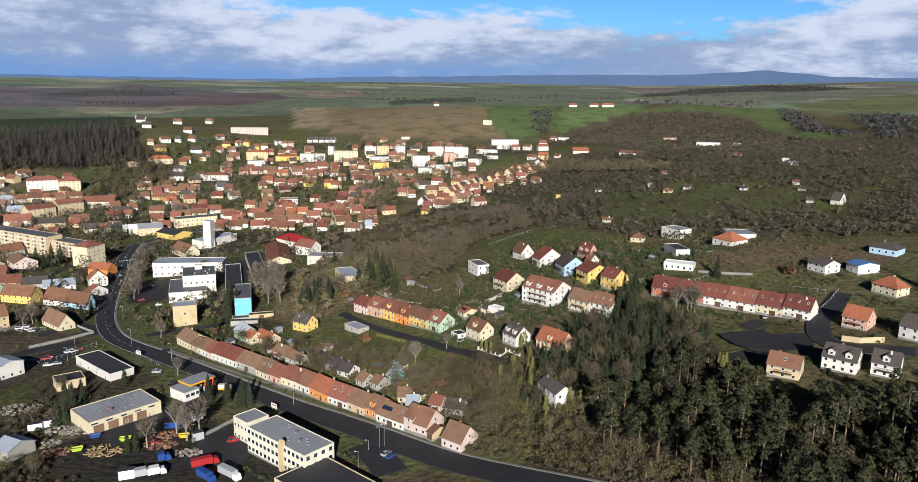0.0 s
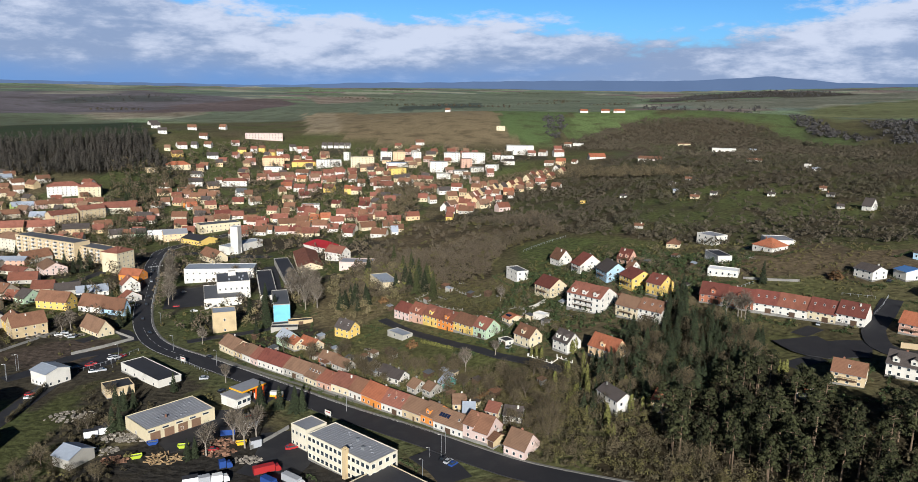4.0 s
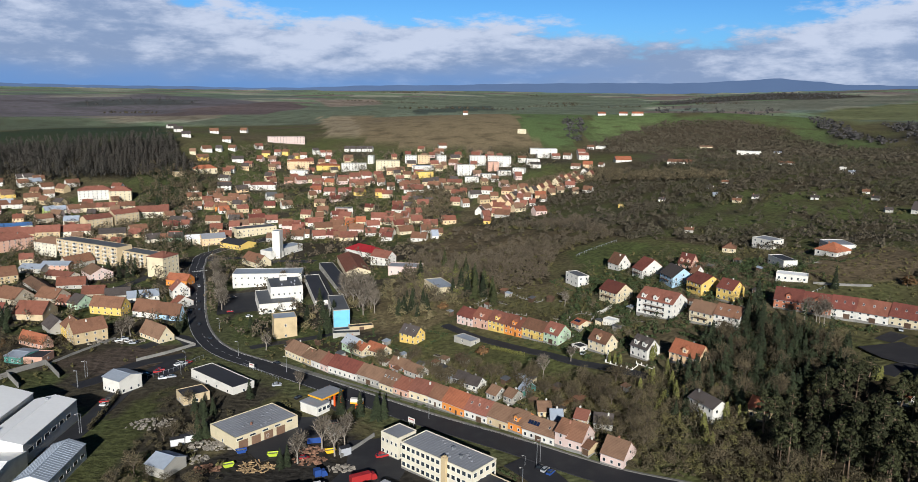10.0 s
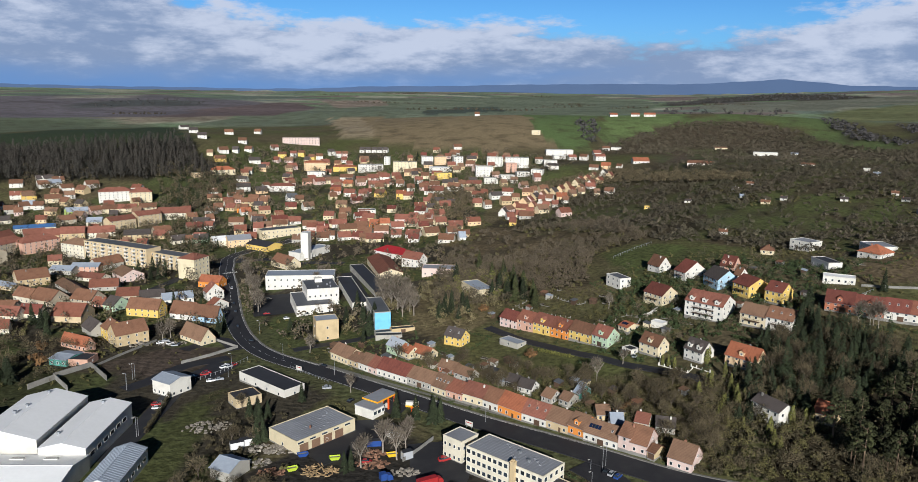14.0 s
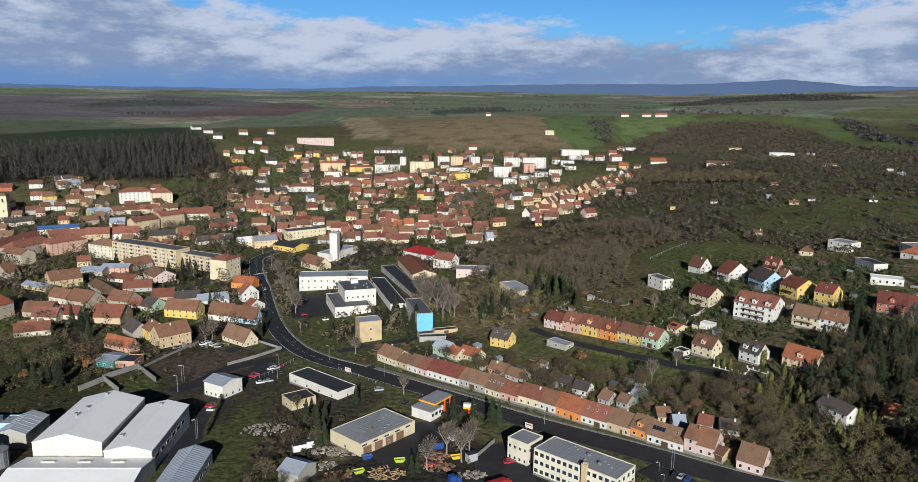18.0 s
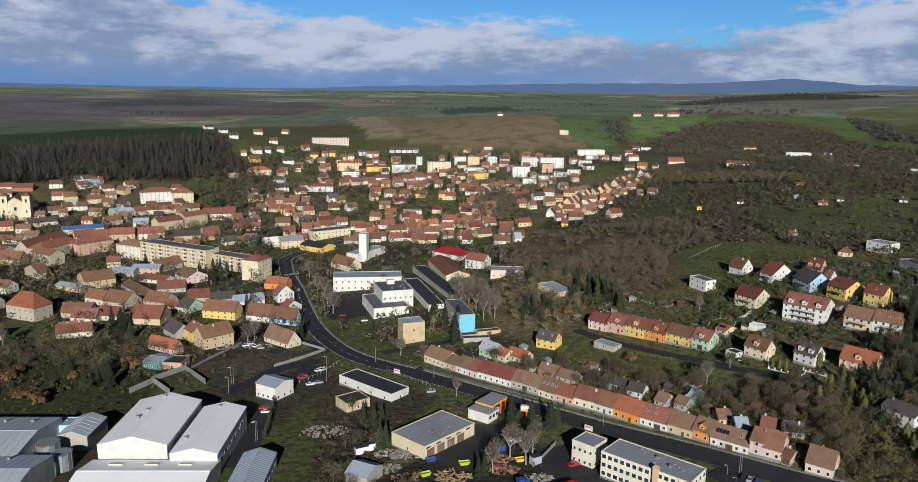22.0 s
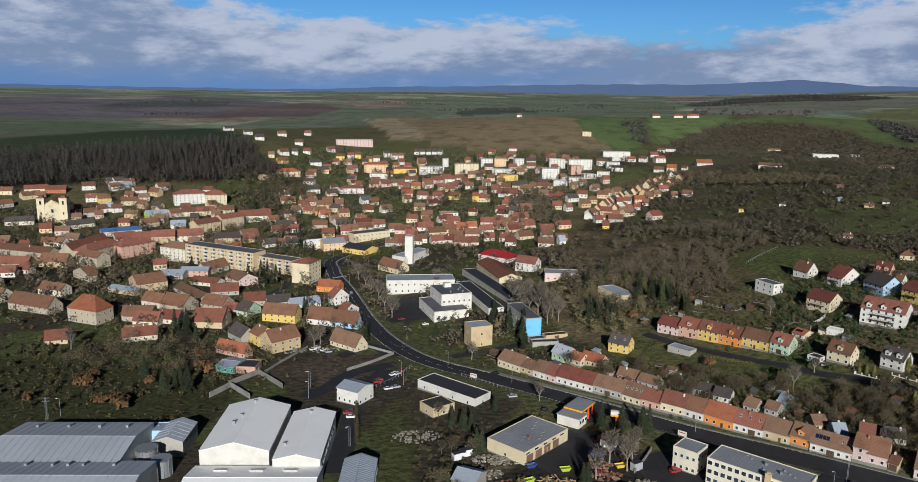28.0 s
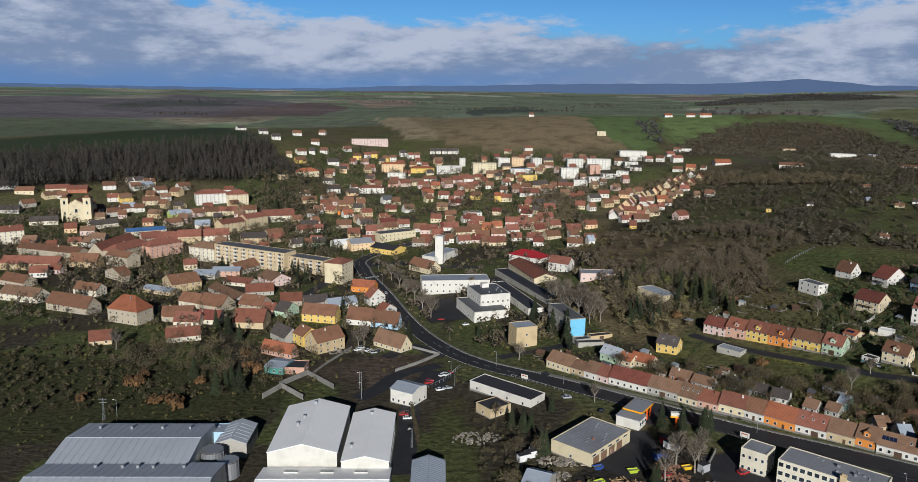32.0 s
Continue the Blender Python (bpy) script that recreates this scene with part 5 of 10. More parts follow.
house(-350.3, 605.5, -30.9, 26.3, 12.3, 9.0, "gable", 3.4, "cream", "brown", storeys=4)
house(-252.2, 449.2, 4.7, 18.5, 9.0, 4.5, "gable", 3.4, "cream", "brown")
house(-236.9, 410.4, 21.0, 18.1, 9.0, 3.9, "gable", 2.9, "white", "russet")
house(-278.6, 402.1, 18.3, 11.4, 7.8, 3.4, "gable", 3.4, "beige", "russet", chimneys=0)

# depot, works hall and yards
house(-34.5, 275.6, -43.7, 17.8, 28.4, 5.2, "flat", 0.0, "cream", "grey", storeys=1, chimneys=1, wins=0.01, name='depot')
house(41.5, 239.4, -42.3, 32.9, 13.0, 9.6, "flat", 0.0, "offwhite", "grey", storeys=3, chimneys=0, wins=1.25, ww=1.7, wh=1.7, name='office_building', label='long cream office building with a grey flat roof')
house(23.4, 258.1, -43.1, 9.1, 9.5, 8.6, "flat", 0.0, "offwhite", "grey", storeys=2, chimneys=0, wins=1.3, name='office_building', label='lower cream wing of the office building')
house(-107.5, 327.3, -31.8, 11.9, 11.7, 6.8, "gable", 1.6, "white", "sheet", chimneys=0, name='pump_house')
house(-62.6, 330.0, -41.7, 34.7, 11.2, 4.2, "flat", 0.0, "white", "tar", chimneys=0, wins=0.4, name='workshop')
house(-70.1, 311.2, -54.6, 10.0, 11.5, 4.2, "flat", 0.0, "beige", "tar", chimneys=0, wins=0.4, name='workshop')
house(-58.8, 245.6, -27.0, 8.8, 10.4, 4.2, "gable", 2.1, "grey", "sheet", chimneys=0, wins=0, name='shed')
house(53.1, 360.4, -48.6, 12.3, 6.6, 2.6, "flat", 0.0, "grey", "sheet", chimneys=0, wins=0.4, name='shed')

# back buildings behind the row
house(-5.1, 366.0, -50.4, 10.8, 7.7, 4.0, "gable", 3.0, "green", "pale", sky=3, group='back buildings behind the row', storeys=1)
house(0.9, 358.8, -50.8, 7.8, 7.7, 3.4, "gable", 2.6, "cream", "orange", group='back buildings behind the row', storeys=1)
house(8.1, 356.8, -42.8, 11.6, 7.7, 3.2, "gable", 2.6, "cream", "orange", group='back buildings behind the row', storeys=1)
house(20.9, 337.2, -37.1, 9.7, 7.2, 3.0, "gable", 2.4, "brick", "old", group='back buildings behind the row', storeys=1)
house(28.3, 328.0, -45.5, 9.7, 7.2, 3.0, "gable", 2.4, "grey", "old", group='back buildings behind the row', storeys=1)
house(49.8, 316.0, -39.3, 6.1, 7.2, 3.0, "gable", 2.4, "black", "dark", group='back buildings behind the row', storeys=1)
house(54.7, 308.0, -36.9, 7.1, 7.2, 3.0, "gable", 2.4, "white", "dark", group='back buildings behind the row', storeys=1)
house(70.0, 292.6, -47.9, 5.1, 7.2, 3.0, "gable", 2.4, "grey", "old", group='back buildings behind the row', storeys=1)
house(76.3, 296.2, -51.2, 3.5, 7.2, 3.0, "gable", 2.4, "teal", "sheet", group='back buildings behind the row', storeys=1)
house(80.9, 278.8, 1.5, 5.6, 7.2, 3.0, "gable", 2.4, "tan", "old", group='back buildings behind the row', storeys=1)
house(84.5, 269.9, -3.6, 4.9, 7.2, 3.0, "gable", 2.4, "grey", "sheet", group='back buildings behind the row', storeys=1)
house(94.7, 267.5, -30.4, 5.3, 7.2, 3.0, "gable", 2.4, "beige", "red", group='back buildings behind the row', storeys=1)
house(101.5, 262.1, -15.7, 7.1, 7.2, 3.0, "gable", 2.4, "white", "dark", group='back buildings behind the row', storeys=1)
house(41.4, 325.2, -44.9, 5.3, 7.2, 3.0, "gable", 2.4, "grey", "tar", group='back buildings behind the row', storeys=1)
house(63.5, 297.7, -49.1, 5.4, 7.2, 3.0, "gable", 2.4, "grey", "old", group='back buildings behind the row', storeys=1)
house(-15.4, 396.6, 18.7, 8.8, 4.6, 2.6, "flat", 0.0, "grey", "tar", chimneys=0, wins=0, name='garage_row', door='garage')
house(-4.8, 400.0, 17.3, 13.4, 4.6, 2.6, "flat", 0.0, "tan", "tar", chimneys=0, wins=0, name='garage_row', door='garage')
house(-11.9, 391.0, 7.1, 14.5, 4.6, 2.4, "flat", 0.0, "grey", "tar", chimneys=0, wins=0, name='garage_row')

# apartment blocks and villas of the upper town
house(-206, 1221, 13, 58.2, 12.0, 10.4, "flat", 0.0, "pink", "felt", 4, False, wins=1.00, name='apartment_block', chimneys=0)
house(-161, 1076, 9, 30.4, 14.4, 11.7, "hip", 2.5, "peach", "orange", 4, False, wins=1.00, name='apartment_block', chimneys=1)
house(-152, 1036, -2, 24.3, 12.0, 6.5, "flat", 0.0, "white", "felt", 2, False, wins=1.00, chimneys=0)
house(-118, 1077, 7, 33.4, 14.4, 6.5, "hip", 2.5, "yellow", "orange", 2, False, wins=1.00, chimneys=1)
house(-173, 1126, -8, 9.4, 8.0, 7.0, "gable", 2.5, "yellow", "brown", 2, False, wins=1.00, chimneys=1)
house(-163, 1134, 5, 9.7, 8.0, 7.0, "gable", 2.5, "white", "brown", 2, False, wins=1.00, chimneys=1)
house(-201, 1131, -4, 9.5, 8.0, 7.0, "gable", 2.5, "white", "red", 2, False, wins=1.00, chimneys=1)
house(-191, 1141, -9, 9.5, 8.0, 7.0, "gable", 2.5, "yellow", "brown", 2, False, wins=1.00, chimneys=1)
house(-215, 1115, 7, 12.1, 9.7, 7.0, "gable", 2.5, "yellow", "brown", 2, False, wins=1.00, chimneys=1)
house(-138, 1155, 26, 8.0, 8.0, 7.0, "gable", 2.5, "white", "red", 2, False, wins=1.00, chimneys=1)
house(-128, 1157, 20, 8.0, 8.0, 7.0, "gable", 2.5, "pink", "brown", 2, False, wins=1.00, chimneys=1)
house(-150, 1165, 20, 9.3, 8.0, 7.0, "gable", 2.5, "white", "dark", 2, False, wins=1.00, chimneys=1)
house(-104, 1190, -6, 7.4, 8.0, 5.0, "gable", 3.0, "white", "dark", 1, False, wins=1.00, chimneys=1)
house(-95, 1191, 7, 7.7, 8.0, 5.0, "gable", 3.0, "white", "dark", 1, False, wins=1.00, chimneys=1)
house(-85, 1190, -5, 7.4, 8.0, 5.0, "gable", 3.0, "white", "dark", 1, False, wins=1.00, chimneys=1)
house(-76, 1190, -10, 7.4, 8.0, 5.0, "gable", 3.0, "white", "dark", 1, False, wins=1.00, chimneys=1)
house(-67, 1189, -13, 7.3, 8.0, 5.0, "gable", 3.0, "white", "dark", 1, False, wins=1.00, chimneys=1)
house(-59, 1106, -9, 8.4, 8.0, 11.7, "flat", 0.0, "white", "felt", 4, False, wins=1.00, name='apartment_block', chimneys=0)
house(-31, 1049, 7, 32.7, 13.2, 14.3, "flat", 0.0, "cream", "felt", 5, False, wins=1.00, name='apartment_block', chimneys=0)
house(0, 1090, 4, 16.7, 12.0, 11.7, "flat", 0.0, "white", "felt", 4, False, wins=1.00, name='apartment_block', chimneys=0)
house(19, 1084, 3, 17.0, 12.0, 11.7, "flat", 0.0, "peach", "felt", 4, False, wins=1.00, name='apartment_block', chimneys=0)
house(19, 1028, 2, 30.5, 12.0, 6.5, "flat", 0.0, "white", "blue", 2, False, wins=1.00, chimneys=0)
house(22, 973, 19, 20.6, 12.0, 7.6, "flat", 0.0, "yellow", "felt", 2, False, wins=1.00, chimneys=0)
house(44, 1065, 13, 13.1, 10.5, 13.0, "flat", 0.0, "white", "felt", 5, False, wins=1.00, name='apartment_block', chimneys=0)
house(-80, 1064, 8, 35.0, 12.0, 10.4, "flat", 0.0, "white", "felt", 4, False, wins=1.00, name='apartment_block', chimneys=0)
house(76, 978, 3, 22.7, 13.2, 13.0, "flat", 0.0, "white", "felt", 4, False, wins=1.00, name='apartment_block', chimneys=0)
house(95, 1044, 1, 22.1, 13.2, 13.0, "flat", 0.0, "white", "felt", 5, False, wins=1.00, name='apartment_block', chimneys=0)
house(113, 998, 8, 14.5, 12.0, 11.7, "flat", 0.0, "salmon", "felt", 4, False, wins=1.00, name='apartment_block', chimneys=0)
house(124, 1025, -1, 31.9, 13.2, 14.3, "flat", 0.0, "white", "felt", 5, False, wins=1.00, name='apartment_block', chimneys=0)
house(126, 970, 7, 16.8, 12.0, 5.4, "flat", 0.0, "white", "felt", 2, False, wins=1.00, chimneys=0)
house(147, 978, -21, 15.2, 12.0, 6.5, "flat", 0.0, "white", "felt", 2, False, wins=1.00, chimneys=0)
house(60, 904, -11, 18.3, 12.0, 6.5, "gable", 2.5, "cream", "red", 2, False, wins=1.00, chimneys=1)
house(82, 932, 2, 17.4, 12.0, 6.5, "flat", 0.0, "white", "felt", 2, False, wins=1.00, chimneys=0)
house(104, 948, 5, 18.1, 12.0, 6.5, "flat", 0.0, "white", "felt", 2, False, wins=1.00, chimneys=0)
house(202, 1147, -1, 41.5, 16.8, 8.6, "flat", 0.0, "white", "grey", 2, False, wins=1.00, chimneys=0)
house(196, 1110, 7, 19.2, 12.0, 5.0, "flat", 0.0, "white", "white", 1, False, wins=1.00, chimneys=0)
house(214, 1099, 7, 11.5, 9.2, 5.0, "gable", 2.5, "white", "red", 1, False, wins=1.00, chimneys=1)
house(231, 1095, -29, 11.4, 9.1, 6.5, "gable", 2.5, "white", "brown", 2, False, wins=1.00, chimneys=1)
house(159, 1057, -3, 11.3, 9.0, 7.6, "gable", 2.0, "white", "brown", 2, False, wins=1.00, chimneys=1)
house(172, 1037, -1, 18.3, 12.0, 7.6, "flat", 0.0, "white", "felt", 2, False, wins=1.00, chimneys=0)
house(173, 1013, -8, 14.8, 11.8, 5.4, "gable", 2.0, "white", "dark", 2, False, wins=1.00, chimneys=1)
house(226, 996, -26, 12.9, 10.3, 4.0, "gable", 2.5, "white", "brown", 1, False, wins=1.00, chimneys=1)
house(239, 985, -14, 12.7, 10.2, 7.6, "gable", 3.0, "peach", "orange", 2, False, wins=1.00, chimneys=1)
house(259, 992, -32, 7.0, 8.0, 3.5, "gable", 2.0, "white", "brown", 1, False, wins=1.00, chimneys=1)
house(252, 1086, 7, 15.1, 12.0, 7.6, "gable", 2.5, "white", "red", 2, False, wins=1.00, chimneys=1)
house(261, 1148, 4, 12.0, 9.6, 5.0, "gable", 3.0, "white", "red", 1, False, wins=1.00, chimneys=1)
house(284, 1188, -10, 10.9, 8.7, 5.0, "gable", 2.0, "white", "brown", 1, False, wins=1.00, chimneys=1)
house(302, 1195, -22, 14.9, 11.9, 4.0, "flat", 0.0, "white", "felt", 1, False, wins=1.00, chimneys=0)
house(296, 1027, 3, 22.5, 12.0, 4.0, "gable", 3.5, "white", "orange", 1, False, wins=1.00, chimneys=1)

# scattered houses over the fields and orchards
house(338, 907, -23, 30.5, 14.4, 4.0, "gable", 2.0, "white", "brown", 1, False, wins=1.00, name='farm_building', chimneys=1)
house(501, 1094, -21, 33.8, 16.8, 5.0, "flat", 0.0, "white", "white", 1, False, wins=0.30, name='hall', chimneys=0)
house(490, 1244, -4, 20.4, 12.0, 3.0, "gable", 1.5, "cream", "old", 1, False, wins=0.00, name='farm_building', chimneys=1)
house(185, 1295, -5, 14.9, 12.0, 6.5, "flat", 0.0, "cream", "felt", 2, False, wins=1.00, chimneys=0)
house(382, 1568, 2, 16.5, 12.0, 4.5, "gable", 2.5, "white", "orange", 1, False, wins=1.00, chimneys=1)
house(424, 1550, -14, 17.3, 12.0, 4.5, "gable", 2.5, "white", "orange", 1, False, wins=1.00, chimneys=1)
house(447, 1536, -19, 16.9, 12.0, 4.5, "gable", 2.5, "white", "orange", 1, False, wins=1.00, chimneys=1)
house(452, 1533, -11, 16.8, 12.0, 4.5, "gable", 2.5, "white", "orange", 1, False, wins=1.00, chimneys=1)
house(98, 1575, -6, 10.1, 9.6, 5.0, "gable", 3.0, "white", "brown", 1, False, wins=1.00, chimneys=1)
house(246, 675, -27, 5.5, 5.4, 2.4, "gable", 1.0, "white", "dark", 1, False, wins=0.50, name='garden_hut', chimneys=1)
house(299, 699, -42, 5.7, 5.4, 2.4, "gable", 1.0, "white", "dark", 1, False, wins=0.50, name='garden_hut', chimneys=1)
house(319, 713, -21, 6.7, 5.4, 2.4, "gable", 1.0, "grey", "brown", 1, False, wins=0.50, name='garden_hut', chimneys=1)
house(292, 616, -31, 7.1, 5.4, 2.4, "gable", 1.0, "cream", "brown", 1, False, wins=0.50, name='garden_hut', chimneys=1)
house(351, 601, -33, 5.9, 5.4, 2.4, "gable", 1.0, "white", "dark", 1, False, wins=0.50, name='garden_hut', chimneys=1)
house(400, 612, -26, 5.6, 5.4, 2.4, "gable", 1.0, "white", "brown", 1, False, wins=0.50, name='garden_hut', chimneys=1)
house(392, 584, -39, 5.9, 5.4, 2.4, "gable", 1.0, "grey", "dark", 1, False, wins=0.50, name='garden_hut', chimneys=1)
house(215, 508, -19, 5.9, 5.4, 2.4, "gable", 1.0, "grey", "brown", 1, False, wins=0.50, name='garden_hut', chimneys=1)
house(375, 538, -19, 5.3, 5.4, 2.4, "gable", 1.0, "grey", "dark", 1, False, wins=0.50, name='garden_hut', chimneys=1)
house(288, 656, -11, 3.9, 5.4, 2.4, "gable", 1.0, "white", "sheet", 1, False, wins=0.50, name='garden_hut', chimneys=1)
house(311, 624, -32, 5.3, 5.4, 2.4, "gable", 1.0, "white", "dark", 1, False, wins=0.50, name='garden_hut', chimneys=1)
house(454, 730, -33, 7.9, 5.4, 2.4, "gable", 1.0, "white", "sheet", 1, False, wins=0.50, name='garden_hut', chimneys=1)
house(540, 1084, -17, 10.9, 5.4, 2.4, "gable", 1.0, "white", "sheet", 1, False, wins=0.50, name='garden_hut', chimneys=1)
house(435, 834, -19, 16.3, 5.4, 2.4, "gable", 1.0, "grey", "brown", 1, False, wins=0.50, name='garden_hut', chimneys=1)
house(209, 677, -23, 4.5, 4.8, 2.6, "flat", 0.0, "yellow", "felt", 1, False, wins=0.50, label='small yellow garden hut among the orchard trees', name='garden_hut', chimneys=0)
house(459, 758, -38, 5.8, 6.0, 4.0, "flat", 0.0, "white", "felt", 1, False, wins=0.30, name='garden_hut', chimneys=0)

# hamlet along the valley road
house(131, 816, -16, 7.2, 8.0, 4.0, "gable", 3.0, "white", "red", 1, False, wins=1.00, chimneys=1)
house(140, 818, -24, 7.7, 8.0, 4.0, "gable", 3.0, "white", "brown", 1, False, wins=1.00, chimneys=1)
house(154, 824, -3, 11.7, 9.4, 4.0, "gable", 3.0, "peach", "orange", 1, False, wins=1.00, chimneys=1)
house(168, 837, 6, 8.8, 8.0, 4.0, "gable", 3.0, "tan", "old", 1, False, wins=1.00, chimneys=1)
house(180, 848, 6, 8.3, 8.0, 4.0, "gable", 3.0, "cream", "old", 1, False, wins=1.00, chimneys=1)
house(197, 879, -4, 11.3, 9.0, 4.0, "gable", 3.0, "white", "red", 1, False, wins=1.00, chimneys=1)
house(208, 825, -31, 10.4, 8.4, 4.0, "gable", 3.0, "white", "brown", 1, False, wins=1.00, chimneys=1)
house(194, 827, -7, 6.6, 8.0, 4.0, "gable", 3.0, "cream", "old", 1, False, wins=1.00, chimneys=1)
house(86, 718, 12, 7.5, 8.0, 4.0, "gable", 3.0, "white", "red", 1, False, wins=1.00, chimneys=1)
house(97, 725, -15, 8.4, 8.0, 4.0, "gable", 3.0, "cream", "red", 1, False, wins=1.00, chimneys=1)
house(108, 739, -18, 7.5, 8.0, 4.0, "gable", 3.0, "salmon", "red", 1, False, wins=1.00, chimneys=1)
house(119, 758, -3, 7.1, 8.0, 4.0, "gable", 3.0, "cream", "brown", 1, False, wins=1.00, chimneys=1)
house(129, 769, -23, 7.5, 8.0, 4.0, "gable", 3.0, "cream", "red", 1, False, wins=1.00, chimneys=1)
house(139, 776, -6, 6.7, 8.0, 4.0, "gable", 3.0, "white", "red", 1, False, wins=1.00, chimneys=1)
house(85, 680, -12, 6.1, 8.0, 4.0, "gable", 3.0, "yellow", "red", 1, False, wins=1.00, chimneys=1)
house(102, 715, -9, 14.3, 11.4, 4.0, "gable", 3.0, "grey", "brown", 1, False, wins=1.00, chimneys=1)
house(154, 798, -16, 7.1, 8.0, 4.0, "gable", 3.0, "white", "brown", 1, False, wins=1.00, chimneys=1)

# middle of the town
house(-352, 854, 25, 35.0, 16.8, 11.7, "hip", 4.0, "white", "red", 4, False, wins=1.00, name='school', chimneys=1)
house(-323, 854, 18, 23.5, 16.8, 11.7, "hip", 4.5, "cream", "red", 4, False, wins=1.00, name='school', chimneys=1)
house(-267, 986, 30, 28.9, 14.4, 6.5, "hip", 4.0, "cream", "orange", 2, False, wins=1.00, chimneys=1)
house(-293, 960, 40, 11.7, 9.4, 5.4, "flat", 0.0, "beige", "felt", 2, False, wins=1.00, chimneys=0)
house(-244, 867, 20, 16.2, 12.0, 4.0, "gable", 3.0, "beige", "brown", 1, False, wins=1.00, chimneys=1)
house(-223, 917, 12, 16.3, 12.0, 5.9, "gable", 3.0, "white", "dark", 2, False, wins=1.00, chimneys=1)
house(-238, 1005, 1, 10.7, 8.6, 5.4, "gable", 3.0, "white", "brown", 2, False, wins=1.00, chimneys=1)
house(-290, 1073, 34, 13.3, 10.7, 5.4, "gable", 3.0, "white", "brown", 2, False, wins=1.00, chimneys=1)
house(-276, 1088, -2, 8.5, 8.0, 5.4, "gable", 3.0, "white", "dark", 2, False, wins=1.00, chimneys=1)
house(-262, 1107, -5, 10.9, 8.7, 5.4, "gable", 3.0, "white", "brown", 2, False, wins=1.00, chimneys=1)
house(-284, 1035, 27, 14.9, 11.9, 5.4, "gable", 3.0, "yellow", "brown", 2, False, wins=1.00, chimneys=1)
house(-243, 1060, 18, 15.4, 12.0, 5.4, "gable", 3.0, "white", "dark", 2, False, wins=1.00, chimneys=1)
house(-481, 1488, 39, 17.1, 12.0, 5.4, "gable", 3.0, "white", "dark", 2, False, wins=1.00, chimneys=1)
house(-371, 1200, 23, 13.3, 10.7, 5.4, "gable", 3.0, "white", "dark", 2, False, wins=1.00, chimneys=1)
house(-337, 1133, 19, 12.7, 10.2, 5.4, "gable", 3.0, "white", "dark", 2, False, wins=1.00, chimneys=1)
house(-324, 1231, 19, 13.6, 10.8, 5.4, "gable", 3.0, "white", "brown", 2, False, wins=1.00, chimneys=1)
house(-282, 1152, 7, 12.4, 9.9, 5.4, "gable", 3.0, "white", "brown", 2, False, wins=1.00, chimneys=1)
house(-294, 1304, -7, 11.4, 9.1, 5.4, "gable", 3.0, "white", "brown", 2, False, wins=1.00, chimneys=1)
house(-177, 924, 6, 30.6, 13.2, 6.5, "hip", 3.0, "white", "red", 2, False, wins=1.00, chimneys=1)
house(-200, 936, 28, 8.3, 8.0, 5.0, "gable", 2.0, "white", "brown", 1, False, wins=1.00, chimneys=1)
house(-153, 965, 1, 11.9, 9.5, 5.4, "gable", 3.0, "salmon", "brown", 2, False, wins=1.00, chimneys=1)
house(-139, 971, 31, 14.5, 11.6, 5.4, "gable", 3.0, "pink", "red", 2, False, wins=1.00, chimneys=1)
house(-123, 979, 15, 17.3, 12.0, 5.4, "gable", 3.0, "cream", "old", 2, False, wins=1.00, chimneys=1)
house(-98, 947, -6, 11.5, 9.2, 5.4, "gable", 3.0, "tan", "orange", 2, False, wins=1.00, chimneys=1)
house(-106, 1001, -6, 17.4, 12.0, 5.4, "gable", 3.0, "white", "brown", 2, False, wins=1.00, chimneys=1)
house(-84, 975, 3, 14.0, 11.2, 5.4, "gable", 3.0, "white", "red", 2, False, wins=1.00, chimneys=1)
house(-69, 985, 5, 13.6, 10.9, 5.4, "gable", 3.0, "pink", "red", 2, False, wins=1.00, chimneys=1)
house(-54, 989, -8, 12.3, 9.8, 5.4, "gable", 3.0, "white", "red", 2, False, wins=1.00, chimneys=1)
house(-65, 929, 3, 11.7, 9.4, 5.4, "gable", 3.0, "salmon", "red", 2, False, wins=1.00, chimneys=1)
house(-52, 930, 11, 11.8, 9.4, 5.4, "gable", 3.0, "cream", "red", 2, False, wins=1.00, chimneys=1)
house(-107, 892, 5, 12.9, 10.3, 5.4, "gable", 3.0, "pink", "orange", 2, False, wins=1.00, chimneys=1)
house(-88, 875, -6, 13.1, 10.5, 5.4, "gable", 3.0, "white", "red", 2, False, wins=1.00, chimneys=1)
house(-71, 864, -8, 10.5, 8.4, 5.4, "gable", 3.0, "pink", "red", 2, False, wins=1.00, chimneys=1)
house(-51, 858, -16, 11.8, 9.5, 5.4, "gable", 3.0, "yellow", "brown", 2, False, wins=1.00, chimneys=1)
house(-31, 925, -8, 9.6, 8.0, 5.4, "gable", 3.0, "white", "brown", 2, False, wins=1.00, chimneys=1)
house(-17, 888, 3, 9.0, 8.0, 5.4, "gable", 3.0, "white", "brown", 2, False, wins=1.00, chimneys=1)
house(-9, 944, 14, 9.8, 8.0, 5.4, "gable", 3.0, "white", "red", 2, False, wins=1.00, chimneys=1)
house(12, 905, -3, 11.3, 9.0, 5.4, "gable", 3.0, "white", "brown", 2, False, wins=1.00, chimneys=1)
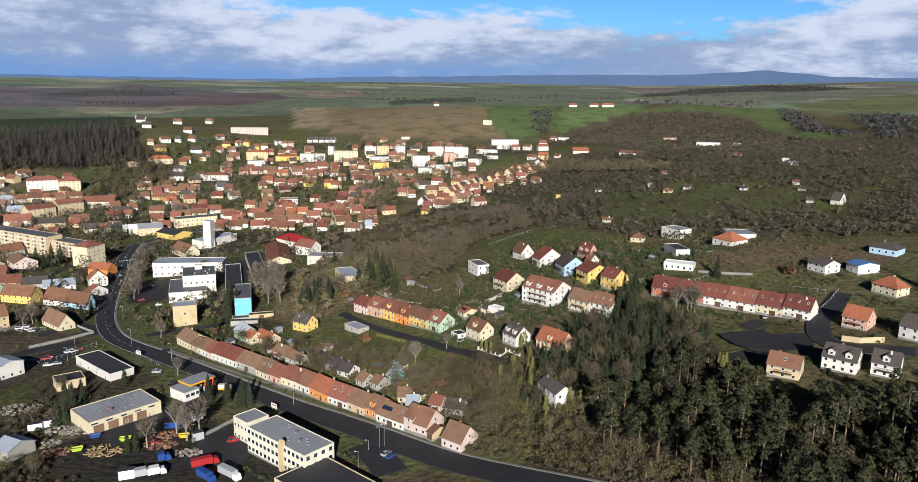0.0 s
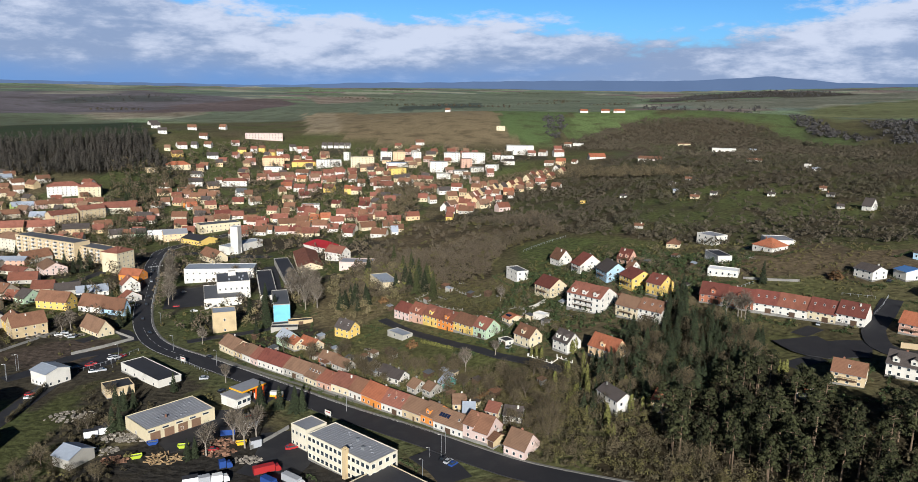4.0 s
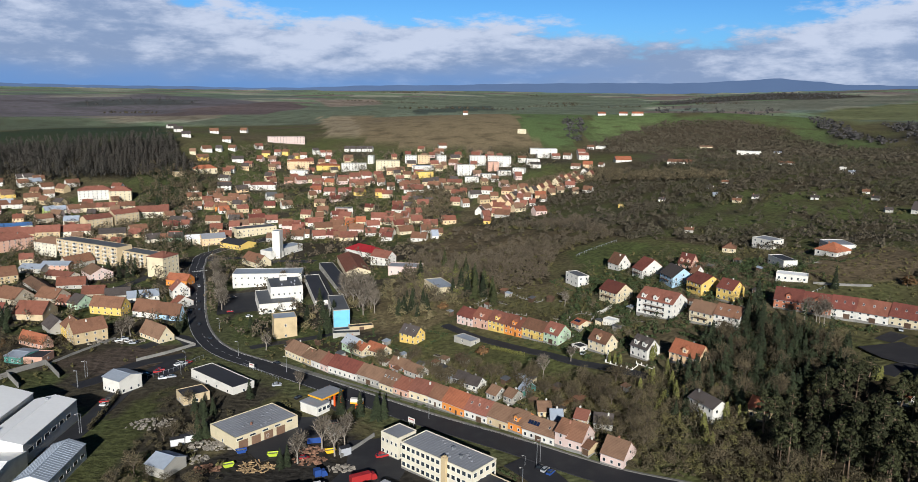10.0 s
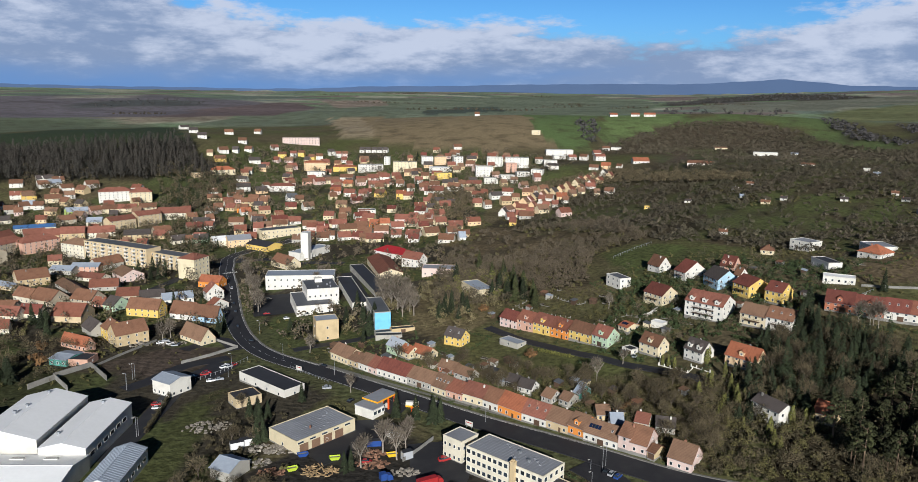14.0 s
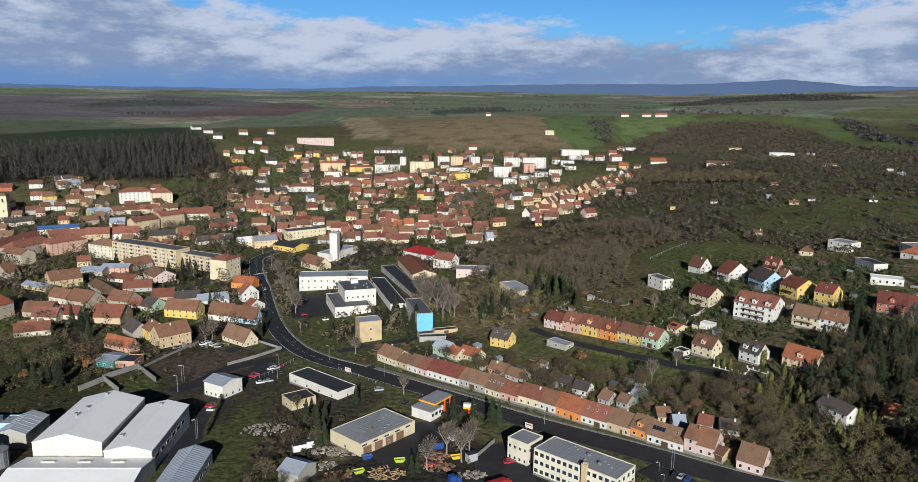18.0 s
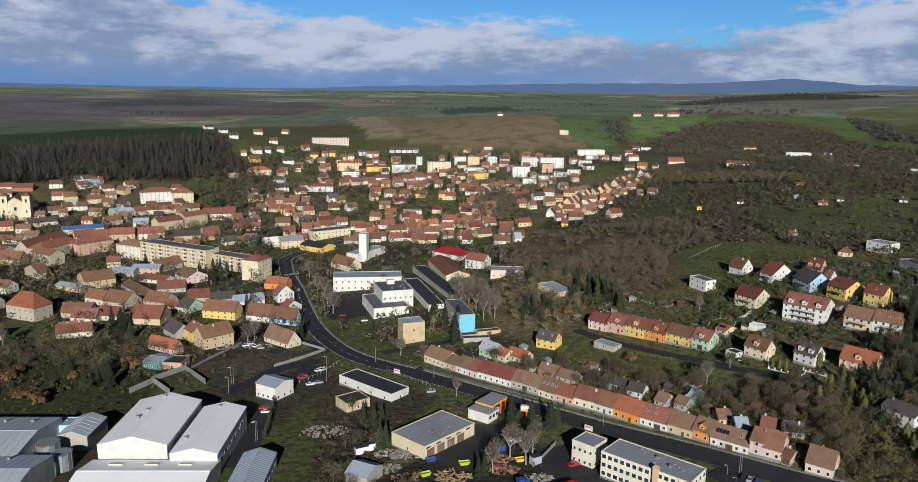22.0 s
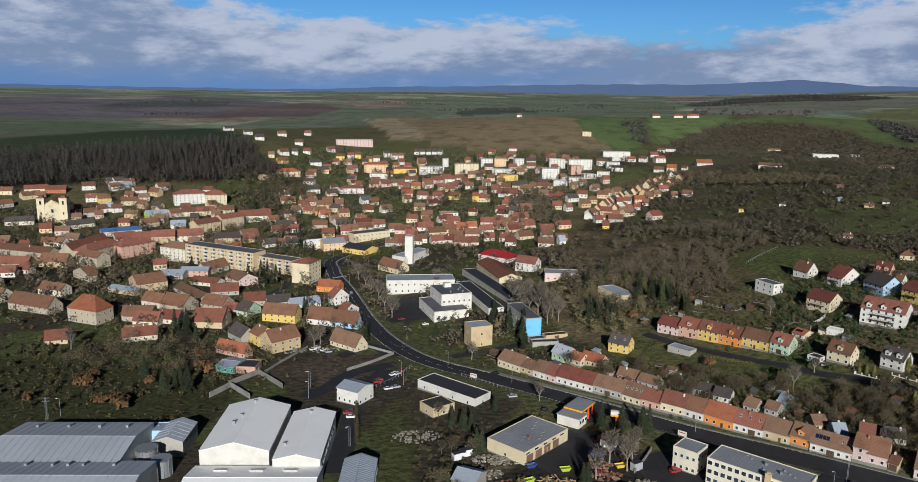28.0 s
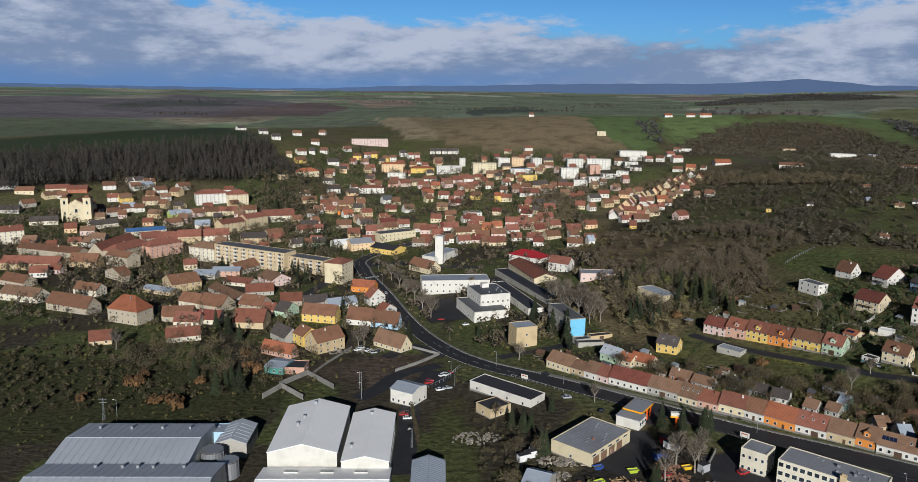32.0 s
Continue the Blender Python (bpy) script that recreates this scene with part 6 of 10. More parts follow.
house(-1, 979, -9, 10.2, 8.1, 5.4, "gable", 3.0, "cream", "brown", 2, False, wins=1.00, chimneys=1)
house(-80, 840, -1, 5.9, 8.0, 5.4, "gable", 3.0, "white", "red", 2, False, wins=1.00, chimneys=1)
house(-154, 863, 28, 12.1, 9.7, 5.4, "gable", 3.0, "white", "felt", 2, False, wins=1.00, chimneys=1)
house(-26, 840, -5, 10.3, 8.2, 7.6, "gable", 2.5, "yellow", "orange", 2, False, wins=1.00, chimneys=1)
house(11, 867, 1, 23.0, 12.0, 5.0, "gable", 4.0, "white", "red", 1, False, wins=1.00, chimneys=1)
house(36, 886, -18, 16.4, 12.0, 6.5, "gable", 3.0, "white", "brown", 2, False, wins=1.00, chimneys=1)
house(-404, 855, 29, 10.9, 8.7, 5.4, "gable", 3.0, "white", "old", 2, False, wins=1.00, chimneys=1)
house(-455, 910, 48, 12.3, 9.8, 5.4, "gable", 3.0, "white", "dark", 2, False, wins=1.00, chimneys=1)
house(-441, 906, 34, 12.5, 10.0, 5.4, "gable", 3.0, "cream", "brown", 2, False, wins=1.00, chimneys=1)
house(-398, 898, 41, 14.6, 11.7, 5.4, "gable", 3.0, "white", "brown", 2, False, wins=1.00, chimneys=1)
house(-445, 845, 38, 14.1, 11.3, 5.4, "gable", 3.0, "yellow", "old", 2, False, wins=1.00, chimneys=1)
house(-429, 815, 9, 12.1, 9.7, 5.4, "gable", 3.0, "white", "sheet", 2, False, wins=1.00, chimneys=1)
house(-417, 812, 23, 10.5, 8.4, 5.4, "gable", 3.0, "white", "brown", 2, False, wins=1.00, chimneys=1)
house(-415, 840, 24, 16.9, 12.0, 5.4, "gable", 3.0, "cream", "brown", 2, False, wins=1.00, chimneys=1)
house(-374, 793, 45, 10.7, 8.5, 5.4, "gable", 3.0, "lime", "sheet", 2, False, wins=1.00, chimneys=1)
house(-364, 795, 29, 12.6, 10.1, 5.4, "gable", 3.0, "white", "sheet", 2, False, wins=1.00, chimneys=1)
house(-351, 802, 44, 15.2, 12.0, 5.4, "gable", 3.0, "pink", "brown", 2, False, wins=1.00, chimneys=1)
house(-338, 807, 9, 15.2, 12.0, 5.4, "gable", 3.0, "cream", "brown", 2, False, wins=1.00, chimneys=1)
house(-322, 811, 14, 19.9, 12.0, 5.4, "gable", 3.0, "cream", "red", 2, False, wins=1.00, chimneys=1)
house(-302, 817, 20, 17.4, 12.0, 5.4, "gable", 3.0, "cream", "brown", 2, False, wins=1.00, chimneys=1)
house(-242, 777, 36, 10.4, 8.4, 5.4, "gable", 3.0, "yellow", "brown", 2, False, wins=1.00, chimneys=1)
house(-198, 844, 6, 17.4, 12.0, 5.4, "gable", 3.0, "tan", "brown", 2, False, wins=1.00, chimneys=1)
house(-198, 813, 11, 12.0, 9.6, 5.4, "gable", 3.0, "orange", "brown", 2, False, wins=1.00, chimneys=1)
house(-332, 755, 12, 14.4, 11.5, 5.4, "gable", 3.0, "white", "sheet", 2, False, wins=1.00, chimneys=1)
house(-364, 762, 40, 16.2, 12.0, 5.4, "gable", 3.0, "cream", "brown", 2, False, wins=1.00, chimneys=1)
house(-450, 889, 41, 13.8, 11.1, 5.4, "gable", 3.0, "white", "brown", 2, False, wins=1.00, chimneys=1)
house(-479, 885, 22, 14.2, 11.4, 5.4, "gable", 3.0, "white", "brown", 2, False, wins=1.00, chimneys=1)
house(-458, 844, 25, 12.0, 9.6, 5.4, "gable", 3.0, "white", "red", 2, False, wins=1.00, chimneys=1)
house(-437, 794, 30, 13.3, 10.6, 5.4, "gable", 3.0, "grey", "brown", 2, False, wins=1.00, chimneys=1)
house(-419, 880, 42, 13.5, 10.8, 5.4, "gable", 3.0, "white", "brown", 2, False, wins=1.00, chimneys=1)
house(-263, 788, 15, 32.6, 14.4, 7.6, "gable", 4.0, "white", "red", 2, False, wins=1.00, chimneys=1)
house(-300, 738, 51, 26.6, 13.2, 11.1, "gable", 3.5, "beige", "red", 4, False, wins=1.00, name='apartment_block', chimneys=1)
house(-283, 762, 50, 26.0, 13.2, 11.1, "gable", 3.5, "beige", "red", 4, False, wins=1.00, name='apartment_block', chimneys=1)
house(-268, 699, 19, 23.1, 12.0, 6.5, "gable", 3.0, "yellow", "dark", 2, False, wins=1.00, chimneys=1)
house(-326, 696, 17, 20.4, 13.2, 8.6, "gable", 4.0, "yellow", "red", 2, False, wins=1.00, chimneys=1)
house(-361, 694, 34, 18.2, 12.0, 6.5, "gable", 4.0, "white", "red", 2, False, wins=1.00, chimneys=1)
house(-344, 695, 14, 17.6, 12.0, 6.5, "gable", 4.0, "tan", "red", 2, False, wins=1.00, chimneys=1)
house(-380, 731, 29, 36.3, 16.8, 5.0, "gable", 1.5, "white", "blue", 1, False, wins=1.00, label='white hall with a bright blue metal roof', name='hall', chimneys=1)
house(-308, 708, 20, 29.2, 12.0, 6.5, "gable", 4.0, "white", "red", 2, False, wins=1.00, chimneys=1)
house(-136, 703, 34, 38.5, 14.4, 7.6, "flat", 0.0, "cream", "felt", 2, False, wins=1.00, name='office_building', chimneys=0)
house(-181, 671, 27, 18.3, 14.4, 6.5, "gable", 2.0, "white", "white", 2, False, wins=1.00, chimneys=1)
house(-165, 667, 25, 20.6, 14.4, 7.6, "gable", 2.5, "peach", "grey", 2, False, wins=1.00, chimneys=1)
house(-59, 772, 8, 18.1, 12.0, 6.5, "flat", 0.0, "white", "felt", 2, False, wins=1.00, chimneys=0)
house(-155, 734, 19, 10.7, 8.6, 4.0, "gable", 3.2, "salmon", "old", 1, False, wins=1.00, chimneys=1)
house(-146, 740, 24, 9.2, 8.0, 4.0, "gable", 3.2, "cream", "red", 1, False, wins=1.00, chimneys=1)
house(-190, 757, 5, 15.1, 12.0, 4.0, "gable", 3.2, "cream", "brown", 1, False, wins=1.00, chimneys=1)
house(-192, 801, 30, 10.9, 8.7, 4.0, "gable", 3.2, "white", "orange", 1, False, wins=1.00, chimneys=1)
house(-170, 766, 30, 13.6, 10.9, 4.0, "gable", 3.2, "white", "brown", 1, False, wins=1.00, chimneys=1)
house(-147, 759, 21, 16.3, 12.0, 4.0, "gable", 3.2, "cream", "maroon", 1, False, wins=1.00, chimneys=1)
house(-130, 751, 10, 12.5, 10.0, 4.0, "gable", 3.2, "white", "red", 1, False, wins=1.00, chimneys=1)
house(-112, 731, 9, 12.9, 10.3, 4.0, "gable", 3.2, "white", "brown", 1, False, wins=1.00, chimneys=1)
house(-95, 704, 5, 10.2, 8.2, 4.0, "gable", 3.2, "cream", "red", 1, False, wins=1.00, chimneys=1)
house(-82, 731, 3, 14.4, 11.6, 4.0, "gable", 3.2, "white", "red", 1, False, wins=1.00, chimneys=1)
house(-72, 711, 20, 17.4, 12.0, 4.0, "gable", 3.2, "cream", "brown", 1, False, wins=1.00, chimneys=1)
house(-59, 718, -7, 13.8, 11.0, 4.0, "gable", 3.2, "cream", "brown", 1, False, wins=1.00, chimneys=1)
house(-47, 723, -10, 8.8, 8.0, 4.0, "gable", 3.2, "orange", "orange", 1, False, wins=1.00, chimneys=1)
house(-37, 726, 9, 9.6, 8.0, 4.0, "gable", 3.2, "cream", "orange", 1, False, wins=1.00, chimneys=1)
house(-53, 693, -5, 13.4, 10.7, 4.0, "gable", 3.2, "white", "brown", 1, False, wins=1.00, chimneys=1)
house(-38, 697, 0, 13.7, 11.0, 4.0, "gable", 3.2, "pink", "brown", 1, False, wins=1.00, chimneys=1)
house(-24, 709, 15, 12.4, 9.9, 4.0, "gable", 3.2, "white", "red", 1, False, wins=1.00, chimneys=1)
house(-21, 740, -2, 13.2, 10.5, 4.0, "gable", 3.2, "pink", "red", 1, False, wins=1.00, chimneys=1)
house(-9, 744, -10, 9.1, 8.0, 4.0, "gable", 3.2, "cream", "red", 1, False, wins=1.00, chimneys=1)
house(-2, 771, -18, 11.9, 9.6, 4.0, "gable", 3.2, "white", "maroon", 1, False, wins=1.00, chimneys=1)
house(14, 754, 20, 15.6, 12.0, 4.0, "gable", 3.2, "salmon", "red", 1, False, wins=1.00, chimneys=1)
house(-10, 720, -13, 12.5, 10.0, 4.0, "gable", 3.2, "cream", "red", 1, False, wins=1.00, chimneys=1)
house(4, 711, 6, 12.7, 10.1, 4.0, "gable", 3.2, "pink", "brown", 1, False, wins=1.00, chimneys=1)
house(18, 717, 14, 11.2, 8.9, 4.0, "gable", 3.2, "cream", "red", 1, False, wins=1.00, chimneys=1)
house(32, 693, 2, 13.7, 11.0, 4.0, "gable", 3.2, "tan", "red", 1, False, wins=1.00, chimneys=1)
house(28, 667, 12, 9.3, 8.0, 4.0, "gable", 3.2, "white", "brown", 1, False, wins=1.00, chimneys=1)
house(9, 673, 19, 13.9, 11.2, 4.0, "gable", 3.2, "cream", "brown", 1, False, wins=1.00, chimneys=1)
house(-23, 677, 1, 9.8, 8.0, 4.0, "gable", 3.2, "white", "red", 1, False, wins=1.00, chimneys=1)
house(-7, 670, -16, 12.7, 10.2, 4.0, "gable", 3.2, "white", "red", 1, False, wins=1.00, chimneys=1)
house(-71, 678, 16, 12.0, 9.6, 4.0, "gable", 3.2, "white", "red", 1, False, wins=1.00, chimneys=1)
house(-90, 679, -8, 11.9, 9.5, 4.0, "gable", 3.2, "white", "brown", 1, False, wins=1.00, chimneys=1)
house(-42, 666, 8, 15.7, 12.0, 4.0, "gable", 3.2, "cream", "red", 1, False, wins=1.00, chimneys=1)
house(23, 632, -11, 13.3, 10.6, 4.0, "gable", 3.2, "white", "brown", 1, False, wins=1.00, chimneys=1)
house(36, 632, 11, 5.7, 8.0, 4.0, "gable", 3.2, "white", "sheet", 1, False, wins=1.00, chimneys=1)
house(-58, 677, -14, 9.9, 8.0, 4.0, "gable", 3.2, "pink", "maroon", 1, False, wins=1.00, chimneys=1)
house(-226, 758, -1, 16.4, 12.0, 4.0, "gable", 3.2, "white", "dark", 1, False, wins=1.00, chimneys=1)
house(-224, 682, 36, 13.0, 10.4, 4.0, "gable", 3.2, "white", "dark", 1, False, wins=1.00, chimneys=1)
house(-254, 723, 38, 16.0, 12.0, 4.0, "gable", 3.2, "cream", "brown", 1, False, wins=1.00, chimneys=1)
house(-204, 685, 9, 12.7, 10.1, 4.0, "gable", 3.2, "green", "dark", 1, False, wins=1.00, chimneys=1)
house(-481, 679, 35, 21.1, 14.4, 11.7, "gable", 4.0, "white", "red", 4, False, wins=1.00, name='apartment_block', chimneys=1)
house(-581, 859, 23, 20.6, 12.0, 4.5, "gable", 3.0, "white", "dark", 1, False, wins=1.00, chimneys=1)
house(-555, 847, 10, 19.6, 12.0, 4.5, "gable", 3.0, "cream", "brown", 1, False, wins=1.00, chimneys=1)
house(-531, 804, 49, 13.4, 10.7, 4.5, "gable", 3.0, "grey", "brown", 1, False, wins=1.00, chimneys=1)
house(-528, 863, 25, 24.0, 12.0, 4.5, "gable", 3.0, "cream", "red", 1, False, wins=1.00, chimneys=1)
house(-507, 867, 13, 21.3, 12.0, 4.5, "gable", 3.0, "brick", "red", 1, False, wins=1.00, chimneys=1)
house(-523, 840, 48, 19.2, 12.0, 4.5, "gable", 3.0, "beige", "old", 1, False, wins=1.00, chimneys=1)
house(-460, 805, 20, 15.5, 12.0, 4.5, "gable", 3.0, "white", "red", 1, False, wins=1.00, chimneys=1)
house(-454, 849, 34, 20.5, 12.0, 4.5, "gable", 3.0, "cream", "brown", 1, False, wins=1.00, chimneys=1)
house(-460, 911, 38, 18.3, 12.0, 4.5, "gable", 3.0, "white", "dark", 1, False, wins=1.00, chimneys=1)
house(-488, 752, 23, 25.4, 12.0, 4.5, "gable", 3.0, "white", "dark", 1, False, wins=1.00, chimneys=1)
house(-537, 780, 11, 21.3, 12.0, 4.5, "gable", 3.0, "grey", "dark", 1, False, wins=1.00, chimneys=1)
house(-430, 752, 43, 26.7, 12.0, 4.5, "gable", 3.0, "white", "dark", 1, False, wins=1.00, chimneys=1)
house(-429, 813, 36, 18.0, 12.0, 4.5, "gable", 3.0, "white", "brown", 1, False, wins=1.00, chimneys=1)
house(-512, 841, 21, 9.9, 8.0, 4.5, "gable", 3.0, "white", "brown", 1, False, wins=1.00, chimneys=1)
house(-441, 897, 43, 13.1, 10.5, 4.5, "gable", 3.0, "white", "sheet", 1, False, wins=1.00, chimneys=1)

# more small houses of the town
house(-142, 739, 9, 12.6, 10.1, 4.3, "gable", 2.9, "cream", "brown", 1, False, wins=1.00, chimneys=1)
house(-41, 1005, 13, 11.4, 9.1, 3.6, "gable", 2.8, "cream", "red", 1, False, wins=1.00, chimneys=1)
house(-105, 686, 8, 10.7, 8.6, 4.6, "gable", 2.8, "tan", "russet", 1, False, wins=1.00, chimneys=1)
house(-63, 929, 11, 11.3, 9.0, 5.1, "gable", 2.5, "white", "brown", 1, False, wins=1.00, chimneys=1)
house(1, 704, 21, 10.7, 8.5, 4.0, "gable", 3.0, "cream", "maroon", 1, False, wins=1.00, chimneys=1)
house(-321, 816, 29, 12.0, 9.6, 4.1, "gable", 3.0, "white", "russet", 1, False, wins=1.00, chimneys=1)
house(-254, 896, 36, 10.7, 8.6, 3.3, "gable", 3.0, "white", "old", 1, False, wins=1.00, chimneys=1)
house(-274, 788, 19, 8.6, 8.0, 3.2, "gable", 3.1, "cream", "brown", 1, False, wins=1.00, chimneys=1)
house(14, 1175, -17, 10.1, 8.1, 4.8, "gable", 2.8, "cream", "russet", 1, False, wins=1.00, chimneys=1)
house(-226, 818, 19, 9.9, 8.0, 5.4, "gable", 3.2, "white", "brown", 1, False, wins=1.00, chimneys=1)
house(-302, 1051, 11, 8.1, 8.0, 5.0, "gable", 2.6, "cream", "old", 1, False, wins=1.00, chimneys=1)
house(-112, 674, -4, 11.0, 8.8, 4.2, "gable", 2.8, "grey", "old", 1, False, wins=1.00, chimneys=1)
house(47, 1192, 8, 13.1, 10.5, 5.4, "gable", 3.0, "white", "brown", 1, False, wins=1.00, chimneys=1)
house(-212, 683, 11, 10.8, 8.7, 4.5, "gable", 2.4, "cream", "brown", 1, False, wins=1.00, chimneys=1)
house(-234, 1150, 28, 11.4, 9.1, 5.1, "gable", 2.8, "white", "red", 1, False, wins=1.00, chimneys=1)
house(-222, 736, 7, 7.7, 8.0, 4.0, "gable", 3.0, "cream", "maroon", 1, False, wins=1.00, chimneys=1)
house(-179, 976, 32, 12.8, 10.3, 3.6, "gable", 2.6, "cream", "maroon", 1, False, wins=1.00, chimneys=1)
house(-229, 803, -5, 11.8, 9.4, 5.4, "gable", 2.6, "grey", "old", 1, False, wins=1.00, chimneys=1)
house(-138, 1053, -6, 8.7, 8.0, 3.3, "gable", 3.4, "cream", "russet", 1, False, wins=1.00, chimneys=1)
house(-61, 767, 12, 11.6, 9.3, 4.6, "gable", 2.7, "cream", "russet", 1, False, wins=1.00, chimneys=1)
house(39, 1137, -18, 10.6, 8.5, 4.7, "gable", 3.0, "white", "brown", 1, False, wins=1.00, chimneys=1)
house(-208, 695, 1, 11.4, 9.1, 3.4, "gable", 2.8, "cream", "red", 1, False, wins=1.00, chimneys=1)
house(-105, 675, 23, 7.5, 8.0, 3.5, "gable", 2.9, "pink", "russet", 1, False, wins=1.00, chimneys=1)
house(-72, 995, 10, 13.6, 10.9, 4.6, "gable", 3.3, "tan", "brown", 1, False, wins=1.00, chimneys=1)
house(-52, 667, 7, 7.3, 8.0, 4.7, "gable", 2.9, "beige", "brown", 1, False, wins=1.00, chimneys=1)
house(-148, 767, 13, 8.0, 8.0, 5.4, "gable", 3.1, "cream", "brown", 1, False, wins=1.00, chimneys=1)
house(-223, 924, 11, 13.4, 10.7, 5.2, "gable", 2.8, "white", "old", 1, False, wins=1.00, chimneys=1)
house(-100, 722, 0, 9.2, 8.0, 4.5, "gable", 3.0, "white", "red", 1, False, wins=1.00, chimneys=1)
house(-90, 814, -4, 12.0, 9.6, 4.9, "gable", 2.8, "tan", "old", 1, False, wins=1.00, chimneys=1)
house(-139, 740, -2, 10.0, 8.0, 4.4, "gable", 2.7, "white", "old", 1, False, wins=1.00, chimneys=1)
house(-323, 838, 38, 8.6, 8.0, 5.0, "gable", 3.1, "tan", "brown", 1, False, wins=1.00, chimneys=1)
house(6, 738, -21, 7.6, 8.0, 4.6, "gable", 2.9, "pink", "russet", 1, False, wins=1.00, chimneys=1)
house(16, 974, -20, 8.9, 8.0, 4.1, "gable", 2.7, "grey", "brown", 1, False, wins=1.00, chimneys=1)
house(0, 737, 19, 9.9, 8.0, 3.9, "gable", 2.5, "tan", "brown", 1, False, wins=1.00, chimneys=1)
house(-18, 839, 4, 11.4, 9.1, 5.4, "gable", 2.7, "cream", "red", 1, False, wins=1.00, chimneys=1)
house(-152, 781, 30, 8.5, 8.0, 4.2, "gable", 3.0, "tan", "russet", 1, False, wins=1.00, chimneys=1)
house(-225, 878, 28, 13.4, 10.7, 4.2, "gable", 2.5, "white", "brown", 1, False, wins=1.00, chimneys=1)
house(-4, 790, 5, 11.1, 8.9, 4.5, "gable", 2.7, "white", "russet", 1, False, wins=1.00, chimneys=1)
house(-272, 710, 41, 9.0, 8.0, 3.5, "gable", 2.4, "white", "old", 1, False, wins=1.00, chimneys=1)
house(-82, 755, 8, 8.0, 8.0, 3.7, "gable", 3.2, "beige", "brown", 1, False, wins=1.00, chimneys=1)
house(-69, 884, 3, 10.7, 8.6, 3.3, "gable", 2.6, "pink", "maroon", 1, False, wins=1.00, chimneys=1)
house(-60, 730, 11, 10.5, 8.4, 4.9, "gable", 2.8, "cream", "red", 1, False, wins=1.00, chimneys=1)
house(-184, 862, 8, 10.1, 8.1, 4.2, "gable", 2.6, "white", "old", 1, False, wins=1.00, chimneys=1)
house(-107, 719, -1, 9.8, 8.0, 5.1, "gable", 2.7, "pink", "russet", 1, False, wins=1.00, chimneys=1)
house(42, 1149, 3, 13.3, 10.7, 5.0, "gable", 3.3, "white", "brown", 1, False, wins=1.00, chimneys=1)
house(-222, 772, 39, 8.1, 8.0, 3.9, "gable", 3.4, "pink", "brown", 1, False, wins=1.00, chimneys=1)
house(9, 835, -6, 9.1, 8.0, 3.4, "gable", 2.8, "grey", "brown", 1, False, wins=1.00, chimneys=1)
house(-147, 821, 8, 12.3, 9.9, 3.3, "gable", 3.2, "cream", "maroon", 1, False, wins=1.00, chimneys=1)
house(-221, 892, 20, 8.8, 8.0, 3.5, "gable", 2.9, "tan", "old", 1, False, wins=1.00, chimneys=1)
house(-96, 713, 17, 11.2, 9.0, 4.2, "gable", 3.0, "cream", "maroon", 1, False, wins=1.00, chimneys=1)
house(-143, 852, 16, 9.2, 8.0, 4.7, "gable", 3.4, "cream", "brown", 1, False, wins=1.00, chimneys=1)
house(-6, 650, -7, 9.3, 8.0, 4.5, "gable", 2.6, "white", "maroon", 1, False, wins=1.00, chimneys=1)
house(-127, 814, 29, 12.3, 9.8, 4.5, "gable", 3.4, "white", "old", 1, False, wins=1.00, chimneys=1)
house(17, 721, -13, 11.5, 9.2, 5.0, "gable", 2.8, "cream", "old", 1, False, wins=1.00, chimneys=1)
house(-192, 1068, 24, 13.4, 10.7, 5.4, "gable", 3.3, "pink", "red", 1, False, wins=1.00, chimneys=1)
house(-229, 740, 26, 12.9, 10.3, 3.5, "gable", 3.2, "white", "red", 1, False, wins=1.00, chimneys=1)
house(-66, 758, 23, 8.9, 8.0, 4.6, "gable", 2.5, "white", "maroon", 1, False, wins=1.00, chimneys=1)
house(-109, 913, -11, 11.5, 9.2, 5.2, "gable", 2.4, "grey", "maroon", 1, False, wins=1.00, chimneys=1)
house(-87, 733, 15, 11.9, 9.5, 4.4, "gable", 2.6, "cream", "maroon", 1, False, wins=1.00, chimneys=1)
house(-106, 859, 26, 8.7, 8.0, 4.9, "gable", 3.2, "cream", "brown", 1, False, wins=1.00, chimneys=1)
house(-84, 683, 1, 8.1, 8.0, 5.0, "gable", 2.6, "white", "brown", 1, False, wins=1.00, chimneys=1)
house(-6, 1145, -4, 8.7, 8.0, 4.1, "gable", 2.8, "grey", "maroon", 1, False, wins=1.00, chimneys=1)
house(-33, 781, -11, 9.2, 8.0, 4.8, "gable", 2.4, "cream", "maroon", 1, False, wins=1.00, chimneys=1)
house(-76, 834, 23, 12.4, 9.9, 3.5, "gable", 2.9, "pink", "maroon", 1, False, wins=1.00, chimneys=1)
house(38, 646, 3, 10.6, 8.5, 4.3, "gable", 2.4, "tan", "brown", 1, False, wins=1.00, chimneys=1)
house(-258, 808, 20, 9.8, 8.0, 4.7, "gable", 3.0, "cream", "russet", 1, False, wins=1.00, chimneys=1)

# ---- trees ----


BLOCK_TABLE = {"count": -1}


